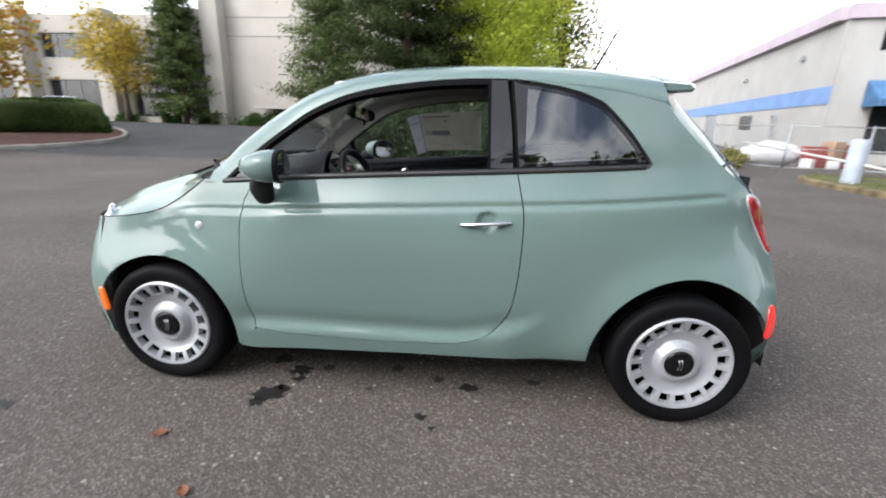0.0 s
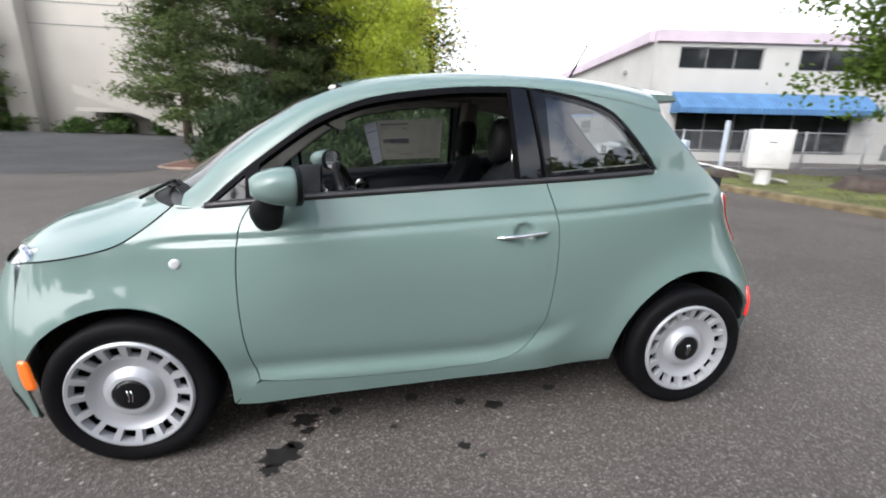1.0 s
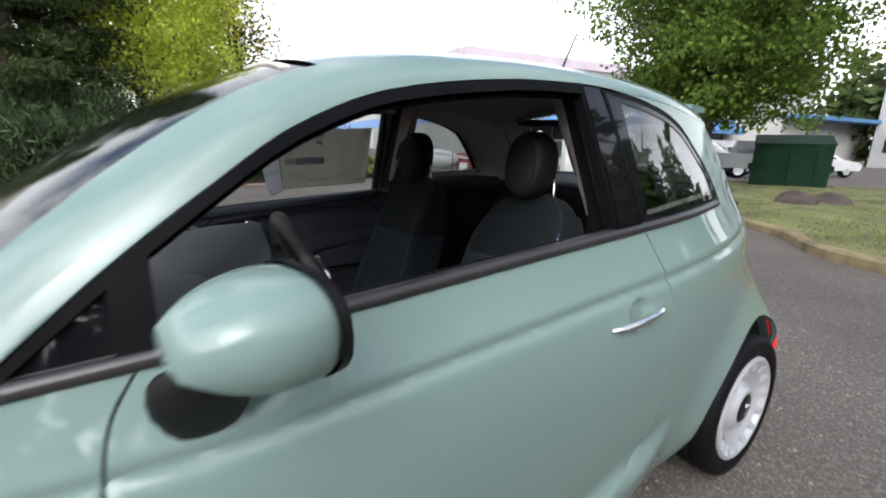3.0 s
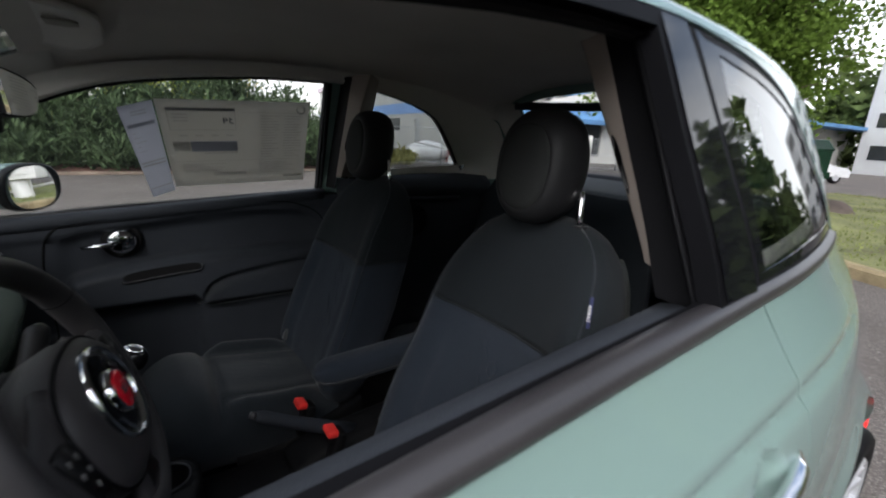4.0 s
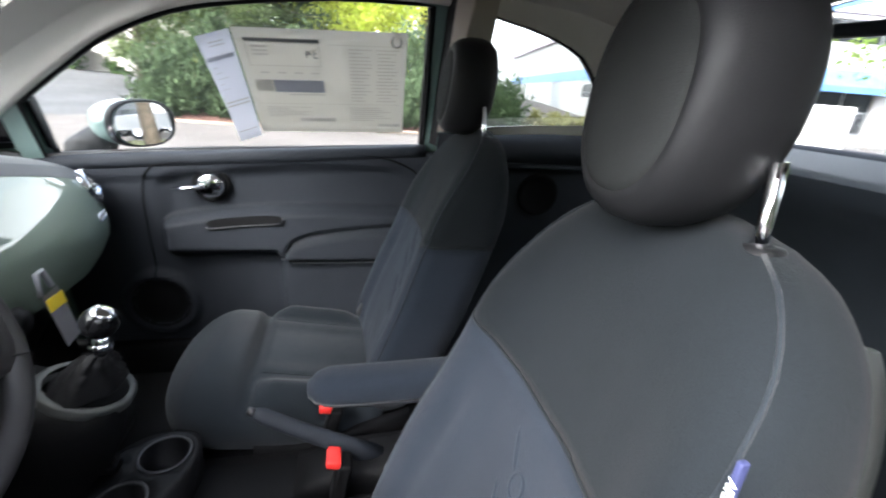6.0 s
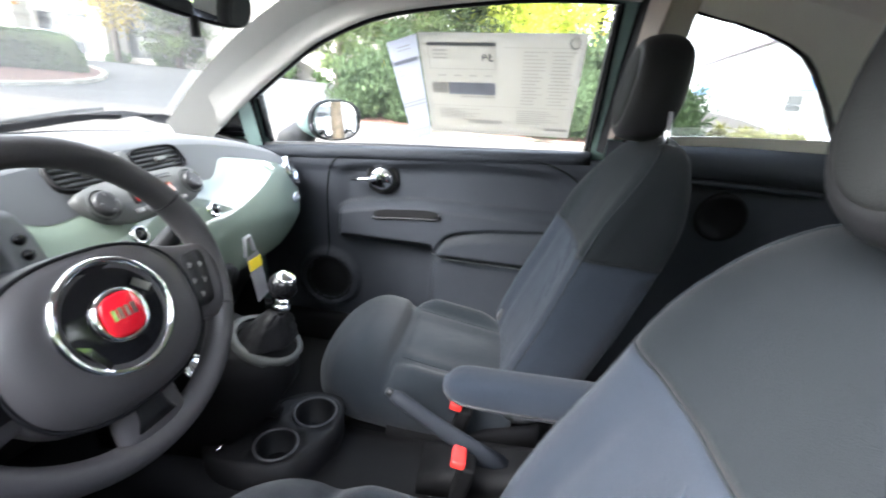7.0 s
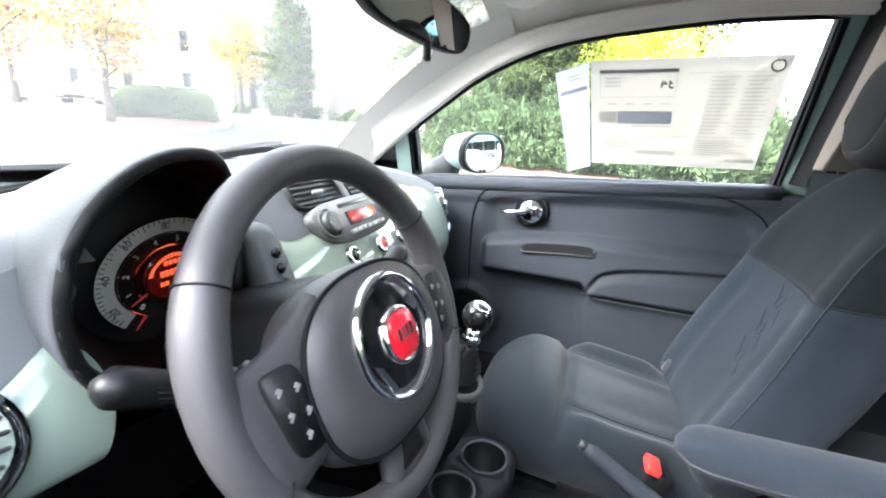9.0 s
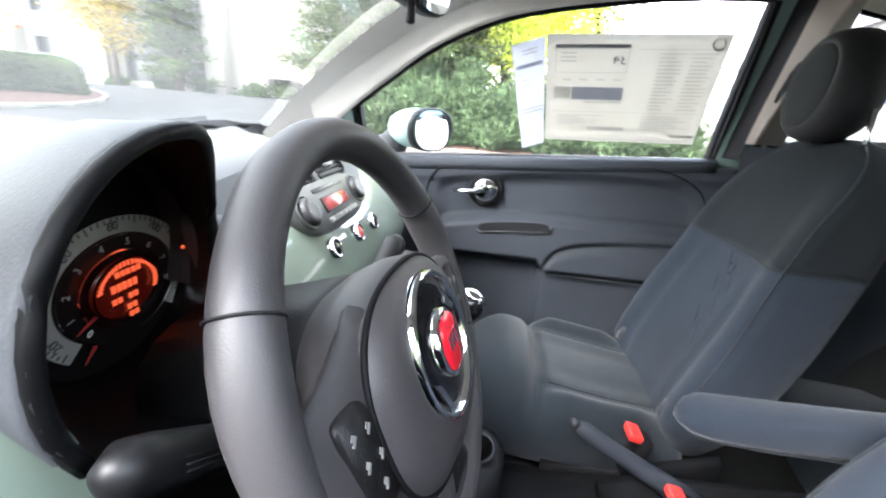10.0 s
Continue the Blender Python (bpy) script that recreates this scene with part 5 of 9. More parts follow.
    bmesh.ops.create_uvsphere(bm, u_segments=24, v_segments=14, radius=1.0)
    for v in bm.verts:
        v.co = Matrix.Translation((-1.475, -0.60, 0.705)) @ pose(0, 0, 0, 0, 25, 35) @ Vector((v.co.x * 0.085, v.co.y * 0.105, v.co.z * 0.095))
    hl = part("headlight", fin(bm), CLEAR_LENS, car, "rounded clear headlight")
    bm = BM()
    lathe(bm, [(0.104, -0.01), (0.112, 0.004), (0.100, 0.014)], 26, Matrix.Translation((-1.505, -0.625, 0.708)) @ pose(0, 0, 0, 80, 0, -52))
    part("bezel", fin(bm), CHROME, hl)
    bm = BM()
    tl = c2([(1.394, 0.975), (1.448, 0.955), (1.512, 0.88), (1.556, 0.79), (1.562, 0.735), (1.530, 0.742), (1.468, 0.832), (1.418, 0.910), (1.388, 0.962)], 5)[:-1]
    side_patch(bm, tl, lambda x, z: W(x, z) + 0.010, 0.014, 0.014)
    lamp = part("tail_lamp", fin(bm), RED_LENS, car, "red tail lamp with pale rim")
    bm = BM()
    side_patch(bm, shrink(tl, -0.012), lambda x, z: W(x, z) + 0.004, 0.014, 0.01)
    part("lamp_rim", fin(bm), CLEAR_LENS, lamp)
    # wheel housings
    for cx, r in ((-1.15, 0.345), (1.15, 0.378)):
        bm = BM()
        pr = arc(cx, 0.285, r, 192 if cx < 0 else 186, -10 if cx < 0 else -4, 24)
        loft(bm, [[(x, -y, z) for x, z in pr] for y in (0.70, 0.45)], close=False)
        c = bm.verts.new((cx, -0.45, 0.285))
        inn = [v for v in bm.verts if abs(v.co.y + 0.45) < 1e-4 and v is not c]
        for a, b in zip(inn, inn[1:]):
            bm.faces.new((a, b, c))
        part("wheel_housing", fin(bm), LINER, car)

# bonnet
def hood_pt(u, v):
    """u from the edge line over the middle to the other side, v from the windscreen to the nose."""
    s = u * 2 - 1
    xe = -0.985 - 0.475 * v
    xc = -1.21 - 0.465 * v
    a = abs(s)
    x = xc + (xe - xc) * a ** 2.4
    zl = table([-1.47, -1.30, -1.17, -1.08, -0.975], [0.768, 0.788, 0.818, 0.870, 0.958])(xe)
    ye = W(xe, zl) - 0.004
    zcn = table([-1.75, -1.6, -1.4, -1.2, -1.0], [0.765, 0.835, 0.905, 0.955, 0.99])(xc)
    y = ye * math.sin(s * math.pi / 2) if False else ye * s
    k = 1 - a ** 2.6
    z = zl + (zcn - zl) * k
    z += 0.018 * ramp(0.72, 0.55, a) * ramp(0.0, 0.25, v) * ramp(1.0, 0.7, v)
    return Vector((x, y, z))


bm = BM()
grid(bm, hood_pt, 48, 26)
rim = [e for e in bm.edges if len(e.link_faces) == 1]
got = bmesh.ops.extrude_edge_only(bm, edges=rim)
for v in got["geom"]:
    if isinstance(v, bmesh.types.BMVert):
        v.co.z -= 0.02
part("bonnet", bm, PAINT, car, sharp=40)
for s in (-1, 1):
    bm = BM()
    tube(bm, [(x, s * (W(x, z) + 0.0005), z) for x, z in c2([(-1.47, 0.769), (-1.30, 0.790), (-1.17, 0.820), (-1.08, 0.872), (-0.975, 0.960)], 10)], 0.0027, 6)
    part("bonnet_gap", bm, RUBBER, car)


# nose and front bumper
def nose_pt(u, v):
    s = u * 2 - 1
    a = s * math.pi / 2
    z = 0.21 + 0.56 * v
    yw = W(-1.47, max(z, 0.24)) - 0.002
    f = table([0.2, 0.3, 0.45, 0.6, 0.7, 0.77], [0.22, 0.31, 0.345, 0.325, 0.27, 0.20])(z)
    y = yw * math.copysign(abs(math.sin(a)) ** 0.95, a)
    x = -1.475 - f * abs(math.cos(a)) ** 1.35
    return Vector((x, y, z))


bm = BM()
grid(bm, nose_pt, 48, 18)
nose = part("front_bumper", bm, PAINT, car)
bm = BM()
grid(bm, lambda u, v: nose_pt(0.10 + 0.80 * u, 0.0 + 0.14 * v) + Vector((-0.006, 0, -0.004)), 36, 5)
part("lower_grille", bm, BLACK_PLASTIC, nose)
bm = BM()
grid(bm, lambda u, v: Vector((-1.47 - 0.02, (u * 2 - 1) * 0.66, 0.2 + 0.55 * v)), 4, 4)
part("nose_backing", bm, DARK_FILM, nose)

# roof and windscreen
def roof_pt(u, v):
    s = u * 2 - 1
    x0 = -0.415 + 0.045 * s * s
    x = x0 + (1.10 - x0) * v
    yb = yB(x)
    t0 = t_of(x, yb)
    t = t0 + (1 - t0) * (1 - abs(s))
    p = upper(x, t)
    return Vector((x, p.y if s < 0 else -p.y, p.z))


bm = BM()
grid(bm, roof_pt, 36, 30)
part("roof", bm, PAINT, car)


def screen_pt(u, v, inset=0.0, k=1.0):
    s = (u * 2 - 1) * k
    a = Vector((-1.185 + 0.235 * s * s, 0.612 * s))
    b = Vector((-0.405 + 0.045 * s * s, 0.480 * s))
    p = a.lerp(b, v)
    return Vector((p.x, p.y, uz(p.x, p.y) - 0.006 - inset))


bm = BM()
grid(bm, screen_pt, 30, 20)
ws = part("windscreen", bm, SCREEN_GLASS, car, "curved clear windscreen")
ws.visible_shadow = False
# black border along the screen's edges
for nm, f in (("screen_border", lambda u, v: screen_pt(0.010 * u, v, -0.004)), ("screen_border", lambda u, v: screen_pt(1 - 0.010 * u, v, -0.004)),
              ("screen_border", lambda u, v: screen_pt(u, 0.05 * v, -0.004)), ("screen_border", lambda u, v: screen_pt(u, 1 - 0.014 * v, -0.004))):
    bm = BM()
    grid(bm, f, 30 if nm else 4, 20)
    part(nm, bm, RUBBER, ws)
# cowl with the wipers
bm = BM()
def cowl_pt(u, v):
    s = u * 2 - 1
    a = Vector((-1.225 + 0.245 * abs(s) ** 2.4, 0.64 * s, 0))
    b = Vector((-1.165 + 0.235 * s * s, 0.612 * s, 0))
    p = a.lerp(b, v)
    return Vector((p.x, p.y, 0.945 - 0.012 * abs(s) ** 3 + 0.012 * v))


grid(bm, cowl_pt, 24, 4)
cowl = part("cowl", bm, BLACK_PLASTIC, car, "black plastic cowl below the windscreen")
for y0, y1, l in ((-0.50, 0.05, 1), (-0.02, 0.45, 1)):
    bm = BM()
    pts = [screen_pt((y0 + (y1 - y0) * k / 8) / 1.224 + 0.5, 0.015 + 0.03 * k / 8, -0.014) for k in range(9)]
    tube(bm, pts, 0.006, 6)
    tube(bm, [Vector((-1.17, y0 + 0.05, 0.955)), pts[4] + Vector((0, 0, 0.006))], 0.007, 6)
    part("wiper", bm, BLACK_PLASTIC, car)

# tail: glass hatch, lower hatch, bumper
xe_t = table([0.28, 0.36, 0.55, 0.70, 0.84, 0.985, 1.13, 1.245, 1.39], [1.480, 1.495, 1.540, 1.553, 1.515, 1.403, 1.223, 1.098, 0.97])
xc_t = table([0.28, 0.45, 0.60, 0.78, 0.95, 1.02, 1.2, 1.38, 1.47], [1.63, 1.675, 1.675, 1.65, 1.585, 1.535, 1.365, 1.18, 1.10])


def tail_pt(s, z):
    xe, xc = xe_t(z), xc_t(z)
    ye = W(xe, z) - 0.002 if z < zrail(1.05) else 0.54
    return Vector((xc + (xe - xc) * abs(s) ** 2.6, ye * s, z))


bm = BM()
grid(bm, lambda u, v: tail_pt(u * 2 - 1, 0.28 + 0.28 * v), 36, 10)
part("rear_bumper", bm, PAINT, car)
bm = BM()
grid(bm, lambda u, v: tail_pt(u * 2 - 1, 0.563 + 0.44 * v), 36, 14)
hatch = part("tailgate", bm, PAINT, car)
for s0, s1 in ((-1.0, -0.80), (0.80, 1.0)):
    bm = BM()
    grid(bm, lambda u, v: tail_pt(s0 + (s1 - s0) * u, 1.003 + 0.36 * v), 6, 12)
    part("hatch_pillar", bm, PAINT, hatch)
bm = BM()
grid(bm, lambda u, v: tail_pt(-0.80 + 1.6 * u, 1.003 + 0.39 * v) + Vector((-0.004, 0, 0)), 24, 14)
rw = part("rear_window", bm, GLASS, hatch, "curved clear rear window")
rw.visible_shadow = False
# spoiler lip over the rear window
bm = BM()
def sp_sec(s):
    a = abs(s)
    y = 0.475 * s
    xe = 1.205 - 0.07 * a ** 6
    zt = uz(1.06, min(abs(y), 0.43)) + 0.008 - 0.010 * a ** 4
    k = 1 - 0.6 * a ** 5
    return [(1.04, y, zt + 0.002), (1.13, y, zt - 0.004), (xe, y, zt - 0.026 * k), (xe - 0.003, y, zt - 0.036 * k), (1.15, y, zt - 0.055 * k), (1.04, y, zt - 0.070 * k)]
loft(bm, [sp_sec(-1 + 2 * k / 24) for k in range(25)])
part("roof_spoiler", bm, PAINT, car, sharp=50)
# aerial
bm = BM()
tube(bm, [(0.80, 0, zcen(0.80) - 0.005), (0.83, 0, zcen(0.80) + 0.03)], [0.017, 0.011], 10)
aer = part("aerial_base", bm, BLACK_PLASTIC, car)
bm = BM()
tube(bm, [(0.826, 0, zcen(0.80) + 0.02), (0.935, 0, zcen(0.80) + 0.235)], [0.006, 0.003], 6)
part("aerial", bm, BLACK_PLASTIC, aer)


# door mirrors
def door_mirror(side):
    fin = (lambda b: b) if side == 1 else mirrored
    c = Vector((-0.578, -0.828, 1.042))
    bm = BM()
    secs = []
    for k in range(11):
        q = k / 10
        x = c.x - 0.095 + 0.145 * q
        g = math.sin(math.pi * min(0.995, 0.06 + q * 0.56)) ** 0.55
        secs.append([(x, c.y + a * g, c.z + b * g + 0.004) for a, b in superell(0.102, 0.065, 2.5, 22)])
    loft(bm, secs)
    turn = Matrix.Translation((-0.538, 0.800, 1.028)) @ pose(0, 0, 0, 0, 0, -30) @ Matrix.Translation((0.578, -0.828, -1.042))
    sh = part("door_mirror", fin(bm), PAINT, car, "mint-green door mirror on a black foot")
    bm = BM()
    loft(bm, [[(c.x + 0.047 + o, c.y + a * k, c.z + b * k + 0.004) for a, b in superell(0.103, 0.066, 2.5, 22)] for o, k in ((-0.004, 1.012), (0.012, 1.0), (0.016, 0.93), (0.008, 0.90))], cap=False)
    part("mirror_rim", fin(bm), BLACK_PLASTIC, sh)
    bm = BM()
    bm.faces.new([bm.verts.new((c.x + 0.053, c.y + a, c.z + b + 0.004)) for a, b in superell(0.094, 0.059, 2.5, 22)])
    for v in bm.verts:
        # the glass is set a little askew in its rim
        v.co.x += 0.08 * (v.co.y - c.y) - 0.06 * (v.co.z - c.z - 0.004) + 0.0095
    part("mirror_glass", fin(bm), MIRROR, sh, smooth=False)
    bm = BM()
    secs = []
    for k in range(8):
        q = k / 7
        p = Vector((-0.650, -0.752, 0.925)).lerp(Vector((-0.605, -0.815, 1.000)), q)
        w, h = 0.058 - 0.018 * q, 0.052 - 0.018 * q
        secs.append([(p.x + a, p.y, p.z + b - 0.25 * a * (1 - q)) for a, b in superell(w * (0.75 if k == 0 else 1), h, 2.4, 16)])
    loft(bm, secs)
    foot = part("mirror_foot", fin(bm), BLACK_PLASTIC, sh)
    if side == 1:
        turn = Matrix.Translation(c) @ pose(0, 0, 0, 0, 0, 14) @ Matrix.Translation(-c)
    sh.matrix_basis = turn
    foot.matrix_basis = turn.inverted()


door_mirror(1)
door_mirror(-1)


# wheels: tyre, pierced trim disc, black cap
def wheel(x, y, right):
    m = pose(x, y, 0.288, 90, 0, 180 if right else 0)
    bm = BM()
    prof = [(0.195, 0.05), (0.205, 0.07), (0.215, 0.082), (0.245, 0.092), (0.268, 0.090), (0.280, 0.080), (0.286, 0.066), (0.2885, 0.04)]
    prof += [(0.2885, 0.024), (0.283, 0.022), (0.283, 0.016), (0.2885, 0.014), (0.2885, -0.014), (0.283, -0.016), (0.283, -0.022), (0.2885, -0.024), (0.2885, -0.04)]
    prof += [(0.286, -0.066), (0.268, -0.09), (0.215, -0.082), (0.195, -0.05)]
    lathe(bm, prof, 56)
    ty = part("wheel", bm, RUBBER, car, "black tyre on a silver steel wheel with pierced trim")
    ty.matrix_basis = m
    bm = BM()
    lathe(bm, [(0.208, -0.06), (0.200, 0.0), (0.12, 0.012), (0.0, 0.012)], 32)
    part("wheel_well", bm, LINER, ty)
    # trim disc with sixteen windows
    bm = BM()
    n = 16
    def ring(r, h, k):
        return [bm.verts.new((r * math.cos(2 * math.pi * i / (n * 6)), r * math.sin(2 * math.pi * i / (n * 6)), h)) for i in range(n * 6)]
    R = [ring(r, h, 0) for r, h in ((0.213, 0.066), (0.212, 0.086), (0.205, 0.092), (0.195, 0.089), (0.150, 0.078), (0.141, 0.072), (0.121, 0.058), (0.102, 0.057), (0.088, 0.068), (0.076, 0.083), (0.063, 0.085), (0.059, 0.074))]
    holes = []
    for a in range(len(R) - 1):
        for i in range(n * 6):
            j = (i + 1) % (n * 6)
            if a == 3 and i % 6 in (1, 2, 3, 4):
                holes.append((R[3][i], R[3][j], R[4][j], R[4][i]))
                continue
            bm.faces.new((R[a][i], R[a][j], R[a + 1][j], R[a + 1][i]))
    rim_e = [e for e in bm.edges if len(e.link_faces) == 1 and 0.146 < e.verts[0].co.xy.length < 0.199 and 0.146 < e.verts[1].co.xy.length < 0.199]
    got = bmesh.ops.extrude_edge_only(bm, edges=rim_e)
    for v in got["geom"]:
        if isinstance(v, bmesh.types.BMVert):
            v.co.z -= 0.03
            d = v.co.xy.length
            v.co.xy *= (0.169 + (d - 0.169) * 0.82) / d
    tr = part("wheel_trim", bm, SILVER, ty, "silver pierced wheel trim", sharp=35)
    bm = BM()
    lathe(bm, [(0.060, 0.073), (0.058, 0.084), (0.050, 0.088), (0.03, 0.090), (0, 0.091)], 28)
    part("centre_cap", bm, GLOSS_BLACK, tr)
    bm = BM()
    for o in (-0.008, 0.004):
        tube(bm, [(o, -0.024, 0.091), (o + 0.006, 0.0, 0.0925), (o, 0.024, 0.091)], 0.002, 5)
    part("cap_emblem", bm, CHROME, tr)
    return ty


for x in (-1.15, 1.15):
    wheel(x, -0.712, False)
    wheel(x, 0.712, True)

# underside and inner shell
bm = BM()
rbox(bm, (0.0, 0, 0.225), (1.56, 1.40, 0.05), 0.01)
rbox(bm, (-1.15, 0, 0.30), (0.8, 0.86, 0.05), 0.01)
rbox(bm, (1.15, 0, 0.34), (0.85, 0.86, 0.05), 0.01)
part("underbody", bm, LINER, car)


# ---- the car: inside ----
DASH = mat("dark_grey_dash_skin", (0.095, 0.100, 0.106), 0.6, var=0.08, bump=0.12, bscale=500, rvar=0.05)
TRIM = mat("charcoal_door_plastic", (0.0225, 0.0258, 0.0325), 0.62, spec=0.25, var=0.12, bump=0.4, bscale=450)
FABRIC_DARK = mat("charcoal_seat_cloth", (0.0148, 0.0186, 0.0232), 0.9, spec=0.14, var=0.16, scale=5, bump=0.45, bscale=900, sheen=0.10, fine=0.12, fscale=600)
FABRIC_BLUE = mat("blue_grey_seat_cloth", (0.0168, 0.0217, 0.0305), 0.9, spec=0.12, var=0.14, scale=5, bump=0.5, bscale=800, sheen=0.07, fine=0.15, fscale=500)
FABRIC_UPPER = mat("charcoal_backrest_cloth", (0.0094, 0.0117, 0.0140), 0.9, spec=0.12, var=0.12, scale=5, bump=0.45, bscale=900, sheen=0.04, fine=0.12, fscale=600)
HEAD_CLOTH = mat("grey_headrest_cloth", (0.018, 0.019, 0.019), 0.85, spec=0.15, var=0.12, scale=6, bump=0.4, bscale=800, fine=0.1, fscale=500)
STALK_BLACK = mat("black_stalk_plastic", (0.006, 0.006, 0.0065), 0.42, spec=0.25, var=0.15)
LEVER_GREY = mat("grey_lever_plastic", (0.045, 0.048, 0.046), 0.5, var=0.08)
CONSOLE_BLACK = mat("black_console_plastic", (0.005, 0.005, 0.0055), 0.6, spec=0.12, var=0.15, bump=0.25, bscale=400)
DOOR_PILLAR_TRIM = mat("beige_pillar_plastic", (0.26, 0.22, 0.195), 0.6, var=0.05, scale=4, bump=0.2, bscale=500)
SLAT_GREY = mat("dark_slat_plastic", (0.016, 0.016, 0.017), 0.5, var=0.1)
VINYL = mat("black_vinyl", (0.010, 0.010, 0.011), 0.55, spec=0.2, var=0.15, bump=0.12, bscale=700)
LEATHER = mat("dark_grey_wheel_leather", (0.034, 0.0318, 0.0340), 0.52, var=0.12, scale=10, bump=0.12, bscale=700, rvar=0.06)
HEADLINER = mat("warm_grey_headlining", (0.60, 0.57, 0.53), 0.95, var=0.06, scale=4, bump=0.35, bscale=600)
PILLAR_TRIM = mat("pale_pillar_plastic", (0.58, 0.56, 0.52), 0.6, var=0.05, scale=4, bump=0.25, bscale=500)
CARPET = mat("black_carpet", (0.008, 0.008, 0.0085), 0.98, var=0.3, scale=12, bump=0.8, bscale=300)
RADIO_GREY = mat("silver_grey_radio_plastic", (0.20, 0.20, 0.195), 0.45, 0.2, 0.06)
RADIO_SHELL = mat("grey_radio_shell", (0.105, 0.107, 0.104), 0.5, 0.1, 0.06)
RING_GREY = mat("dark_grey_ring_plastic", (0.030, 0.030, 0.032), 0.4, var=0.06)
RED_PLASTIC = mat("red_buckle_plastic", (0.72, 0.035, 0.03), 0.35, var=0.05)
RED_BADGE = mat("red_enamel", (0.55, 0.008, 0.02), 0.25, var=0.05, coat=0.5)
SCREEN_RED = mat("radio_display", (0.12, 0.012, 0.01), 0.2, emit=(1.0, 0.09, 0.06), estr=0.022)
DIAL_WHITE = mat("pale_dial_face", (0.55, 0.54, 0.51), 0.5, var=0.03)
DIAL_BLACK = mat("black_dial_face", (0.012, 0.012, 0.013), 0.35)
GLOW_RED = mat("red_dial_light", (0.5, 0.03, 0.01), 0.3, emit=(1.0, 0.14, 0.05), estr=0.055)
GLOW_DIM = mat("dim_red_dial", (0.04, 0.006, 0.005), 0.2, emit=(1.0, 0.06, 0.03), estr=0.0015)
PAPER = mat("cream_paper", (0.42, 0.40, 0.35), 0.8, var=0.03, scale=3, spec=0.1)
PAPER_WHITE = mat("white_paper", (0.45, 0.455, 0.49), 0.8, var=0.03, scale=3, spec=0.1)
for sheet_stock in (PAPER, PAPER_WHITE):
    pn, pl = sheet_stock.node_tree.nodes, sheet_stock.node_tree.links
    pb = pn["Principled BSDF"]
    thin = pn.new("ShaderNodeBsdfTranslucent")
    pl.new(pb.inputs["Base Color"].links[0].from_socket, thin.inputs["Color"])
    blend = pn.new("ShaderNodeMixShader")
    blend.inputs["Fac"].default_value = 0.36
    pl.new(pb.outputs["BSDF"], blend.inputs[1])
    pl.new(thin.outputs["BSDF"], blend.inputs[2])
    pl.new(blend.outputs["Shader"], pn["Material Output"].inputs["Surface"])
INK = mat("printed_ink", (0.15, 0.15, 0.155), 0.8)
INK_SOFT = mat("pale_print", (0.31, 0.30, 0.275), 0.8)
INK_BLUE = mat("blue_grey_print", (0.22, 0.23, 0.27), 0.8)
YELLOW_TAG = mat("yellow_tag", (0.75, 0.55, 0.02), 0.6)
BADGE_WHITE = mat("white_print", (0.75, 0.75, 0.75), 0.6)
NAVY = mat("navy_tag", (0.03, 0.035, 0.10), 0.7)


arm_top = table([-0.46, -0.42, -0.305, -0.108, 0.05, 0.40], [0.745, 0.777, 0.799, 0.815, 0.817, 0.817])
pod_top = table([-0.115, -0.10, -0.072, 0.002, 0.208, 0.40], [0.650, 0.685, 0.720, 0.744, 0.767, 0.775])
field_top = table([-0.47, -0.40, -0.268, 0.019, 0.195, 0.277, 0.32], [0.86, 0.905, 0.924, 0.952, 0.942, 0.909, 0.84])


def panel_f(x, z):
    """Half width of the inner door skin: a fat armrest, a shallow upper field and a pocket below."""
    b = 0.674 - 0.028 * max(0.0, z - 0.80)
    top = arm_top(x)
    # upper field, set back under a soft ledge
    b += 0.016 * ramp(-0.47, -0.40, x) * ramp(0.325, 0.285, x) * ramp(top - 0.005, top + 0.01, z) * ramp(field_top(x) + 0.010, field_top(x) - 0.012, z)
    # armrest and the padded pocket lid under it
    low = 0.676 if x < -0.13 else 0.676 - 0.030 * ramp(-0.13, -0.10, x)
    pod = ramp(-0.448, -0.418, x) * ramp(0.46, 0.36, x)
    b -= 0.050 * pod * ramp(top + 0.012, top - 0.016, z) * ramp(low - 0.012, low + 0.022, z)
    if x > -0.13:
        d = z - pod_top(x)
        b += (0.013 * math.exp(-(d / 0.007) ** 2) - 0.010 * ramp(-0.004, -0.03, d) * ramp(low - 0.01, low + 0.02, z)) * ramp(-0.125, -0.105, x)
    # pocket wall below
    b -= 0.030 * ramp(-0.118, -0.108, x) * ramp(0.40, 0.34, x) * ramp(0.650, 0.642, z) * ramp(0.40, 0.46, z)
    # speaker drum
    d = math.hypot(x + 0.475, z - 0.508)
    b -= 0.024 * ramp(0.112, 0.096, d)
    b += 0.016 * ramp(0.086, 0.078, d)
    # sill roll along the window
    zs = z_sill(x)
    b -= 0.010 * ramp(zs - 0.060, zs - 0.045, z)
    b += 0.030 * ramp(zs - 0.012, zs + 0.012, z)
    return b


def z_sill(x):
    return 1.010 + 0.077 * (x - 0.32)


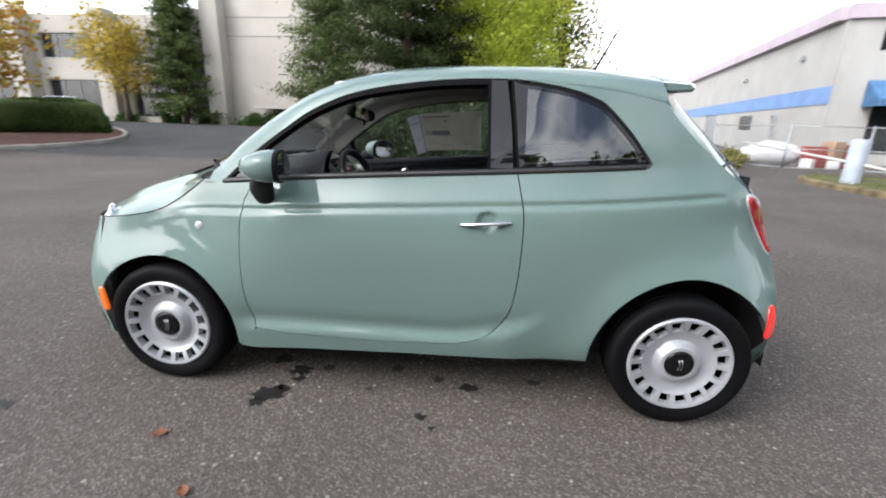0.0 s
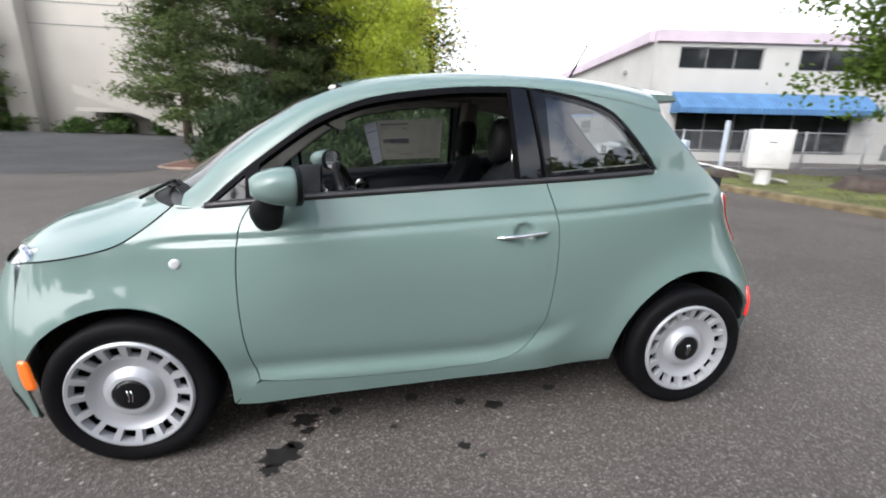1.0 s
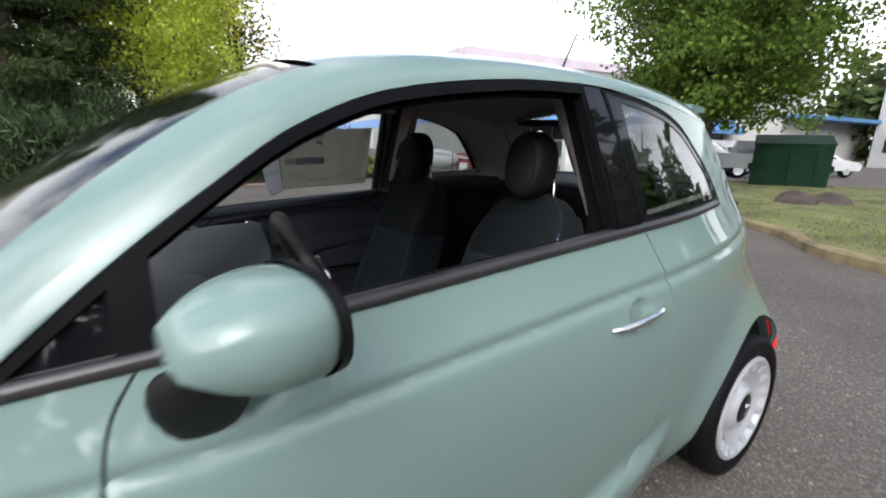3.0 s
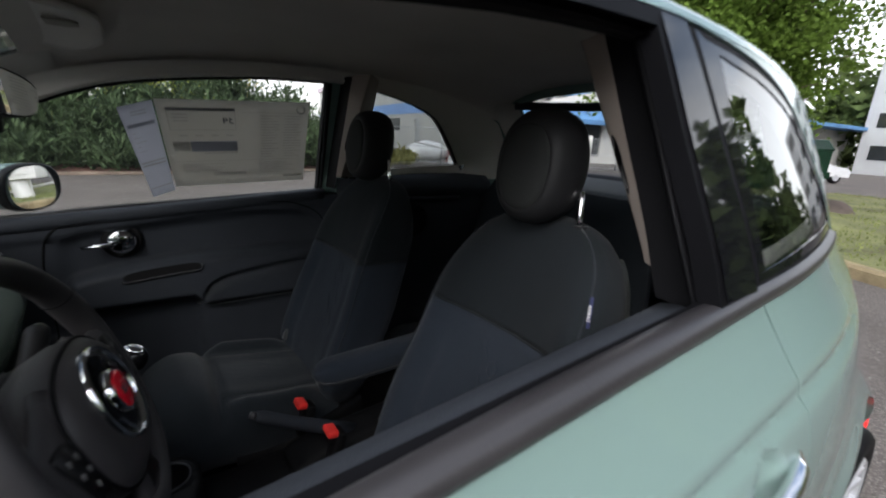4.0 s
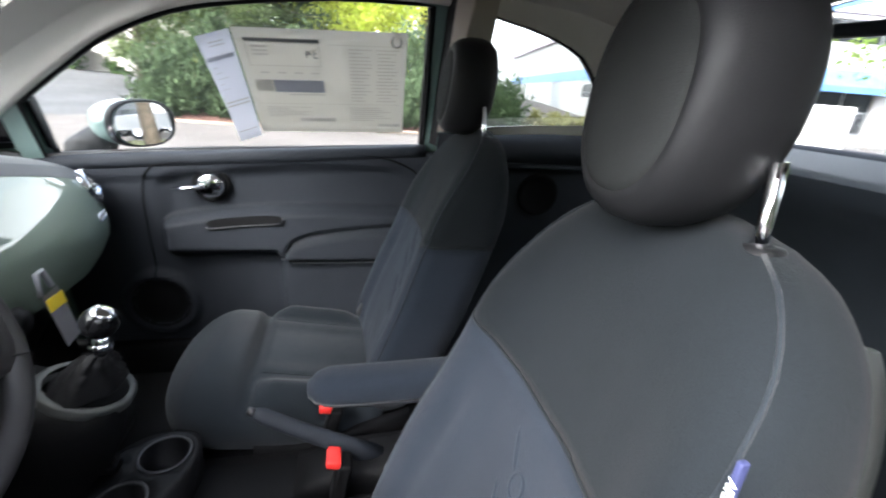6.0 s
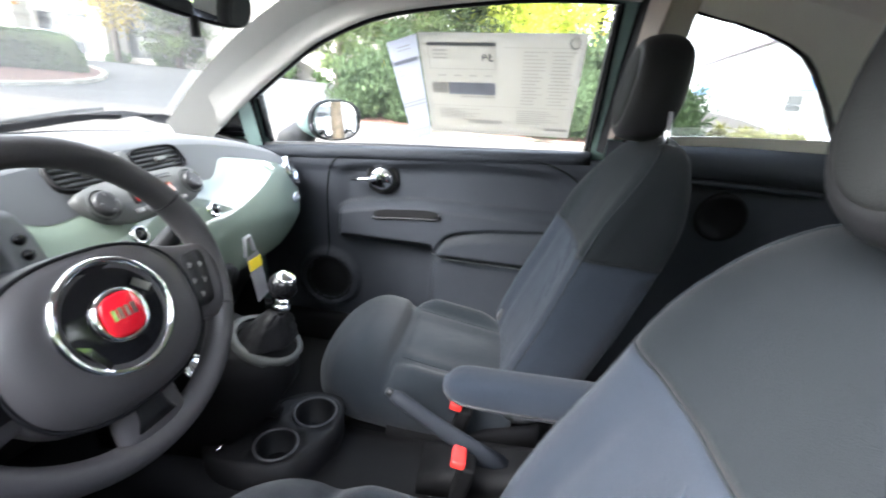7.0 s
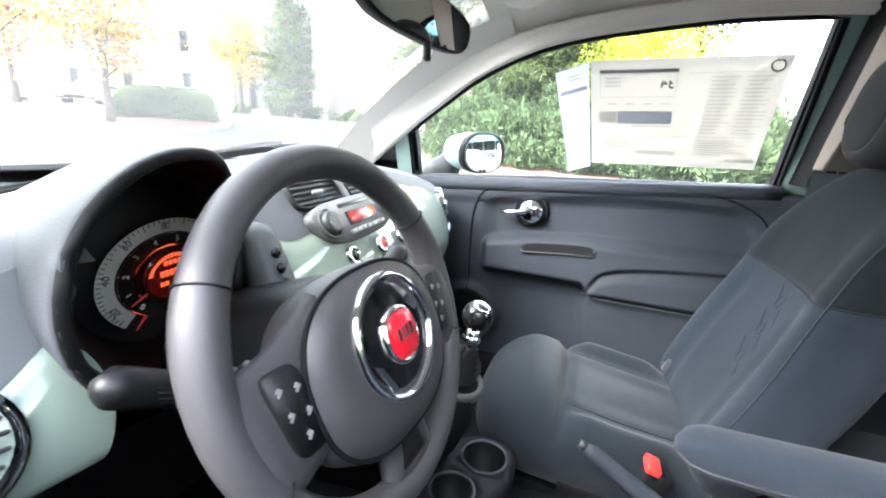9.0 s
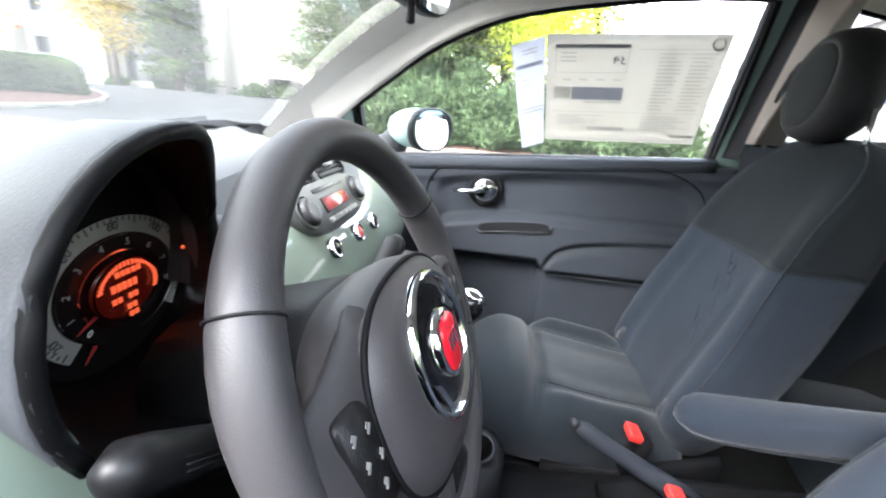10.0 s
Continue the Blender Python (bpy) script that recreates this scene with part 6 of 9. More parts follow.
for side in (1, -1):
    def fin(bm):
        return bm if side == 1 else mirrored(bm)
    # door lining
    out = [(x, z_sill(x) - 0.010) for x in (0.375, 0.2, 0.0, -0.2, -0.4, -0.6, -0.72)] + [(-0.735, 0.8), (-0.70, 0.36)] + [(x, 0.33) for x in (-0.5, -0.2, 0.1)] + [(0.28, 0.37), (0.385, 0.5), (0.405, 0.8)]
    bm = BM()
    side_patch(bm, out, panel_f, 0.0125, -0.05, fine=[(-0.46, 0.36, 0.645, 0.835, 0.0068)])
    lin = part("door_lining", fin(bm), TRIM, car, "charcoal moulded door lining with armrest and pocket")
    # thickness of the door at the window foot
    bm = BM()
    xs = [-0.72 + 0.0520 * k for k in range(21)]
    if side == 1:
        # broad padded cap of the driver's door, its window slot open beside it
        def cap(x):
            z = z_sill(x) + 0.027
            y0, y1 = 0.617, 0.668
            return [(x, -y1, z - 0.055), (x, -y1, z - 0.004), (x, -y1 + 0.003, z + 0.003), (x, -y1 + 0.010, z + 0.005), (x, -0.648, z + 0.004), (x, -y0 - 0.010, z - 0.001), (x, -y0 - 0.003, z - 0.008), (x, -y0, z - 0.018), (x, -y0 - 0.004, z - 0.055)]
        loft(bm, [cap(x) for x in [-0.70 + 0.0505 * k for k in range(21)]])
        part("slot_floor", (lambda b: (grid(b, lambda u, v: Vector((-0.70 + 1.02 * u, -0.660 - 0.032 * v, z_sill(-0.70 + 1.02 * u) - 0.015)), 20, 1), b)[1])(BM()), RUBBER, lin)
    else:
        inner = lambda x: panel_f(x, z_sill(x) - 0.016) - 0.003
        loft(bm, [[(x, -W(x, zbelt(x)) + 0.012, zbelt(x) - 0.034 + 0.010), (x, -inner(x) - 0.022, z_sill(x) + 0.014), (x, -inner(x) - 0.005, z_sill(x) + 0.009), (x, -inner(x), z_sill(x)), (x, -inner(x) - 0.002, z_sill(x) - 0.022), (x, -W(x, zbelt(x)) + 0.012, zbelt(x) - 0.06)] for x in xs])
    part("window_channel", fin(bm), TRIM, lin)
    # painted inner door frame round the window
    zbs = lambda x: zbelt(x) - (0.0 if side == 1 else 0.040)
    op = shrink([(-0.695, zbs(-0.695) + 0.0)] + [(x, zdlo(x) - 0.034) for x in (-0.695, -0.65, -0.6, -0.55, -0.5, -0.44, -0.38, -0.31, -0.24, -0.15, -0.05, 0.05, 0.15, 0.24)] + [(0.297, zdlo(0.297) - 0.036), (0.316, zbs(0.31)), (0.0, zbs(0.0)), (-0.3, zbs(-0.3))], 0.0)
    fo = [(x, zbs(x) - 0.02) for x in (-0.74, -0.4, 0.0, 0.40)] + [(0.395, 1.1), (0.378, 1.25), (0.352, zdlo(0.352) - 0.024)] + [(x, zdlo(x) - 0.024) for x in (0.3, 0.2, 0.1, 0.0, -0.1, -0.19, -0.27, -0.35, -0.42, -0.49, -0.56, -0.63, -0.70, -0.74)]
    bm = BM()
    side_patch(bm, fo, lambda x, z: W(x, z) - 0.040, 0.022, -0.03, holes=[op])
    part("inner_door_frame", fin(bm), PAINT if side == -1 else RUBBER, lin, "mint-green painted inner door frame" if side == -1 else "black inner door frame seal", sharp=40)
    bm = BM()
    ring = [Vector((x, -(W(x, z) - 0.036), z)) for x, z in op]
    tube(bm, ring, 0.007, 6, loop=True)
    part("window_seal", fin(bm), RUBBER, lin)
    # grip cup let into the armrest, with a raised lip
    bm = BM()
    for k, (dy, sc_k) in enumerate(((0.003, 1.0),)):
        secs = []
        for q in range(25):
            x = -0.312 + 0.208 * q / 24
            hh = 0.0125 * (1 - abs(q / 12 - 1) ** 6) ** 0.5 + 0.0008
            zc_ = arm_top(x) - 0.022
            secs.append([(x, -panel_f(x, zc_) + dy, zc_ + hh * s) for s in (-1, -0.5, 0, 0.5, 1)])
        loft(bm, secs, close=False)
    cup_ = part("grip_cup", fin(bm), BLACK_PLASTIC, lin)
    bm = BM()
    lip = [(-0.314, -0.010)] + [(-0.306 + 0.196 * k / 12, -0.0165) for k in range(13)] + [(-0.102, -0.010), (-0.104, 0.002)]
    tube(bm, [(x, -panel_f(x, arm_top(x) - 0.022) + 0.004, arm_top(x) - 0.021 + d) for x, d in lip], 0.0024, 6)
    part("cup_lip", fin(bm), RING_GREY, cup_)
    # chrome pull handle in its cup
    bm = BM()
    mm = Matrix.Translation((-0.302, -panel_f(-0.302, 0.879) + 0.002, 0.879)) @ pose(0, 0, 0, -90, 0, 0)
    lathe(bm, [(0.050, -0.002), (0.052, 0.006), (0.046, 0.010), (0.040, 0.004), (0.0, 0.002)], 28, mm)
    cup = part("handle_cup", fin(bm), BLACK_PLASTIC, lin)
    bm = BM()
    lathe(bm, [(0.036, 0.004), (0.037, 0.020), (0.030, 0.028), (0.0, 0.031)], 26, mm)
    part("handle_boss", fin(bm), CHROME, cup, "polished chrome handle boss")
    bm = BM()
    yb = -panel_f(-0.34, 0.875) + 0.022
    tube(bm, [(-0.315, yb + 0.006, 0.878), (-0.35, yb + 0.012, 0.874), (-0.40, yb + 0.008, 0.869)], [0.012, 0.011, 0.008], 10, flat=0.7)
    part("handle_lever", fin(bm), CHROME, cup, "chrome pull lever")
    # speaker grille
    bm = BM()
    lathe(bm, [(0.0, 0.006), (0.05, 0.008), (0.074, 0.004), (0.079, 0.012), (0.084, 0.010), (0.088, 0.0)], 30, Matrix.Translation((-0.475, -panel_f(-0.475, 0.508) - 0.004, 0.508)) @ pose(0, 0, 0, -90, 0, 0))
    part("speaker_grille", fin(bm), BLACK_PLASTIC, lin)
    # groove round the upper field
    bm = BM()
    gp = spline([(-0.477, 0, 0.60), (-0.483, 0, 0.72), (-0.482, 0, 0.848), (-0.458, 0, 0.917), (-0.388, 0, 0.943), (-0.077, 0, 0.972), (0.143, 0, 0.984), (0.238, 0, 0.966), (0.305, 0, 0.925), (0.34, 0, 0.85)], 8)
    tube(bm, [(p.x, -panel_f(p.x, p.z) - 0.0005, p.z) for p in gp], 0.0032, 6)
    part("panel_groove", fin(bm), RUBBER, lin)
    # piping under the pocket edge
    bm = BM()
    tube(bm, [(x, -panel_f(x, 0.640) + 0.002, 0.646) for x in [-0.12 + 0.04 * k for k in range(11)]], 0.003, 5)
    part("pocket_edge", fin(bm), DASH, lin)

    # pale pillar trims
    bm = BM()
    xs = [-0.94 + 0.028 * k for k in range(21)]
    loft(bm, [[upper(x, -0.05 + (t_of(x, yB(x)) + 0.10) * j / 6, 0.026 + 0.012 * math.sin(math.pi * j / 6)) for j in range(7)] for x in xs], close=False)
    pt_ = part("windscreen_pillar_trim", fin(bm), PILLAR_TRIM, car, "pale plastic windscreen pillar trim")
    # its lower edge runs along the top of the window
    bm = BM()
    rows_ = []
    for x in [-0.80 + 0.029 * k for k in range(41)]:
        zd = zdlo(x) - 0.030
        rows_.append([(x, -(W(x, zd) - 0.034), zd), (x, -(W(x, zd) - 0.052), zd - 0.004), (x, -(W(x, zd) - 0.066), zd + 0.006), upper(x, 0.10, 0.047), upper(x, 0.22, 0.040)])
    loft(bm, rows_, close=False)
    part("window_top_trim", fin(bm), PILLAR_TRIM, pt_)
    bm = BM()
    def bpil(u, v):
        z = 1.074 + 0.335 * v
        a, b = min(1.0, u / 0.45), max(0.0, (u - 0.45) / 0.55)
        x = 0.338 + (0.012 + 0.020 * v) * a + (0.110 - 0.02 * v) * b
        return Vector((x, -(W(x, z) - 0.108 - (0.016 + 0.052 * v) * a + (0.068 + 0.052 * v) * b), z))
    grid(bm, bpil, 20, 14)
    bp_ = part("door_pillar_trim", fin(bm), DOOR_PILLAR_TRIM, car, "beige plastic pillar trim behind the door")
    bm = BM()
    loft(bm, [[bpil(0.30 + 0.10 * k * a, 0.42 + 0.13 * k * b) + Vector((-0.002, 0.002, 0)) for a, b in superell(1.0, 1.0, 2.4, 20)] for k in (1.0, 0.5, 0.05)])
    part("belt_slot", fin(bm), VINYL, bp_, "dark oval belt slot")
    # black door seal on the pillar's front face
    bm = BM()
    def seal_(u, v):
        z = 1.03 + 0.375 * v
        return Vector((0.340 - 0.010 * u, -(W(0.335, z) - 0.109 + 0.080 * u), z))
    grid(bm, seal_, 6, 14)
    part("pillar_seal", fin(bm), RUBBER, car)
    bm = BM()
    def bpil2(u, v):
        z = 0.30 + 0.77 * v
        x = 0.340 + 0.15 * u
        return Vector((x, -(0.60 - 0.012 * v - 0.02 * math.sin(math.pi * u)), z))
    grid(bm, bpil2, 6, 10)
    part("lower_pillar_trim", fin(bm), TRIM, car)
    # rear side lining
    bm = BM()
    o2 = [(0.47, 1.062), (0.7, 1.078), (0.92, 1.085), (1.06, 1.075), (1.10, 0.9), (1.05, 0.25), (0.47, 0.25)]
    def rear_f(x, z):
        return 0.635 - 0.04 * ramp(0.985, 1.0, z) + 0.03 * ramp(1.045, 1.07, z) - 0.10 * max(0, x - 0.8)
    side_patch(bm, o2, rear_f, 0.025, -0.04)
    rsl = part("rear_side_lining", fin(bm), TRIM, car)
    # ledge under the quarter window and a round speaker grille below it
    bm = BM()
    loft(bm, [[(x, -0.637, 0.966), (x, -0.618, 0.968), (x, -0.607, 0.976), (x, -0.609, 0.984), (x, -0.637, 0.990)] for x in (0.47, 0.62, 0.78, 0.93)])
    part("side_ledge", fin(bm), TRIM, rsl)
    bm = BM()
    lathe(bm, [(0.072, 0.0), (0.070, 0.008), (0.060, 0.010), (0.055, 0.004), (0, 0.003)], 28, Matrix.Translation((0.70, -0.636, 0.885)) @ pose(0, 0, 0, -90, 0, 0))
    part("speaker_grille", fin(bm), CONSOLE_BLACK, rsl)
    # pale surround of the rear quarter window
    bm = BM()
    so = [(0.420, 1.045), (0.8, 1.055), (1.14, 1.06), (1.12, 1.20), (1.04, 1.30), (0.92, 1.36), (0.7, 1.405), (0.420, 1.43)]
    side_patch(bm, so, lambda x, z: W(x, z) - 0.036, 0.03, 0, holes=[shrink(q_in, 0.001)])
    part("quarter_window_trim", fin(bm), PILLAR_TRIM, car)

# headlining
bm = BM()
def hl_pt(u, v):
    s = u * 2 - 1
    x = -0.43 + 1.50 * v
    t = 1 - min(1.0, abs(s)) ** 0.9 * 1.06
    p = upper(x, t, 0.022 + 0.012 * (1 - abs(s)))
    return Vector((x, p.y if s < 0 else -p.y, p.z))
grid(bm, hl_pt, 40, 26)
part("headlining", bm, HEADLINER, car, "warm grey cloth headlining")
bm = BM()
lathe(bm, [(0.0, 0.006), (0.012, 0.008), (0.016, 0.0)], 14, Matrix.Translation((0.42, 0.46, uz(0.42, 0.46) - 0.045)) @ pose(0, 0, 0, 200, 0, 0))
part("coat_hook", bm, PILLAR_TRIM, car)

# sun visors
for y0, y1 in ((0.10, 0.42), (-0.42, -0.10)):
    bm = BM()
    secs = []
    for k in range(13):
        y = y0 + (y1 - y0) * k / 12
        e = 1 - abs(k / 6 - 1) ** 6
        secs.append([(-0.43 + (a + 0.075) * (0.6 + 0.4 * e) , y, uz(-0.36, abs(y)) - 0.030 + b - 0.12 * (a)) for a, b in superell(0.075, 0.008, 3, 14)])
    loft(bm, secs)
    vis = part("sun_visor", bm, PILLAR_TRIM, car, "pale folded sun visor")
    bm = BM()
    ym = (y0 + y1) / 2
    rbox(bm, (-0.34, ym - 0.03 * (1 if ym > 0 else -1), uz(-0.36, abs(ym)) - 0.040), (0.05, 0.07, 0.002), 0)
    part("warning_label", bm, PAPER, vis, smooth=False)

# interior mirror
mc = Vector((-0.422, 0.0, 1.270))
bm = BM()
secs = []
rot = pose(0, 0, 0, -7, 6, -20)
for k in range(7):
    q = k / 6
    g = (0.80, 0.93, 0.985, 1.0, 1.0, 0.99, 0.95)[k]
    secs.append([mc + (rot @ Vector((-0.03 + 0.036 * q, a * g, b * g))) for a, b in superell(0.122, 0.036, 3.2, 26)])
loft(bm, secs)
im = part("interior_mirror", bm, BLACK_PLASTIC, car, "black interior mirror on a stalk")
bm = BM()
bm.faces.new([bm.verts.new(mc + (rot @ Vector((0.0075, a, b)))) for a, b in superell(0.114, 0.031, 3.2, 26)])
part("mirror_glass", bm, MIRROR, im, smooth=False)
bm = BM()
tube(bm, [mc + Vector((-0.02, 0, 0)), mc + Vector((-0.05, 0, 0.03)), Vector((-0.49, 0, uz(-0.49, 0) - 0.02))], [0.016, 0.012, 0.028], 10)
rbox(bm, mc + (rot @ Vector((0.005, 0.02, -0.045))), (0.012, 0.014, 0.03), 0.004)
part("mirror_stalk", bm, BLACK_PLASTIC, im)

# floor and tunnel
bm = BM()
rbox(bm, (-0.15, 0, 0.262), (1.7, 1.30, 0.02), 0.004)
def firewall(u, v):
    return Vector((-0.98 + 0.10 * (1 - v) ** 2 * 2, (u * 2 - 1) * 0.62, 0.26 + 0.68 * v))
grid(bm, firewall, 6, 8)
for s in (-1, 1):
    grid(bm, lambda u, v: Vector((-0.98 + 0.28 * u, s * 0.62, 0.26 + 0.60 * v)), 4, 4)
part("floor_carpet", bm, CARPET, car, "black floor carpet")
for s in (-1, 1):
    bm = BM()
    loft(bm, [[(x, s * 0.690, 0.24), (x, s * 0.690, 0.375), (x, s * 0.652, 0.370), (x, s * 0.640, 0.355), (x, s * 0.636, 0.262)] for x in (-0.80, -0.4, 0.0, 0.44)], close=False)
    part("door_sill_trim", bm, CONSOLE_BLACK, car, "black plastic door sill trim")
bm = BM()
loft(bm, [[(x, a, 0.26 + h * b) for a, b in ((-0.15, 0), (-0.145, 0.6), (-0.12, 0.9), (-0.08, 1.0), (0.08, 1.0), (0.12, 0.9), (0.145, 0.6), (0.15, 0))] for x, h in ((-0.98, 0.30), (-0.55, 0.22), (-0.40, 0.165), (-0.1, 0.16), (0.3, 0.19), (0.6, 0.2))], close=False)
part("tunnel", bm, CONSOLE_BLACK, car)

# ---- dashboard ----
def dash_edge(y):
    """Front edge of the dash top: where it lies along the car and how high."""
    a = abs(y)
    return Vector((-0.586 - 0.26 * max(0, a - 0.15) ** 2 + 0.050 * ramp(0.2, 0.5, a), y, 1.032 - 0.29 * a * a + 0.032 * ramp(-0.34, -0.46, y)))


bm = BM()
def top_pt(u, v):
    y = (u * 2 - 1) * 0.665
    e = dash_edge(y)
    b = Vector((-1.14 + 0.40 * y * y, y, 0.962 - 0.03 * y * y))
    p = e.lerp(b, v)
    p.z += 0.020 * math.sin(math.pi * min(1, v * 1.3)) - 0.022 * (1 - min(1, v / 0.10)) ** 2
    return p
grid(bm, top_pt, 80, 40)
# cut away where the instrument hood stands
bmesh.ops.delete(bm, geom=[f for f in bm.faces if abs(f.calc_center_median().y + 0.3115) < 0.0865 and f.calc_center_median().x > -0.65], context="FACES")
dash = part("dashboard", bm, DASH, car, "dark grey dashboard with a mint-green fascia")
# demister slot
bm = BM()
for k in range(2):
    tube(bm, [Vector((-0.86 + 0.02 * k - 0.02 + 0.3 * (y / 0.66) ** 2 * 0.2, y, top_pt(0.5 + y / 1.33, 0.56).z + 0.004)) for y in [-0.42 + 0.07 * j for j in range(13)]], 0.006, 5)
part("demister_grille", bm, BLACK_PLASTIC, dash)


def fascia_x(y, z):
    """The fascia leans back: most in the middle, less towards the doors."""
    a = abs(y)
    d = dash_edge(y).z - z
    lean = 0.102 - 0.045 * ramp(0.2, 0.5, a)
    base = -0.588 - 0.26 * max(0, a - 0.15) ** 2 + 0.050 * ramp(0.2, 0.5, a)
    q = max(0.0, d / 0.17)
    return base + lean * (0.5 * math.sin(math.pi / 2 * min(1.0, q)) + 0.5 * min(1.0, q)) - 0.05 * max(0.0, q - 1.0) ** 1.5


def brow_depth(y):
    return 0.018 + 0.042 * ramp(0.26, 0.16, abs(y)) + 0.032 * ramp(-0.42, -0.46, y) + 0.014 * ramp(-0.46, -0.50, y)


bm = BM()
def upper_band(u, v, y0=-0.22, y1=0.66):
    y = y0 + (y1 - y0) * u
    e = dash_edge(y)
    w = brow_depth(y)
    z = e.z - 0.010 - (w + 0.006) * v
    return Vector((fascia_x(y, z) + 0.002, y, z))
grid(bm, upper_band, 50, 6)
grid(bm, lambda u, v: upper_band(u, v, -0.66, -0.43), 14, 6)
part("dash_brow", bm, DASH, dash)
zl_f = table([-0.66, -0.45, -0.2, 0.0, 0.2, 0.4, 0.55, 0.63], [0.83, 0.832, 0.80, 0.76, 0.715, 0.712, 0.775, 0.87])


def fascia(u, v, y0=-0.238, y1=0.63):
    y = y0 + (y1 - y0) * u
    e = dash_edge(y)
    w = brow_depth(y)
    zt = e.z - 0.016 - w
    z = zt + (zl_f(y) - zt) * v
    x = fascia_x(y, z) + 0.010 * math.sin(math.pi * v) ** 0.5
    return Vector((x, y, z))
bm = BM()
grid(bm, fascia, 60, 18)
part("fascia_panel", bm, FASCIA_PAINT, dash, "glossy mint-green fascia panel")
bm = BM()
grid(bm, lambda u, v: fascia(u, v, -0.635, -0.456 + 0.016 * math.sin(math.pi * v)), 18, 18)
fa = part("fascia_panel", bm, FASCIA_PAINT, dash, "glossy mint-green fascia panel")
# lower dash
bm = BM()
def low_dash(u, v):
    y = (u * 2 - 1) * 0.65
    z = zl_f(max(-0.63, min(0.63, y))) + 0.004
    f0 = fascia_x(y, z)
    return Vector((f0 - 0.012 - 0.20 * v ** 0.8, y, z - 0.30 * v + 0.004))
grid(bm, low_dash, 36, 10)
part("lower_dash", bm, BLACK_PLASTIC, dash)
for s in (-1, 1):
    bm = BM()
    bm.faces.new([bm.verts.new(p) for p in ((-0.66, s * 0.625, 0.90), (-0.60, s * 0.635, 0.80), (-0.75, s * 0.64, 0.5), (-0.94, s * 0.60, 0.5), (-0.94, s * 0.58, 0.90))])
    part("dash_end", bm, BLACK_PLASTIC, dash, smooth=False)


def dash_frame(y, z):
    """Local axes on the fascia at a place: x to the passenger's side, y up the slope, z out of it."""
    o = Vector((fascia_x(y, z), y, z))
    u = (Vector((fascia_x(y + 0.01, z), y + 0.01, z)) - o).normalized()
    v = (Vector((fascia_x(y, z + 0.01), y, z + 0.01)) - o).normalized()
    n = u.cross(v).normalized()
    v = n.cross(u)
    m = Matrix.Identity(4)
    for k, a in enumerate((u, v, n)):
        for r in range(3):
            m[r][k] = a[r]
    m.translation = o
    return m


def vent(y0, z0, w, h, n, round_=False):
    """An air vent: bezel, dark throat, slats and a tab, set flush in the fascia."""
    F = dash_frame(y0, z0) @ Matrix.Translation((0, 0, 0.012 if round_ else 0.004))
    bm = BM()
    e = 2.0 if round_ else 4.0
    o = superell(w / 2 + (0.008 if round_ else 0.004), h / 2 + (0.008 if round_ else 0.004), e, 32)
    i = superell(w / 2, h / 2, e, 32)
    loft(bm, [[F @ Vector((a, b, dz)) for a, b in sh] for dz, sh in ((-0.012, o), (0.003, o), (0.005, i), (-0.020, i))], cap=False)
    v = part("air_vent", bm, CHROME if round_ else BLACK_PLASTIC, dash, "round air vent with chrome ring" if round_ else "black slatted air vent")
    bm = BM()
    bm.faces.new([bm.verts.new(F @ Vector((a, b, -0.016))) for a, b in i])
    part("throat", bm, DIAL_BLACK, v, smooth=False)
    for k in range(n):
        q = (k + 0.5) / n * 2 - 1
        ww = w * (math.sqrt(max(0.05, 1 - q * q)) if round_ else 0.98)
        bm = BM()
        rbox(bm, (0, 0, 0), (ww * 0.97, 0.003, 0.012), 0.001, 1, pose(0, 0, 0, -20, 0, 0))
        bmesh.ops.transform(bm, matrix=F @ Matrix.Translation((0, q * h / 2 * 0.94, -0.004)), verts=bm.verts)
        part("slat", bm, SLAT_GREY, v)
    bm = BM()
    rbox(bm, (0, 0, 0), (0.024, 0.008, 0.010), 0.003)
    bmesh.ops.transform(bm, matrix=F @ Matrix.Translation((0, -0.002, 0.004)), verts=bm.verts)
    part("vent_tab", bm, RADIO_GREY, v)


vent(-0.072, 0.998, 0.116, 0.046, 5)
vent(0.070, 0.998, 0.116, 0.046, 5)
vent(-0.538, 0.886, 0.084, 0.084, 7, True)
vent(0.57, 0.888, 0.075, 0.075, 6, True)
bm = BM()
rbox(bm, (0, 0, 0.004), (0.016, 0.050, 0.012), 0.003)
bmesh.ops.transform(bm, matrix=dash_frame(-0.001, 0.998), verts=bm.verts)
part("vent_divider", bm, RADIO_SHELL, dash)

# radio: a silver plate that widens downwards, two dials, slot, display and keys
RF = dash_frame(-0.004, 0.951) @ Matrix.Translation((0, 0, 0.006))


def on_radio(x, y, s, r, material, name, parent, dz=0.0, bevel=0.0015):
    bm = BM()
    rbox(bm, (0, 0, 0), s, bevel)
    bmesh.ops.transform(bm, matrix=RF @ Matrix.Translation((x, y, r + dz)), verts=bm.verts)
    return part(name, bm, material, parent, sharp=40)


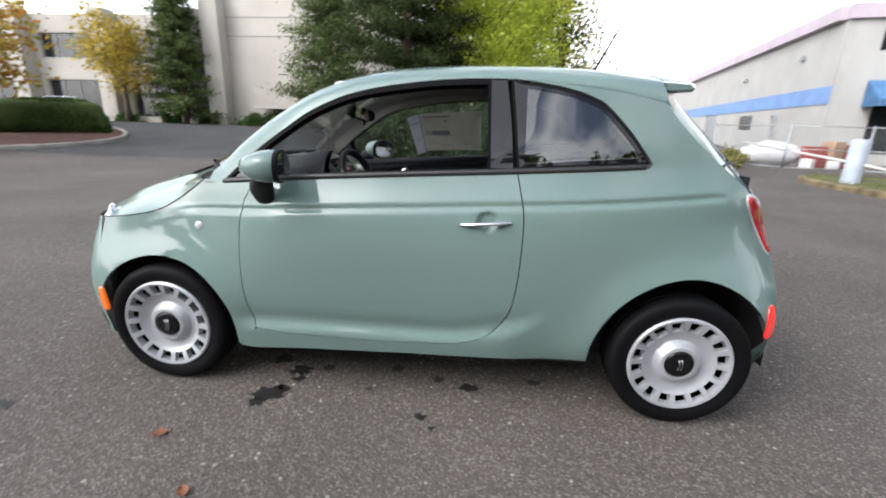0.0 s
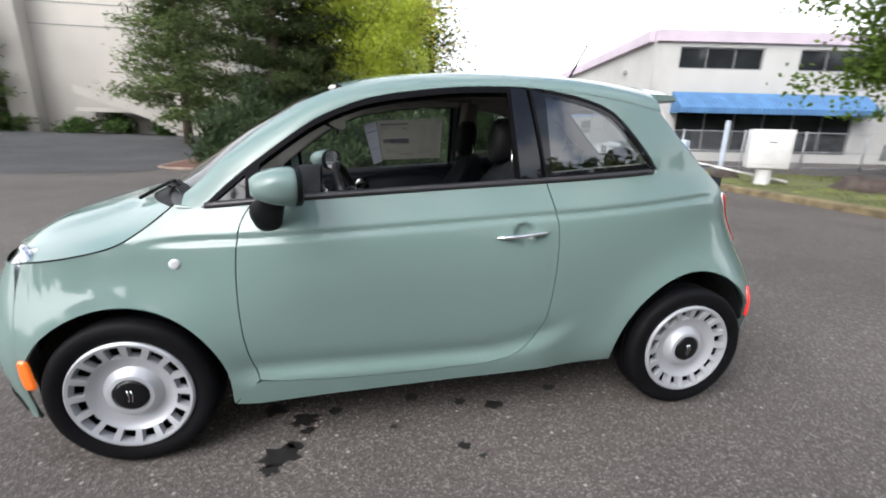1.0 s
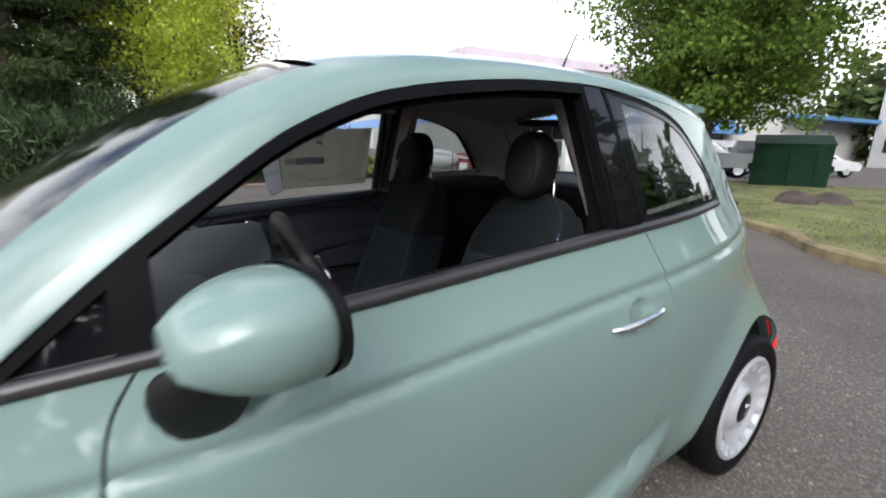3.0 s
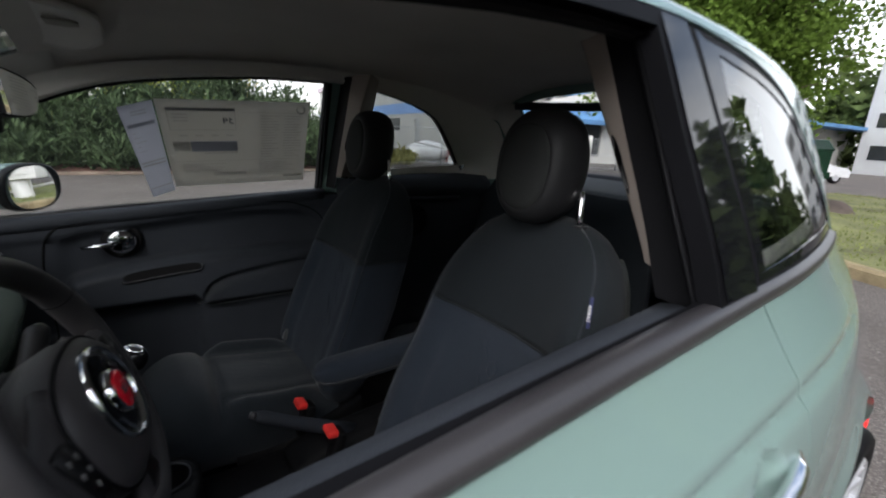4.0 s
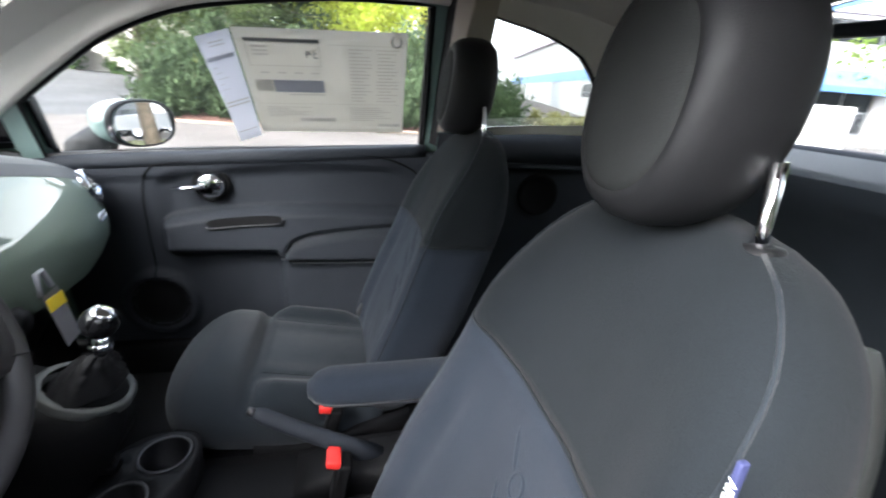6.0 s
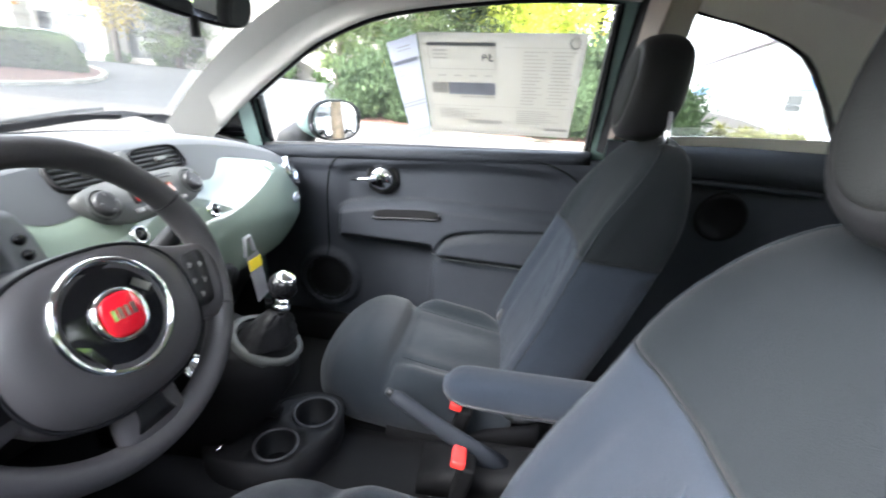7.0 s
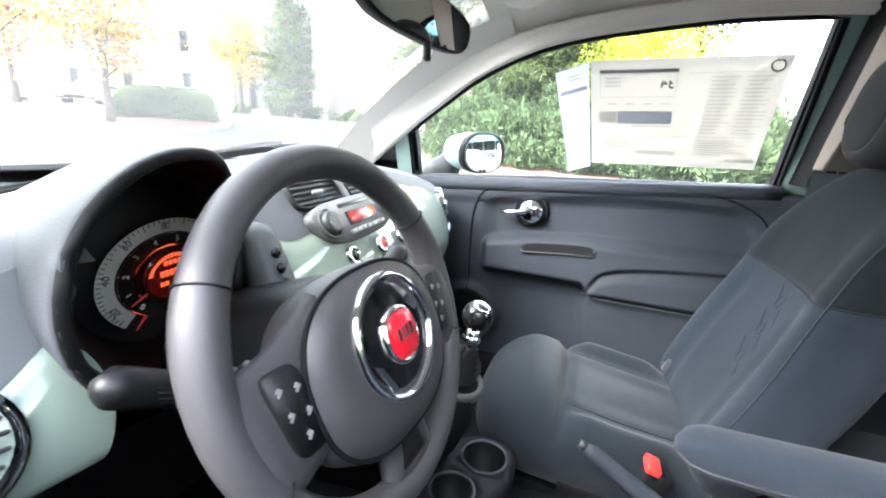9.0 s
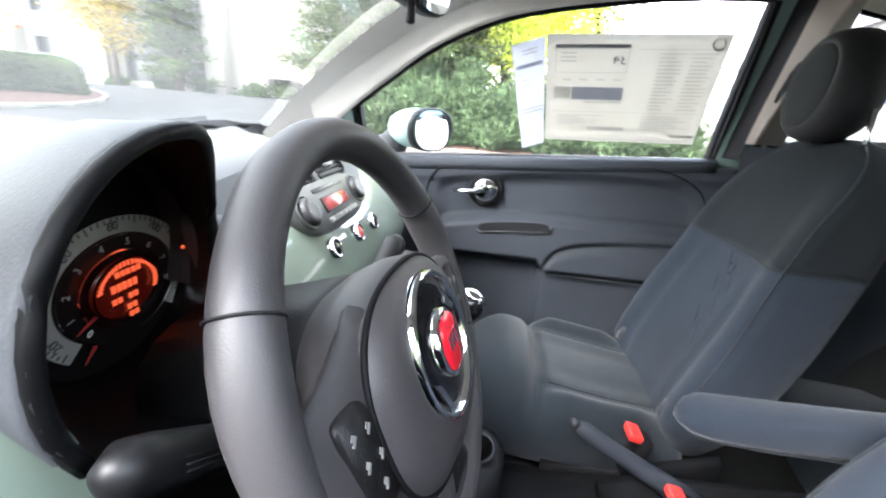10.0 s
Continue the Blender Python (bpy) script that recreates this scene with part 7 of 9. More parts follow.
bm = BM()
loft(bm, [[RF @ Vector((a * k * (1 + 4.5 * b), b * k, dz)) for a, b in superell(0.120, 0.037, 3.4, 48)] for dz, k in ((-0.03, 1.0), (0.005, 1.0), (0.009, 0.965))])
radio = part("radio", bm, RADIO_SHELL, dash, "silver-grey radio with a red display")
on_radio(0.004, 0.0005, (0.092, 0.024, 0.004), 0.0095, DIAL_BLACK, "display_frame", radio)
on_radio(0.004, 0.0005, (0.084, 0.018, 0.004), 0.0105, SCREEN_RED, "display", radio)
on_radio(0.004, 0.0245, (0.112, 0.007, 0.004), 0.0085, DIAL_BLACK, "disc_slot", radio)
for k in range(7):
    on_radio(-0.044 + 0.0165 * k, -0.0225, (0.0140, 0.0075, 0.006), 0.010, RADIO_GREY, "button", radio)
for y in (-0.092, 0.098):
    K = RF @ Matrix.Translation((y, 0.002, 0.006))
    bm = BM()
    lathe(bm, [(0.025, 0.0), (0.0255, 0.004), (0.022, 0.006), (0.0215, 0.003)], 28, K)
    kb = part("knob_surround", bm, LEVER_GREY, radio)
    bm = BM()
    lathe(bm, [(0.0195, 0.0), (0.019, 0.011), (0.016, 0.0135), (0.009, 0.0125), (0, 0.0125)], 28, K)
    part("knob", bm, RING_GREY, kb)
    for a in range(4):
        bm = BM()
        rbox(bm, (0, 0, 0), (0.004, 0.0016, 0.0008), 0)
        bmesh.ops.transform(bm, matrix=K @ pose(0, 0, 0, 0, 0, 90 * a) @ Matrix.Translation((0.0125, 0, 0.0136)), verts=bm.verts)
        part("knob_mark", bm, RADIO_GREY, kb, smooth=False)
# three round switches under the radio
for y, z, m in ((-0.072, 0.902, GLOSS_BLACK), (0.024, 0.899, RED_PLASTIC), (0.109, 0.896, GLOSS_BLACK)):
    bm = BM()
    M = dash_frame(y, z) @ Matrix.Translation((0, 0, 0.013))
    lathe(bm, [(0.015, -0.006), (0.0155, 0.004), (0.012, 0.006), (0.011, 0.001)], 22, M)
    sw_ = part("round_switch", bm, CHROME, dash)
    bm = BM()
    lathe(bm, [(0.011, 0.0), (0.010, 0.005), (0, 0.0065)], 18, M)
    part("cap", bm, m, sw_)
# passenger badge and number script as plain chrome strokes
MB = dash_frame(0.50, 0.83) @ Matrix.Translation((0, 0, 0.012))
for o in (-0.022, 0.0, 0.022):
    bm = BM()
    lathe(bm, [(0.0075, 0), (0.011, 0.001), (0.0105, 0.004), (0.007, 0.004), (0.0065, 0)], 14, MB @ Matrix.Translation((o, 0, 0)))
    part("fascia_badge", bm, CHROME, dash)
# heater control below the fascia
bm = BM()
loft(bm, [[(-0.525 + dx, 0.05 + a * k, 0.742 + b * k) for a, b in superell(0.135, 0.052, 3, 30)] for dx, k in ((-0.12, 0.9), (0.0, 1.0), (0.018, 0.94))])
heat = part("heater_panel", bm, LEVER_GREY, dash)
for y in (-0.06, 0.03, 0.12):
    bm = BM()
    lathe(bm, [(0.030, 0), (0.031, 0.010), (0.024, 0.014), (0.022, 0.026), (0, 0.027)], 22, Matrix.Translation((-0.508, y + 0.02, 0.742)) @ pose(0, 0, 0, 0, 90, 0))
    part("heater_knob", bm, BLACK_PLASTIC, heat)

# ---- instrument binnacle ----
bc = Vector((-0.49, -0.330, 0.966))


def swept(a):
    """The mouth of the hood falls back towards the middle of the car."""
    return 0.065 * max(0.0, math.cos(radians(a))) ** 1.4


HOOD_BLACK = mat("black_hood_lining", (0.005, 0.005, 0.0055), 0.5, spec=0.15, var=0.15)
bm = BM()
secs = []
for x, r, dz, dy in ((-0.478, 0.109, 0.004, -0.042), (-0.471, 0.113, 0.004, -0.042), (-0.480, 0.117, 0.003, -0.040), (-0.56, 0.116, -0.002, -0.014), (-0.65, 0.104, -0.010, 0.010), (-0.76, 0.080, -0.022, 0.022)):
    secs.append([(x - swept(a) * ramp(-0.60, -0.48, x), bc.y + dy + r * 1.02 * math.cos(radians(a)), bc.z + dz + r * math.sin(radians(a)) * (1.0 if a < 180 else 0.9)) for a in range(-28, 209, 8)])
loft(bm, secs, close=False)
HOOD_SKIN = mat("dark_hood_skin", (0.058, 0.061, 0.067), 0.55, spec=0.4, var=0.1, bump=0.3, bscale=500)
binn = part("instrument_hood", bm, HOOD_SKIN, dash, "round dark instrument hood")
bm = BM()
secs = []
for x, r, dy in ((-0.477, 0.109, -0.042), (-0.53, 0.106, -0.018), (-0.628, 0.100, 0.034)):
    secs.append([(x - swept(a) * ramp(-0.60, -0.48, x), bc.y + dy + r * math.cos(radians(a)), bc.z + 0.006 - 0.024 * (-0.477 - x) / 0.137 + r * math.sin(radians(a))) for a in range(0, 361, 10)])
loft(bm, secs, close=False)
part("hood_lining", bm, HOOD_BLACK, binn)
bm = BM()
tube(bm, [(-0.474 - swept(a), bc.y - 0.042 + 0.111 * math.cos(radians(a)), bc.z + 0.005 + 0.110 * math.sin(radians(a))) for a in range(-30, 211, 8)], 0.0055, 8)
part("hood_lip", bm, HOOD_BLACK, binn, "black rolled lip of the hood")
bm = BM()
bm.faces.new([bm.verts.new((-0.626, -0.297 + 0.100 * math.cos(2 * math.pi * k / 40), 0.943 + 0.098 * math.sin(2 * math.pi * k / 40))) for k in range(40)])
part("dial_backing", bm, DIAL_BLACK, binn, smooth=False)
dc = Vector((-0.618, -0.287, 0.924))
KZ = 0.76


def dial_ring(name, r0, r1, x, a0, a1, material, parent, n=60):
    bm = BM()
    secs = []
    for k in range(n + 1):
        a = radians(a0 + (a1 - a0) * k / n)
        c, s = math.cos(a), math.sin(a)
        secs.append([(x, dc.y - r0 * c, dc.z + KZ * r0 * s), (x + 0.001, dc.y - r1 * c, dc.z + KZ * r1 * s)])
    loft(bm, secs, close=False)
    return part(name, bm, material, parent, smooth=False)


face = dial_ring("speed_scale", 0.066, 0.087, dc.x, -45, 225, DIAL_WHITE, binn)
dial_ring("rev_scale", 0.042, 0.065, dc.x - 0.002, -60, 240, DIAL_BLACK, binn)
dial_ring("chrome_ring", 0.0445, 0.0475, dc.x + 0.003, 0, 360, CHROME, binn)
dial_ring("chrome_ring", 0.0640, 0.0655, dc.x + 0.002, 0, 360, CHROME, binn)
dial_ring("chrome_ring", 0.0370, 0.0405, dc.x + 0.010, 0, 360, CHROME, binn)
bm = BM()
lathe(bm, [(0.037, 0), (0.030, 0.003), (0, 0.004)], 30, Matrix.Translation(dc + Vector((0.004, 0, 0))) @ Matrix.Diagonal((1, 1, KZ, 1)) @ pose(0, 0, 0, 0, 90, 0))
disp = part("dial_display", bm, GLOW_DIM, binn, "glowing red centre display")
bm = BM()
for k in range(24):
    a = radians(200 - 9 * k * 0.9)
    rbox(bm, dc + Vector((0.009, -0.0315 * math.cos(a), KZ * 0.0315 * math.sin(a))), (0.001, 0.0022, 0.005), 0, 1, pose(0, 0, 0, math.degrees(-(a - math.pi / 2)) * -1, 0, 0))
for w, z, o in ((0.030, 0.016, 0.004), (0.034, 0.004, 0.0), (0.016, -0.008, 0.008), (0.012, -0.008, -0.012), (0.014, -0.018, 0.004), (0.008, -0.026, 0.002)):
    for j in range(max(2, int(w / 0.006))):
        rbox(bm, dc + Vector((0.009, o - w / 2 + 0.006 * j, z)), (0.001, 0.0042, 0.007 if abs(z - 0.004) < 1e-6 else 0.005), 0)
part("lit_figure", bm, GLOW_RED, disp, smooth=False)


def text_part(name, txt, size, mtx, material, parent, extrude=0.0004):
    cu = bpy.data.curves.new(name, "FONT")
    cu.body = txt
    cu.size = size
    cu.extrude = extrude
    cu.align_x, cu.align_y = "CENTER", "CENTER"
    tmp = new(name + "_curve", cu)
    me = bpy.data.meshes.new_from_object(tmp.evaluated_get(bpy.context.evaluated_depsgraph_get()))
    bpy.data.objects.remove(tmp)
    me.materials.clear()
    me.materials.append(material)
    ob = new(name, me)
    ob.parent = parent
    ob.matrix_basis = mtx
    return ob


for k, txt in enumerate(("20", "40", "60", "80", "100", "120", "140")):
    a = radians(205 - 38.3 * k)
    text_part("speed_figure", txt, 0.0115, Matrix.Translation(dc + Vector((0.0018, 0.0765 * math.cos(a), KZ * 0.0765 * math.sin(a)))) @ pose(0, 0, 0, 90, 0, 90) @ pose(0, 0, 0, 0, 0, math.degrees(a) - 90), INK, face)
for k in range(9):
    a = radians(225 - 30 * k)
    text_part("rev_figure", str(k), 0.0095, Matrix.Translation(dc + Vector((0.0008, 0.0545 * math.cos(a), KZ * 0.0545 * math.sin(a)))) @ pose(0, 0, 0, 90, 0, 90) @ pose(0, 0, 0, 0, 0, math.degrees(a) - 90), BADGE_WHITE, face)
bm = BM()
for k in range(57):
    a = radians(218 - 4.55 * k)
    L = 0.007 if k % 4 == 0 else 0.004
    r = 0.0855 - L / 2
    rbox(bm, dc + Vector((0.0016, r * math.cos(a), KZ * r * math.sin(a))), (0.0006, L, 0.0012), 0, 1, pose(0, 0, 0, math.degrees(a), 0, 0))
part("scale_mark", bm, INK, face, smooth=False)
for r0, r1, a in ((0.040, 0.062, 208), (0.066, 0.086, 232)):
    bm = BM()
    aa = radians(a)
    tube(bm, [dc + Vector((0.006, r * math.cos(aa), KZ * r * math.sin(aa))) for r in (r0, r1)], [0.0016, 0.0008], 6)
    part("needle", bm, RED_PLASTIC, face)
# lamp column beside the dials
bm = BM()
loft(bm, [[(-0.517 + dx - 0.3 * b, -0.222 + a * k - 0.006 * b / 0.07, 0.915 + b * k) for a, b in superell(0.021, 0.070, 3, 20)] for dx, k in ((-0.05, 1.0), (0.008, 1.0), (0.014, 0.85))])
col = part("button_column", bm, DASH, binn, "grey column of four black buttons")
for k in range(4):
    bm = BM()
    lathe(bm, [(0.007, 0), (0.0072, 0.005), (0, 0.007)], 14, Matrix.Translation((-0.4965 - 0.006 * k, -0.221 - 0.0016 * k, 0.890 + 0.020 * k)) @ pose(0, 0, 0, 0, 90, 0))
    part("lamp_button", bm, GLOSS_BLACK, col)
bm = BM()
rbox(bm, (-0.600, -0.222, 0.945), (0.003, 0.006, 0.003), 0)
part("warning_lamp", bm, GLOW_RED, binn, smooth=False)

# ---- steering wheel ----
sc_, tilt_, yaw_ = Vector((-0.350, -0.300, 0.921)), 23.0, -6.0
SW = Matrix.Translation(sc_) @ Euler((0, 0, radians(yaw_))).to_matrix().to_4x4() @ Euler((0, radians(90 - tilt_), 0)).to_matrix().to_4x4() @ pose(0, 0, 0, 0, 0, 90)
RR = 0.168
bm = BM()
secs = []
for k in range(64):
    a = 2 * math.pi * k / 64
    fat = 0.0165 + 0.0018 * (math.exp(-((a - 0.35) / 0.25) ** 2) + math.exp(-((a - 2.79) / 0.25) ** 2))
    secs.append([SW @ Vector(((RR + fat * math.cos(b)) * math.cos(a), (RR + fat * math.cos(b)) * math.sin(a), fat * 1.12 * math.sin(b))) for b in [2 * math.pi * j / 14 for j in range(14)]])
loft(bm, secs, loop=True)
swh = part("steering_wheel", bm, LEATHER, car, "dark grey leather steering wheel with a red badge")
# rim seams
for a in (150, 30, 205, 335):
    bm = BM()
    aa = radians(a)
    tube(bm, [SW @ Vector(((RR + 0.0183 * math.cos(b)) * math.cos(aa), (RR + 0.0183 * math.cos(b)) * math.sin(aa), 0.0201 * math.sin(b))) for b in [2 * math.pi * j / 16 for j in range(16)]], 0.0011, 5, loop=True)
    part("rim_seam", bm, BLACK_PLASTIC, swh)
# spokes: two to the sides, a split one below
def spoke(p0, p1, w0, w1, th, mtl, name):
    bm = BM()
    p0, p1 = Vector(p0), Vector(p1)
    d = (p1 - p0).normalized()
    s = Vector((-d.y, d.x, 0)).normalized()
    secs = []
    for k in range(7):
        q = k / 6
        c = p0.lerp(p1, q)
        w = w0 + (w1 - w0) * q + 0.010 * (2 * q - 1) ** 2
        secs.append([SW @ (c + s * a + Vector((0, 0, b))) for a, b in superell(w, th, 3, 14)])
    loft(bm, secs)
    return part(name, bm, mtl, swh)


spoke((0.05, -0.010, 0.006), (0.166, -0.036, 0.002), 0.056, 0.048, 0.015, LEATHER, "spoke")
spoke((-0.05, -0.010, 0.006), (-0.166, -0.036, 0.002), 0.056, 0.048, 0.015, LEATHER, "spoke")
spoke((0.0, -0.055, 0.004), (0.0, -0.164, 0.0), 0.042, 0.036, 0.012, LEATHER, "spoke")
spoke((0.0, -0.085, 0.015), (0.0, -0.146, 0.011), 0.020, 0.015, 0.003, BLACK_PLASTIC, "spoke_insert")
# boss
BW = SW @ Matrix.Translation((0.0, -0.016, 0.0))
bm = BM()
loft(bm, [[BW @ Vector((a * k, b * k - 0.014 * k, h)) for a, b in superell(0.112, 0.090, 2.5, 48)] for k, h in ((0.93, -0.035), (1.0, -0.008), (0.985, 0.010), (0.93, 0.022), (0.82, 0.031), (0.66, 0.035), (0.5, 0.035))])
boss = part("airbag_boss", bm, LEATHER, swh, "dark padded centre boss")
bm = BM()
tube(bm, [BW @ Vector((a * 0.955, b * 0.955 - 0.0134, 0.0195)) for a, b in superell(0.112, 0.090, 2.5, 60)], 0.0024, 6, loop=True)
part("boss_gap", bm, RUBBER, boss)
bm = BM()
lathe(bm, [(0.062, 0.030), (0.063, 0.037), (0.060, 0.041), (0.056, 0.039), (0.055, 0.034)], 40, BW)
part("chrome_ring", bm, CHROME, boss)
bm = BM()
lathe(bm, [(0.056, 0.034), (0.04, 0.037), (0.0, 0.038)], 40, BW)
part("black_disc", bm, GLOSS_BLACK, boss)
bm = BM()
lathe(bm, [(0.029, 0.036), (0.0285, 0.043), (0.025, 0.045), (0.0235, 0.0435)], 32, BW)
part("badge_ring", bm, CHROME, boss)
bm = BM()
loft(bm, [[BW @ Vector((a * k, b * k, h)) for a, b in superell(0.0215, 0.0225, 3.2, 28)] for h, k in ((0.040, 1.0), (0.0455, 1.0), (0.047, 0.9))])
badge = part("badge", bm, RED_BADGE, boss, "red enamel badge")
for x in (-0.0105, -0.0035, 0.0035, 0.0105):
    bm = BM()
    rbox(bm, (0, 0, 0), (0.0045, 0.012, 0.0008), 0)
    bmesh.ops.transform(bm, matrix=BW @ Matrix.Translation((x, 0.002, 0.0472)), verts=bm.verts)
    part("badge_bar", bm, CHROME, badge, smooth=False)
# two thin chrome quads on the disc, lower left and upper right
bm = BM()
loft(bm, [[BW @ Vector((x, y, 0.0385 + h)) for x, y in ((-0.050, -0.010), (-0.040, -0.016), (-0.028, -0.042), (-0.034, -0.045))] for h in (0, 0.002)])
part("chrome_patch", bm, CHROME, boss, smooth=False)
bm = BM()
loft(bm, [[BW @ Vector((x, y, 0.0385 + h)) for x, y in ((0.030, 0.030), (0.045, 0.016), (0.038, 0.010), (0.024, 0.024))] for h in (0, 0.002)])
part("chrome_patch", bm, CHROME, boss, smooth=False)
# buttons on the spokes
for s in (-1, 1):
    bm = BM()
    loft(bm, [[SW @ Vector((s * (0.122 + a + 0.16 * (b + 0.0)), -0.022 + b, h)) for a, b in superell(0.0175, 0.036, 4.5, 24)] for h in (0.012, 0.0205)])
    pad = part("button_pad", bm, BLACK_PLASTIC, swh)
    for kx, ky in ((-0.007, 0.019), (0.009, 0.015), (-0.007, -0.002), (0.009, -0.006), (0.0, -0.022)):
        bm = BM()
        rbox(bm, (0, 0, 0), (0.0065, 0.0022, 0.0006), 0)
        rbox(bm, (0.001, 0.003, 0), (0.004, 0.0018, 0.0006), 0)
        bmesh.ops.transform(bm, matrix=SW @ Matrix.Translation((s * (0.122 + 0.16 * ky) + kx, -0.022 + ky, 0.0209)) @ pose(0, 0, 0, 0, 0, 40), verts=bm.verts)
        part("button_mark", bm, RADIO_GREY, pad, smooth=False)
# column shroud and stalks
bm = BM()
loft(bm, [[SW @ Vector((a, b - 0.01 * q, -0.02 - 0.17 * q)) for a, b in superell(0.062 + 0.03 * q, 0.055 + 0.02 * q, 2.6, 24)] for q in (0, 0.2, 0.6, 1.0)])
part("column_shroud", bm, BLACK_PLASTIC, car)
for s, z in ((-1, 0.024), (1, 0.030)):
    bm = BM()
    a = Vector((s * 0.05, z - 0.03, -0.075))
    b = Vector((s * 0.115, z - 0.027, -0.075))
    c = Vector((s * 0.188, 0.039, -0.059))
    tube(bm, [SW @ a, SW @ a.lerp(b, 0.6), SW @ b, SW @ b.lerp(c, 0.5), SW @ b.lerp(c, 0.85), SW @ c, SW @ (c + Vector((s * 0.009, 0, 0.002))), SW @ (c + Vector((s * 0.013, 0, 0.003)))], [0.009, 0.0105, 0.0125, 0.0140, 0.0150, 0.0148, 0.0115, 0.004], 20)
    st = part("control_stalk", bm, STALK_BLACK, car, "black control stalk with a finely ribbed grip")
    # fine ribs that run along the grip
    for k in range(20):
        q = 2 * math.pi * k / 20
        bm = BM()
        pts = []
        for f in (0.12, 0.4, 0.75):
            p = b.lerp(c, f)
            r = 0.0125 + 0.0024 * f
            pts.append(SW @ (p + Vector((0, r * math.cos(q), r * math.sin(q)))))
        tube(bm, pts, 0.0009, 4)
        part("grip_rib", bm, STALK_BLACK, st)
    for k in range(3):
        bm = BM()
        rbox(bm, SW @ (a.lerp(b, 0.55 + 0.22 * k) + Vector((0, 0.011, 0.007))), (0.004, 0.005, 0.003), 0)
        part("stalk_mark", bm, RADIO_GREY, st, smooth=False)

# ---- console, gear lever, handbrake ----
bm = BM()
loft(bm, [[(x, 0.02 + a * w, z0 + (z1 - z0) * b) for a, b in ((-1, 0), (-1, 0.7), (-0.92, 0.94), (-0.75, 1), (0.75, 1), (0.92, 0.94), (1, 0.7), (1, 0))] for x, w, z0, z1 in ((-0.62, 0.13, 0.42, 0.80), (-0.53, 0.115, 0.42, 0.725), (-0.46, 0.090, 0.43, 0.690), (-0.36, 0.064, 0.50, 0.676), (-0.31, 0.050, 0.56, 0.668), (-0.292, 0.032, 0.60, 0.660))])
cons = part("centre_console", bm, CONSOLE_BLACK, car, "charcoal centre console with the gear lever")
bm = BM()
lathe(bm, [(0.062, -0.01), (0.064, 0.006), (0.059, 0.011), (0.053, 0.008)], 32, Matrix.Translation((-0.346, 0.026, 0.676)) @ pose(0, 0, 0, 0, 22, 0) @ Matrix.Diagonal((1.12, 1.0, 1.0, 1.0)))
part("boot_ring", bm, LEVER_GREY, cons)
bm = BM()
prof = [(0.054, 0.006), (0.056, 0.020), (0.047, 0.034), (0.050, 0.043), (0.039, 0.058), (0.041, 0.066), (0.030, 0.086), (0.031, 0.093), (0.021, 0.115), (0.016, 0.135)]
lathe(bm, [(r, h * 0.52) for r, h in prof], 28, Matrix.Translation((-0.348, 0.026, 0.678)))
for v in bm.verts:
    h = v.co.z - 0.678
    v.co.x += 0.45 * h + 0.006 * math.sin(7 * math.atan2(v.co.y - 0.022, v.co.x + 0.345) + 30 * h) * ramp(0.01, 0.05, h)
    v.co.y += 0.005 * math.sin(5 * math.atan2(v.co.y - 0.022, v.co.x + 0.345) - 40 * h)
part("gear_boot", bm, VINYL, cons, "black creased vinyl gear boot")
bm = BM()
tube(bm, [(-0.315, 0.022, 0.725), (-0.303, 0.019, 0.785)], 0.012, 12)
lathe(bm, [(0.0, 0.0), (0.016, 0.002), (0.018, 0.010), (0.013, 0.016)], 18, Matrix.Translation((-0.308, 0.02, 0.752)))
part("gear_stick", bm, CHROME, cons)
bm = BM()
bmesh.ops.create_uvsphere(bm, u_segments=24, v_segments=16, radius=0.027)
bmesh.ops.translate(bm, verts=bm.verts, vec=(-0.300, 0.017, 0.806))
knob = part("gear_knob", bm, GLOSS_BLACK, cons, "gloss black ball gear knob with chrome cap")
bm = BM()
lathe(bm, [(0.0185, 0.0200), (0.0175, 0.0225), (0.010, 0.0262), (0, 0.0275)], 18, Matrix.Translation((-0.300, 0.017, 0.806)) @ pose(0, 0, 0, 0, 25, 0))
part("knob_cap", bm, CHROME, knob)
bm = BM()
lathe(bm, [(0.024, 0.0), (0.025, 0.006), (0.019, 0.010), (0.017, 0.004), (0.012, 0.012), (0, 0.013)], 22, Matrix.Translation((-0.425, -0.075, 0.668)) @ pose(0, 0, 0, 0, 50, 0))
part("starter_ring", bm, CHROME, cons)
bm = BM()
lathe(bm, [(0.020, 0.0), (0.021, 0.006), (0.015, 0.010), (0.013, 0.004), (0, 0.008)], 22, Matrix.Translation((-0.435, 0.065, 0.668)) @ pose(0, 0, 0, 0, 50, 0))
part("lighter_ring", bm, CHROME, cons)
# paper tag hung behind the gear knob
tag = thing("hang_tag", "white and yellow paper tag hung by the gear lever", "tag", (-0.44, 0.13, 0.685))
bm = BM()
loft(bm, [[(0.0 + 0.02 * q, 0.0, 0.11 - 0.10 * q), (0.0 + 0.02 * q, 0.045, 0.115 - 0.10 * q)] for q in (0, 0.3, 0.6, 1.0)], close=False)
bmesh.ops.solidify(bm, geom=bm.faces[:], thickness=0.0008)
part("paper", bm, PAPER_WHITE, tag)
bm = BM()
rbox(bm, (0.006, 0.023, 0.092), (0.002, 0.046, 0.024), 0, 1, pose(0, 0, 0, 0, -8, 0))
part("yellow_band", bm, YELLOW_TAG, tag, smooth=False)
bm = BM()
tube(bm, [(-0.005, 0.005, 0.11), (-0.008, 0.012, 0.15), (-0.01, 0.03, 0.15), (-0.006, 0.04, 0.115)], 0.005, 6)
part("loop", bm, PAPER_WHITE, tag)

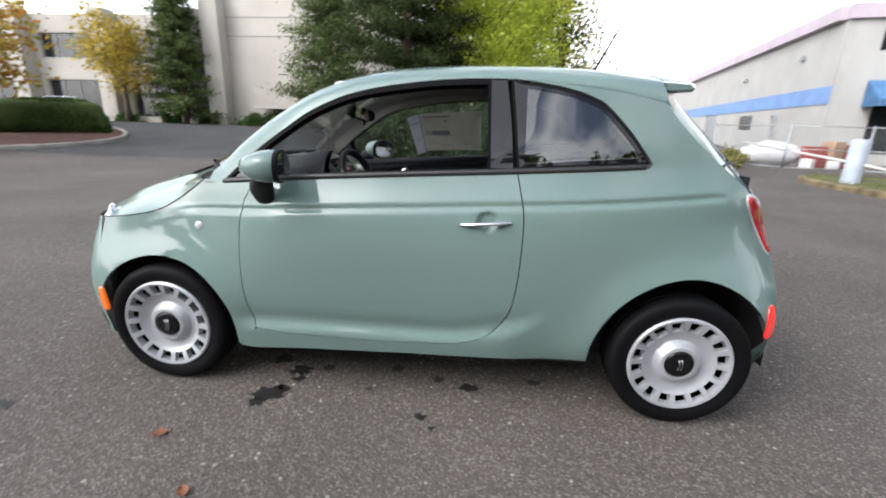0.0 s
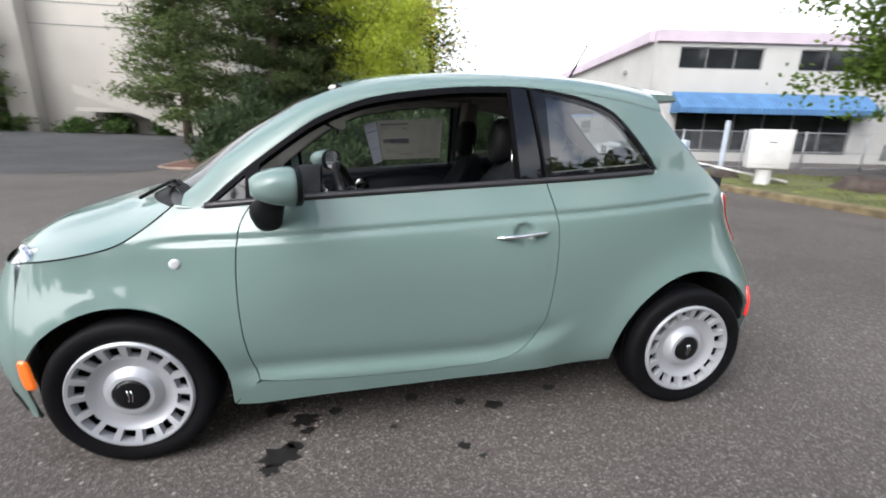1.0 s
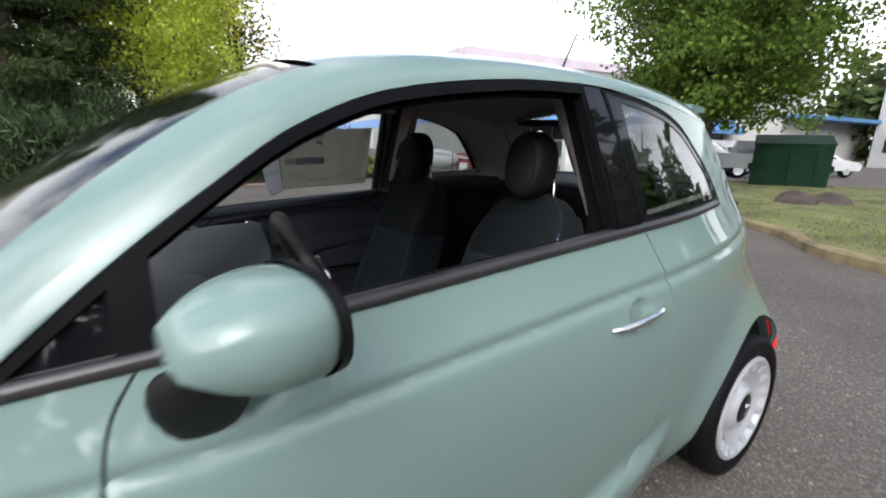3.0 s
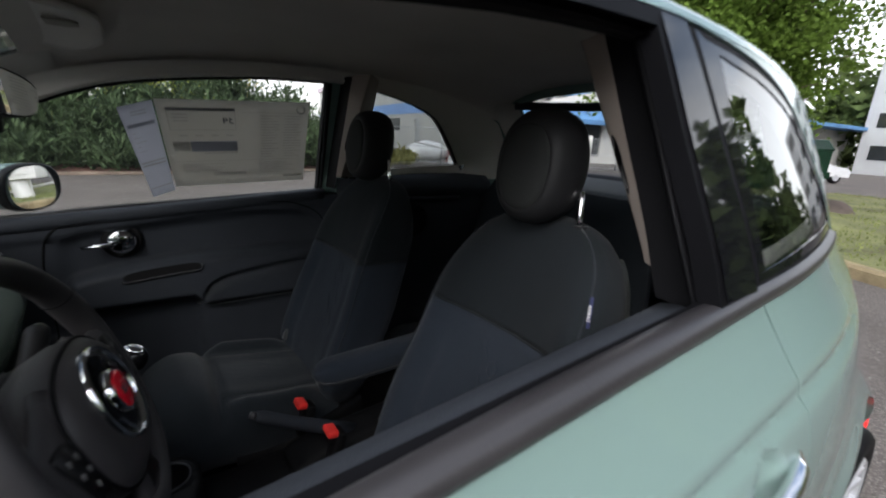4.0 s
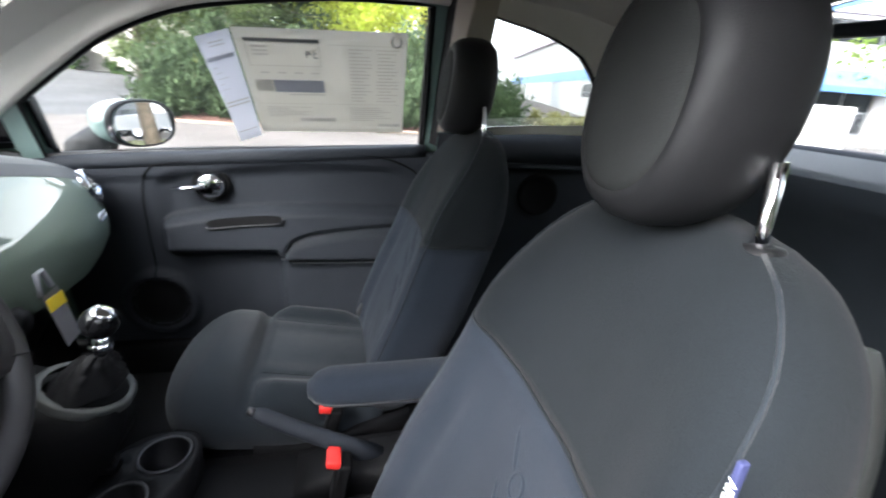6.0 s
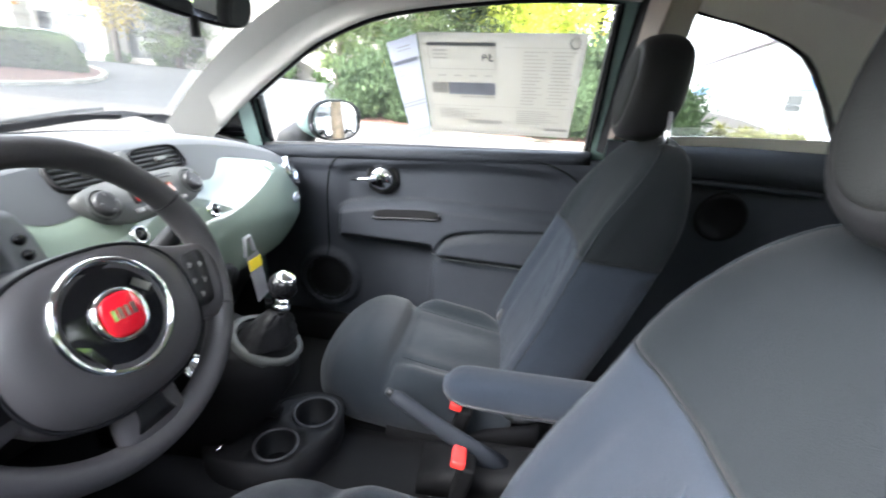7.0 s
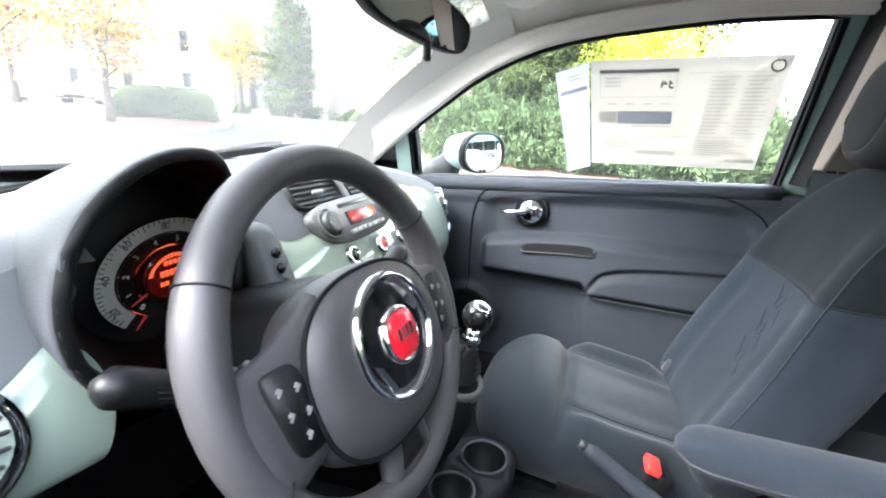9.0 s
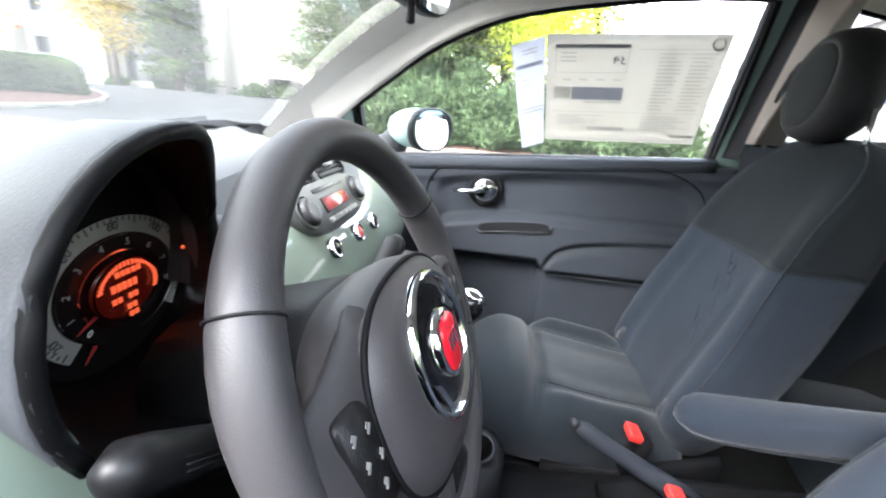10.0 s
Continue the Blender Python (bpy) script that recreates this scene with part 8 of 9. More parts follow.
# cup holders on the tunnel
CUPS = ((-0.268, 0.068, 0.045), (-0.305, -0.034, 0.041))
bm = BM()
plate = c2([(-0.450, -0.040), (-0.425, -0.085), (-0.340, -0.098), (-0.262, -0.080), (-0.215, -0.010), (-0.205, 0.070), (-0.235, 0.125), (-0.310, 0.125), (-0.370, 0.080), (-0.430, 0.040)], 5)
side_patch(bm, plate, lambda x, z: -0.4795 - 0.03 * (x + 0.3), 0.018, -0.10, holes=[[(cx + (r - 0.001) * math.cos(2 * math.pi * k / 28), cy + (r - 0.001) * math.sin(2 * math.pi * k / 28)) for k in range(28)] for cx, cy, r in CUPS])
for v in bm.verts:
    v.co = Vector((v.co.x, v.co.z, v.co.y))
tray = part("tunnel_tray", bm, BLACK_PLASTIC, car)
for x, y, r in CUPS:
    bm = BM()
    lathe(bm, [(0.0, 0.0), (r - 0.008, 0.0), (r - 0.003, 0.075), (r, 0.080), (r + 0.003, 0.078), (r + 0.004, 0.0)], 28, Matrix.Translation((x, y, 0.402)))
    part("cup_holder", bm, BLACK_PLASTIC, tray)
    bm = BM()
    lathe(bm, [(r - 0.003, 0.0795), (r, 0.0825), (r + 0.003, 0.0795)], 28, Matrix.Translation((x, y, 0.402)))
    part("cup_rim", bm, RING_GREY, tray)
for x, y in ((-0.395, -0.030), (-0.350, 0.045)):
    bm = BM()
    rbox(bm, (x, y, 0.486), (0.028, 0.028, 0.016), 0.004)
    rbox(bm, (x, y, 0.496), (0.012, 0.020, 0.008), 0.003)
    part("tray_switch", bm, BLACK_PLASTIC, tray)
bm = BM()
tube(bm, [(-0.40, -0.080, 0.486), (-0.40, -0.050, 0.487)], [0.003, 0.005], 8)
part("tray_catch", bm, CHROME, tray)
# handbrake
bm = BM()
hb = [Vector((0.14, 0.012, 0.470)), Vector((0.08, 0.016, 0.505)), Vector((-0.01, 0.022, 0.552)), Vector((-0.075, 0.026, 0.589)), Vector((-0.090, 0.027, 0.597))]
tube(bm, hb, [0.026, 0.019, 0.0155, 0.015, 0.010], 14)
hbk = part("handbrake", bm, TRIM, car, "charcoal handbrake lever")
bm = BM()
tube(bm, [hb[-1], Vector((-0.101, 0.0275, 0.603))], [0.0085, 0.0075], 12)
part("release_button", bm, RING_GREY, hbk)
bm = BM()
loft(bm, [[(x, 0.015 + a, 0.425 + h * b) for a, b in ((-0.055, 0), (-0.05, 0.9), (-0.03, 1), (0.03, 1), (0.05, 0.9), (0.055, 0))] for x, h in ((-0.02, 0.03), (0.05, 0.06), (0.30, 0.075), (0.42, 0.075))])
part("handbrake_console", bm, CONSOLE_BLACK, hbk)
# seat-belt buckles
for x, y, z, lean in ((0.036, 0.098, 0.541, 14), (0.056, -0.057, 0.552, 10)):
    bm = BM()
    rbox(bm, (x + 0.012, y, z - 0.050), (0.028, 0.044, 0.095), 0.007, 2, pose(0, 0, 0, 0, lean, 0))
    bk = part("belt_buckle", bm, CONSOLE_BLACK, car, "black belt buckle with a red button")
    bm = BM()
    rbox(bm, (x, y, z + 0.002), (0.026, 0.042, 0.016), 0.004, 2, pose(0, 0, 0, 0, lean, 0))
    part("buckle_button", bm, RED_PLASTIC, bk)

# pedals
for y in (-0.24, -0.33, -0.43):
    bm = BM()
    rbox(bm, (-0.80, y, 0.40), (0.02, 0.055, 0.075), 0.006, 2, pose(0, 0, 0, 0, -25, 0))
    tube(bm, [(-0.81, y, 0.43), (-0.88, y, 0.62)], 0.008, 6)
    part("pedal", bm, RUBBER, car)


# ---- seats ----
BACK_HALF = table([0, 0.12, 0.35, 0.60, 0.78, 0.88, 0.95, 0.985, 1.0], [0.195, 0.226, 0.230, 0.206, 0.192, 0.172, 0.136, 0.095, 0.045])
BACK_DEEP = table([0, 0.2, 0.6, 0.85, 0.95, 1.0], [0.058, 0.080, 0.079, 0.064, 0.047, 0.020])
BACK_X = table([0, 0.3, 0.635, 0.85, 1.0], [0.168, 0.240, 0.322, 0.366, 0.392])


def backrest_pt(yc, a, v, grow=0.0):
    """A point on the backrest: a runs round the section from the front middle, v from foot to top."""
    z = 0.46 + 0.645 * v
    half = BACK_HALF(v) + grow
    th = BACK_DEEP(v) + grow
    c, s = math.cos(a), math.sin(a)
    e = 2 / 2.9
    y = half * math.copysign(abs(s) ** e, s)
    d = th * math.copysign(abs(c) ** e, c)
    x = BACK_X(v) - d
    if c < 0:
        x += 0.030 * ramp(0.97, 0.70, v) * -c
    if c > 0:
        q = abs(y) / max(half, 1e-4)
        k = ramp(1.0, 0.72, v) * ramp(0, 0.12, v)
        x += -0.036 * ramp(0.52, 0.93, q) * k + 0.016 * ramp(0.66, 0.2, q) * k
        # stitched valley between the centre panel and the bolsters
        x += 0.006 * math.exp(-((q - 0.60) / 0.05) ** 2) * k * ramp(0.62, 0.50, v)
    return Vector((x, yc + y, z))


def seam_v(a, v, vs):
    """Rows follow the seam, which dips over the middle of the front and falls a little towards the back."""
    c = math.cos(a)
    dip = 0.020 * max(0.0, c) ** 2 + 0.030 * max(0.0, -c)
    return v - dip * math.exp(-((v - vs) / 0.16) ** 2)


def tuck_points(yc, y0, v0, y1, v1, n=9, sink=-0.0012):
    pts = []
    for k in range(n):
        q = k / (n - 1)
        yy, vv = y0 + (y1 - y0) * q, v0 + (v1 - v0) * q
        a = math.asin(max(-1, min(1, math.copysign((abs(yy) / BACK_HALF(vv)) ** 1.45, yy))))
        pts.append(backrest_pt(yc, a, vv, sink))
    return pts


def seat(yc, driver):
    vs = 0.695 if driver else 0.645
    # cushion: a plump front roll across the whole width, a sunk centre pad and side bolsters
    n = 80
    half_f = table([0, 0.025, 0.07, 0.15, 0.3, 0.6, 1.0], [0.060, 0.118, 0.165, 0.203, 0.228, 0.236, 0.215])
    top_f = table([0, 0.025, 0.07, 0.15, 0.26, 0.36, 0.5, 0.8, 1.0], [0.472, 0.512, 0.541, 0.566, 0.579, 0.574, 0.556, 0.532, 0.522])
    low_f = table([0, 0.03, 0.1, 0.25, 1.0], [0.446, 0.402, 0.366, 0.345, 0.345])
    rise = 0.026 if driver else 0.0
    front = -0.335 if driver else -0.338

    def cushion_pt(q, a, out=0.0):
        """A point of the cushion: q from front to back, a round the section from the top."""
        half = half_f(q)
        top = top_f(q) + rise
        low = low_f(q)
        c, s = math.cos(a), math.sin(a)
        e = 2 / 2.25
        y = half * math.copysign(abs(s) ** e, s)
        z = (top + low) / 2 + (top - low) / 2 * math.copysign(abs(c) ** e, c)
        if c > 0:
            w = abs(y) / half
            qs = 0.385 + 0.030 * (1 - w * w)
            lobe = ramp(0.40, 0.54, q)
            z += 0.034 * math.exp(-((w - 0.80) / 0.17) ** 2) * lobe * ramp(1.0, 0.80, q)
            z -= 0.016 * ramp(0.66, 0.25, w) * ramp(0.38, 0.47, q)
            z -= 0.009 * math.exp(-((w - 0.58) / 0.07) ** 2) * ramp(0.40, 0.46, q)
            z -= 0.020 * math.exp(-((q - qs) / 0.028) ** 2) * ramp(1.0, 0.86, w)
            z += 0.012 * math.exp(-((q - 0.22) / 0.11) ** 2) * ramp(1.0, 0.5, w)
        return Vector((front + 0.50 * q, yc + y, z + out))
    bm = BM()
    loft(bm, [[cushion_pt((k / 44) ** 1.15, 2 * math.pi * j / n) for j in range(n)] for k in range(45)])
    st = part("front_seat", bm, FABRIC_DARK, car, "charcoal cloth driver's seat with blue-grey backrest and folding armrest" if driver else "charcoal cloth passenger's seat with a blue-grey backrest panel")
    # stitched seams: across behind the front roll and back along both bolsters
    aw = 0.50
    for path in ([(1.0 - 0.58 * k / 14, -aw) for k in range(15)], [(1.0 - 0.58 * k / 14, aw) for k in range(15)],
                 [(0.385 + 0.030 * (1 - (abs(k / 12 - 1) * 0.8) ** 2), 0.80 * (k / 12 - 1)) for k in range(25)]):
        bm = BM()
        tube(bm, [cushion_pt(q, a, 0.0006) for q, a in path], 0.0017, 5)
        part("cushion_seam", bm, FABRIC_DARK, st)
    # base
    bm = BM()
    rbox(bm, (-0.06, yc, 0.305), (0.40, 0.34, 0.08), 0.02)
    part("seat_base", bm, BLACK_PLASTIC, st)
    # backrest, lower blue-grey and upper charcoal, split on the seam
    N = 64

    def band(v0, v1, m):
        return [[backrest_pt(yc, 2 * math.pi * j / N, seam_v(2 * math.pi * j / N, v0 + (v1 - v0) * k / m, vs)) for j in range(N)] for k in range(m + 1)]
    bm = BM()
    loft(bm, band(0.0, vs, 24))
    part("lower_backrest", bm, FABRIC_BLUE, st, "blue-grey cloth lower backrest")
    bm = BM()
    loft(bm, band(vs + 0.004, 1.0, 22))
    part("upper_backrest", bm, FABRIC_UPPER, st, "charcoal cloth upper backrest")
    bm = BM()
    tube(bm, [backrest_pt(yc, 2 * math.pi * j / N, seam_v(2 * math.pi * j / N, vs + 0.002, vs), 0.0004) for j in range(N)], 0.0018, 5, loop=True)
    part("backrest_seam", bm, FABRIC_UPPER, st)
    # piping up both shoulders and over the top
    for sgn in (-1, 1):
        bm = BM()
        aa = sgn * 1.12
        tube(bm, [backrest_pt(yc, aa, seam_v(aa, 0.22 + 0.765 * k / 36, vs), 0.0008) for k in range(37)], 0.0020, 5)
        part("side_piping", bm, FABRIC_DARK, st)
        # hinge bolt cover at the foot of the backrest
        bm = BM()
        rbox(bm, (0.135, yc + sgn * 0.165, 0.540), (0.040, 0.030, 0.045), 0.008, 2, pose(0, 0, 0, 0, 20, 0))
        part("hinge_cover", bm, RING_GREY, st)
    # stitched motif: pairs of slanting tucks, each pair joined by a small lozenge
    for y0, v0 in ((-0.050, 0.375), (-0.040, 0.475), (-0.030, 0.565)):
        for d in (-1, 1):
            bm = BM()
            tube(bm, tuck_points(yc, (y0 + d * 0.012), v0 + d * 0.006, (y0 + d * 0.040), v0 + d * 0.060), [0.0012, 0.0026, 0.0032, 0.0034, 0.0034, 0.0032, 0.003, 0.0024, 0.0012], 6)
            part("stitched_tuck", bm, FABRIC_BLUE, st)
        bm = BM()
        pts = []
        for k in range(14):
            b = 2 * math.pi * k / 14
            pts += tuck_points(yc, (y0 + 0.011 * math.cos(b)), v0 + 0.020 * math.sin(b), 0, 0, 2, -0.0005)[:1]
        tube(bm, pts, 0.0022, 6, loop=True)
        part("stitched_lozenge", bm, FABRIC_BLUE, st)
    # headrest: a deep rounded shell with a slightly domed cloth face
    hc = Vector((0.352, yc, 1.197))

    def head_ring(d, g):
        return [(hc.x + d + 0.10 * b * g, hc.y + a * g, hc.z + b * g) for a, b in superell(0.081, 0.104, 2.25, 44)]
    bm = BM()
    loft(bm, [head_ring(d, g) for d, g in ((-0.050, 0.70), (-0.0535, 0.74), (-0.052, 0.80), (-0.047, 0.88), (-0.037, 0.95), (-0.018, 1.0), (0.008, 1.0), (0.030, 0.95), (0.044, 0.84), (0.051, 0.66), (0.054, 0.40))])
    hr = part("headrest", bm, VINYL, st, "black vinyl headrest on two chrome posts")
    bm = BM()
    loft(bm, [head_ring(d, g) for d, g in ((-0.050, 0.735), (-0.0528, 0.725), (-0.056, 0.66), (-0.058, 0.50), (-0.059, 0.25), (-0.0592, 0.06))])
    part("headrest_face", bm, HEAD_CLOTH, hr, "grey cloth oval face of the headrest")
    for sgn in (-1, 1):
        bm = BM()
        tube(bm, [(0.384, yc + sgn * 0.078, 1.05), (0.372, yc + sgn * 0.078, 1.16)], 0.0055, 10)
        part("headrest_post", bm, CHROME, hr)
        bm = BM()
        lathe(bm, [(0.017, -0.012), (0.018, 0.002), (0.014, 0.008), (0.007, 0.009)], 18, Matrix.Translation((0.383, yc + sgn * 0.078, 1.090)))
        part("post_guide", bm, BLACK_PLASTIC, hr)
    if driver:
        bm = BM()
        rbox(bm, (0.285, yc - 0.187, 0.990), (0.006, 0.004, 0.052), 0.001)
        tg = part("side_tag", bm, NAVY, st, "navy woven tag with white letters")
        text_part("tag_lettering", "AIRBAG", 0.0080, Matrix.Translation((0.2815, yc - 0.1875, 0.990)) @ pose(0, 0, 0, 90, 90, -90), BADGE_WHITE, tg)
        # folding armrest on the inner side
        ay = -0.062
        bm = BM()
        secs = []
        for k in range(25):
            q = k / 24
            x = 0.016 + 0.346 * q
            g = max(0.30, (1 - (1 - min(1, q / 0.13)) ** 2.3) ** 0.5)
            top = 0.742 + 0.010 * q
            low = 0.686 + 0.004 * q - 0.008 * ramp(0.0, 0.4, q)
            secs.append([(x, ay + a * g, (top + low) / 2 + b * g * (top - low) / 2) for a, b in superell(0.033, 1.0, 2.7, 30)])
        loft(bm, secs)
        ar = part("armrest", bm, FABRIC_BLUE, st, "blue-grey cloth folding armrest with piping")
        bm = BM()
        tube(bm, [(0.300, ay - 0.0345, 0.702), (0.10, ay - 0.0345, 0.701), (0.054, ay - 0.0335, 0.702), (0.030, ay - 0.026, 0.703), (0.0185, ay - 0.010, 0.705), (0.0175, ay + 0.010, 0.706), (0.030, ay + 0.026, 0.704), (0.054, ay + 0.0335, 0.703), (0.10, ay + 0.0345, 0.702), (0.30, ay + 0.0345, 0.704)], 0.0017, 5)
        part("armrest_piping", bm, RING_GREY, ar)
        bm = BM()
        tube(bm, [(0.33, -0.11, 0.725), (0.33, -0.16, 0.725)], 0.03, 14)
        part("armrest_hinge", bm, BLACK_PLASTIC, ar)
    # side mouldings at the foot
    for sgn in (-1, 1):
        bm = BM()
        loft(bm, [[(x, yc + sgn * (0.222 + o), z0 + dz) for o, dz in ((0, -0.045), (0.014, -0.035), (0.014, 0.03), (0, 0.045))] for x, z0 in ((-0.12, 0.39), (0.05, 0.395), (0.22, 0.45))])
        part("seat_side_cover", bm, BLACK_PLASTIC, st)
    # tilt lever cover on the outer shoulder
    bm = BM()
    so = math.copysign(1, yc)
    secs = []
    for k in range(13):
        q = k / 12
        g = max(0.12, math.sin(math.pi * (0.04 + 0.92 * q)) ** 0.6)
        z = 1.045 - 0.150 * q
        secs.append([(0.425 - 0.045 * q + a * g, yc + so * (0.140 + 0.046 * q + b * g), z) for a, b in superell(0.026, 0.017, 2.4, 18)])
    loft(bm, secs)
    part("tilt_lever", bm, LEVER_GREY, st, "grey plastic seat tilt lever")
    return st


seat(-0.350, True)
seat(0.350, False)

# rear bench
bm = BM()
def rb(u, v):
    y = (u * 2 - 1) * 0.56
    z = 0.50 + 0.565 * v
    x = 0.86 + 0.20 * v - 0.02 * math.cos(y * 18) * (1 - v)
    x += 0.03 * math.exp(-((v - 1.0) / 0.05) ** 2)
    return Vector((x, y, z))
grid(bm, rb, 40, 16)
def rbt(u, v):
    return Vector((1.09 + 0.10 * v, (u * 2 - 1) * 0.56, 1.065 + 0.012 * math.sin(math.pi * v)))
grid(bm, rbt, 10, 4)
bench = part("rear_seat", bm, FABRIC_DARK, car, "charcoal cloth rear bench with two headrests")
bm = BM()
loft(bm, [[(x, y, z) for y, z in [((k / 12 * 2 - 1) * 0.56, 0.47 + 0.02 * math.cos((k / 12 * 2 - 1) * 9) - dz) for k in range(13)]] for x, dz in ((0.50, 0.12), (0.52, 0.03), (0.60, 0.0), (0.90, 0.02))], close=False)
part("rear_cushion", bm, FABRIC_DARK, bench)
for y in (-0.26, 0.26):
    bm = BM()
    secs = []
    for k in range(9):
        q = k / 8
        g = max(0.3, math.sin(math.pi * (0.1 + 0.8 * q)) ** 0.5)
        secs.append([(0.985 + 0.09 * q, y + a * g, 1.105 + b * g) for a, b in superell(0.12, 0.07, 2.6, 26)])
    loft(bm, secs)
    part("rear_headrest", bm, VINYL, bench)
# parcel ledge and hatch lining
bm = BM()
grid(bm, lambda u, v: Vector((1.14 + 0.20 * v, (u * 2 - 1) * 0.56, 1.075 + 0.03 * v)), 8, 4)
grid(bm, lambda u, v: Vector((1.40 + 0.10 * u * 0, (u * 2 - 1) * 0.55, 0.45 + 0.60 * v)), 4, 4)
part("parcel_shelf", bm, TRIM, car)
bm = BM()
tube(bm, [tail_pt(-0.80 + 1.6 * k / 20, 1.095) + Vector((-0.030, 0, 0.0)) for k in range(21)], 0.022, 8)
tube(bm, [tail_pt(-0.80 + 1.6 * k / 20, 1.375) + Vector((-0.03, 0, 0.0)) for k in range(21)], 0.016, 8)
part("rear_window_trim", bm, TRIM, car)
for s in (-1, 1):
    bm = BM()
    loft(bm, [[tail_pt(s * q, z) + Vector((-0.035, 0, 0)) for q in (0.78, 0.86, 0.94)] for z in (1.0, 1.1, 1.2, 1.3, 1.38)], close=False)
    part("hatch_pillar_trim", bm, PILLAR_TRIM, car)
# seat belts on the pillars
for s in (-1, 1):
    bm = BM()
    pts = [Vector((0.405, s * 0.575, 1.075)), Vector((0.41, s * 0.572, 0.95)), Vector((0.415, s * 0.572, 0.7)), Vector((0.41, s * 0.572, 0.42))]
    loft(bm, [[p + Vector((-0.023, 0, 0)), p + Vector((0.023, 0, 0))] for p in pts], close=False)
    bmesh.ops.solidify(bm, geom=bm.faces[:], thickness=0.0015)
    belt_ = part("seat_belt", bm, BLACK_PLASTIC, car, "black seat belt hanging on the pillar")
    bm = BM()
    rbox(bm, (0.39, s * 0.535, 1.19), (0.03, 0.02, 0.07), 0.009, 3)
    part("belt_guide", bm, VINYL, belt_)

# ---- price sheets taped inside the passenger's window ----
def sheet_pt(x, z, off=0.0):
    return Vector((x, W(x, z) - 0.032 - off, z))


def sheet(corners, material, name, label):
    """A sheet of paper pressed to the glass; corners tl, tr, br, bl as (x, z)."""
    t = thing(name, label, "paper sheet", (0, 0, 0), "window sheets")
    tl, tr, br, bl = [Vector(c) for c in corners]

    def at(u, v, off=0.0):
        p = tl.lerp(tr, u).lerp(bl.lerp(br, u), v)
        return sheet_pt(p.x, p.y, off)
    bm = BM()
    grid(bm, lambda u, v: at(u, v), 14, 10)
    bmesh.ops.solidify(bm, geom=bm.faces[:], thickness=0.0006)
    part("paper", bm, material, t)

    def bar(u0, u1, v0, v1, m, nm="print_bar"):
        bm = BM()
        grid(bm, lambda u, v: at(u0 + (u1 - u0) * u, v0 + (v1 - v0) * v, 0.0022), 6, 2)
        part(nm, bm, m, t, smooth=False)
    return t, at, bar


t1, at1, bar = sheet([(-0.192, 1.292), (0.238, 1.318), (0.246, 1.058), (-0.150, 1.040)], PAPER, "price_sheet", "cream printed price sheet taped inside the side window")
rnd = random.Random(6)
bar(0.05, 0.47, 0.085, 0.115, INK)
bar(0.05, 0.47, 0.118, 0.124, INK_SOFT)
bar(0.05, 0.055, 0.12, 0.33, INK_SOFT)
bar(0.465, 0.470, 0.12, 0.33, INK_SOFT)
bar(0.05, 0.47, 0.325, 0.331, INK_SOFT)
bar(0.16, 0.47, 0.46, 0.58, INK_BLUE)
bar(0.05, 0.15, 0.46, 0.57, INK_SOFT)
bar(0.06, 0.15, 0.475, 0.555, PAPER_WHITE)
for k in range(3):
    bar(0.08, 0.17, 0.15 + 0.035 * k, 0.165 + 0.035 * k, INK_SOFT)
for k in range(4):
    bar(0.10 + 0.1 * k, 0.15 + 0.1 * k, 0.385, 0.40, INK_SOFT)
bar(0.24, 0.47, 0.595, 0.61, INK_SOFT)
bar(0.28, 0.52, 0.845, 0.885, INK_SOFT)
bar(0.82, 0.98, 0.905, 0.935, INK_SOFT)
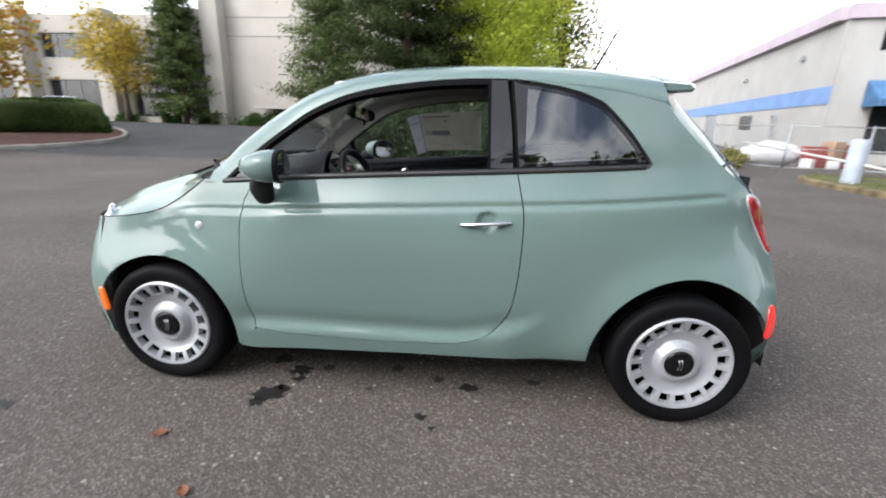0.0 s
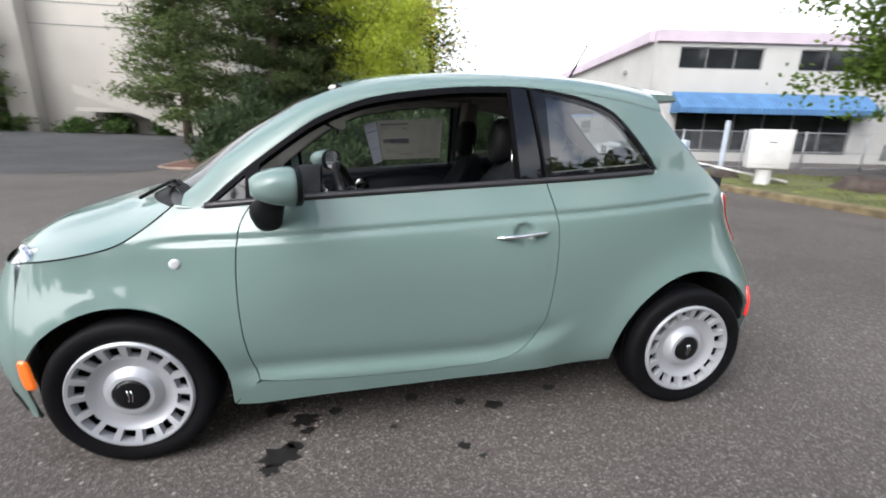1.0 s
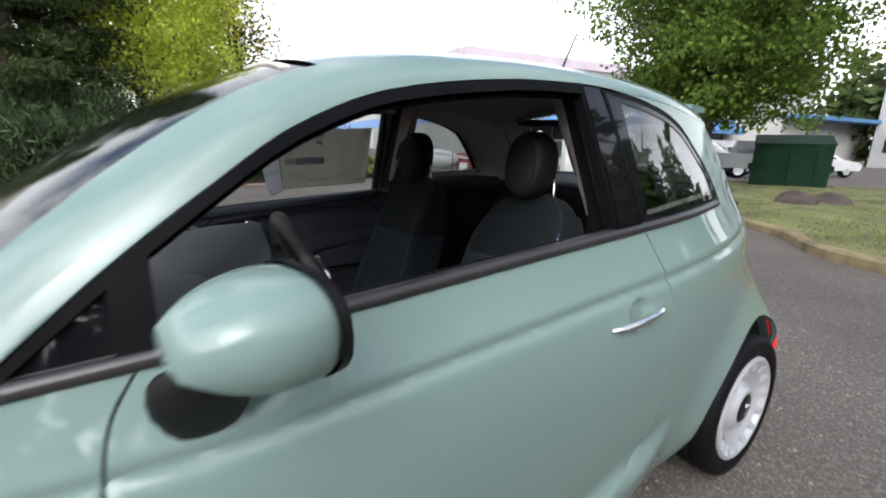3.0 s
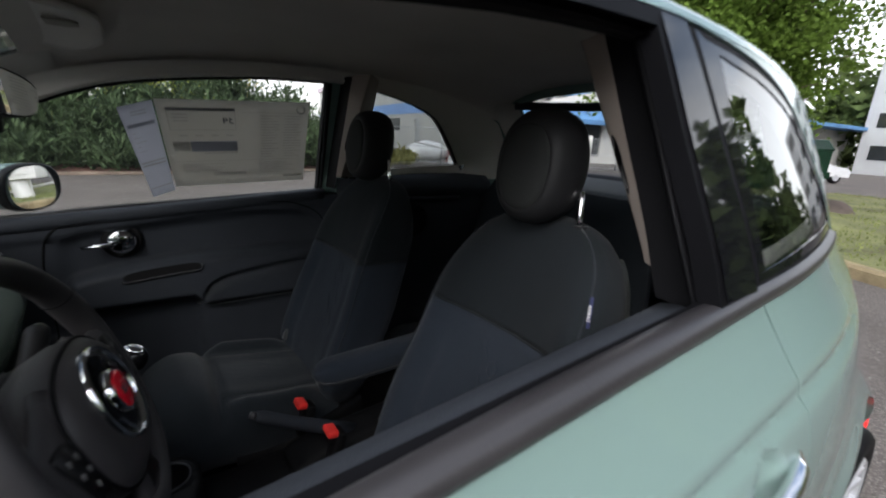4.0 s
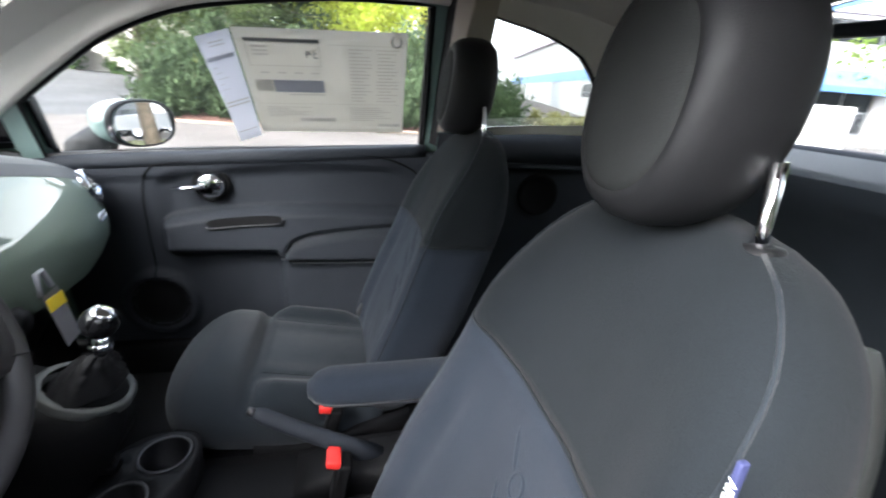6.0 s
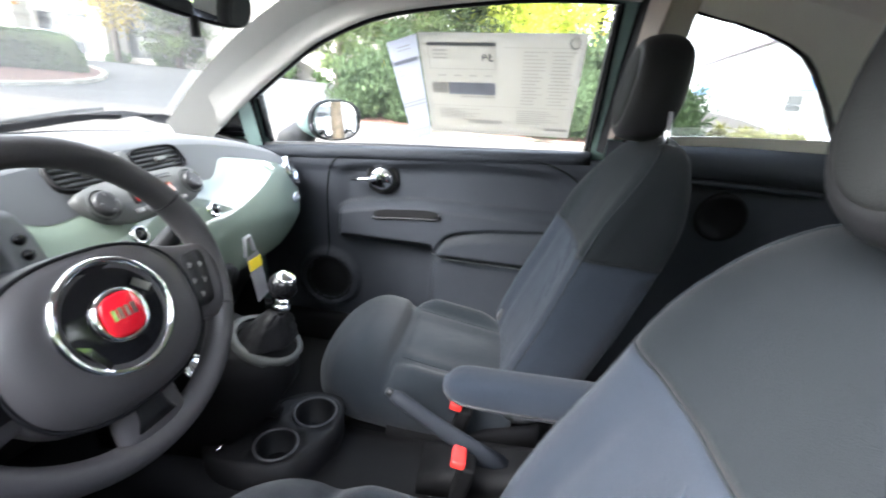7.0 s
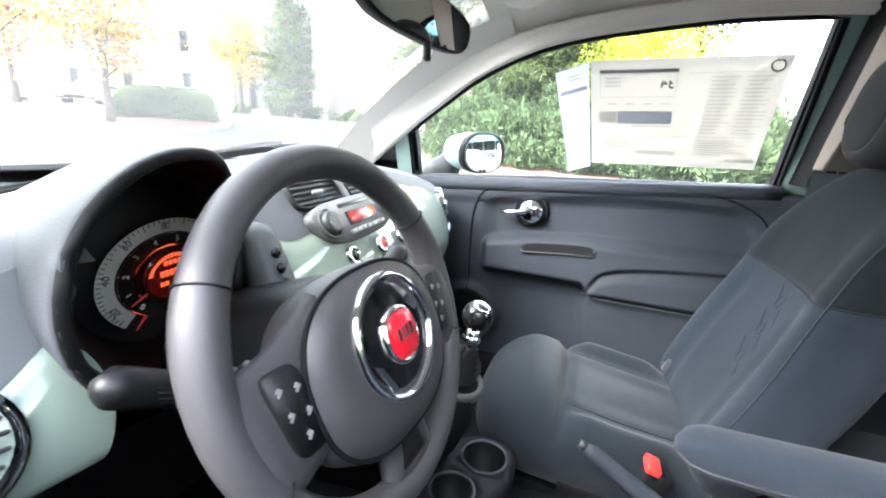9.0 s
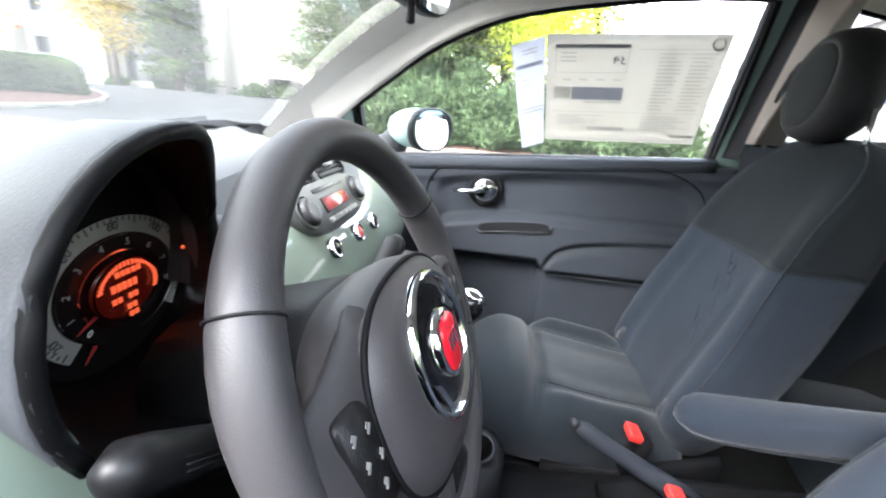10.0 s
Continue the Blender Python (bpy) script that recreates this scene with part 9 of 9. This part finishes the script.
bar(0.04, 0.96, 0.695, 0.699, INK_SOFT)
bar(0.52, 0.98, 0.125, 0.130, INK_SOFT)
bar(0.01, 0.985, 0.972, 0.977, INK_SOFT)
for k in range(16):
    v = 0.16 + 0.033 * k
    w = rnd.uniform(0.08, 0.17)
    bar(0.84 - w * 0.2, 0.84 + w * 0.75, v, v + 0.009, INK_SOFT, "print_line")
    w = rnd.uniform(0.06, 0.16)
    bar(0.64, 0.64 + w, v, v + 0.009, INK_SOFT, "print_line")
for k in range(7):
    bar(0.08, 0.08 + rnd.uniform(0.1, 0.3), 0.73 + 0.016 * k, 0.737 + 0.016 * k, INK_SOFT, "print_line")
    bar(0.62, 0.62 + rnd.uniform(0.1, 0.3), 0.73 + 0.022 * k, 0.738 + 0.022 * k, INK_SOFT, "print_line")
# the large figure, seen from the back of the sheet
text_part("rating_figure", "34", 0.034, Matrix.Translation(at1(0.42, 0.215, 0.0026)) @ Matrix(((-1, 0, 0, 0), (0, 0, -1, 0), (0, 1, 0, 0), (0, 0, 0, 1))), INK, t1)
bm = BM()
c = at1(0.935, 0.085, 0.0026)
tube(bm, [c + Vector((0.013 * math.cos(2 * math.pi * k / 20), 0, 0.013 * math.sin(2 * math.pi * k / 20))) for k in range(20)], 0.0025, 4, loop=True)
part("round_emblem", bm, INK_SOFT, t1)
t2, at2, bar = sheet([(-0.275, 1.262), (-0.195, 1.288), (-0.152, 1.030), (-0.210, 1.008)], PAPER_WHITE, "price_sheet", "narrow white dealer sheet taped inside the side window")
bar(0.08, 0.92, 0.19, 0.225, INK_BLUE)
bar(0.06, 0.94, 0.60, 0.615, INK_SOFT)
bar(0.06, 0.94, 0.635, 0.65, INK_SOFT)
bar(0.3, 0.75, 0.07, 0.08, INK_SOFT)
bar(0.3, 0.75, 0.10, 0.11, INK_SOFT)
bar(0.08, 0.92, 0.90, 0.91, INK_SOFT)
for k in range(5):
    bar(0.15, 0.15 + 0.12 * (1 + k % 3), 0.28 + 0.05 * k, 0.286 + 0.05 * k, INK_SOFT, "print_line")
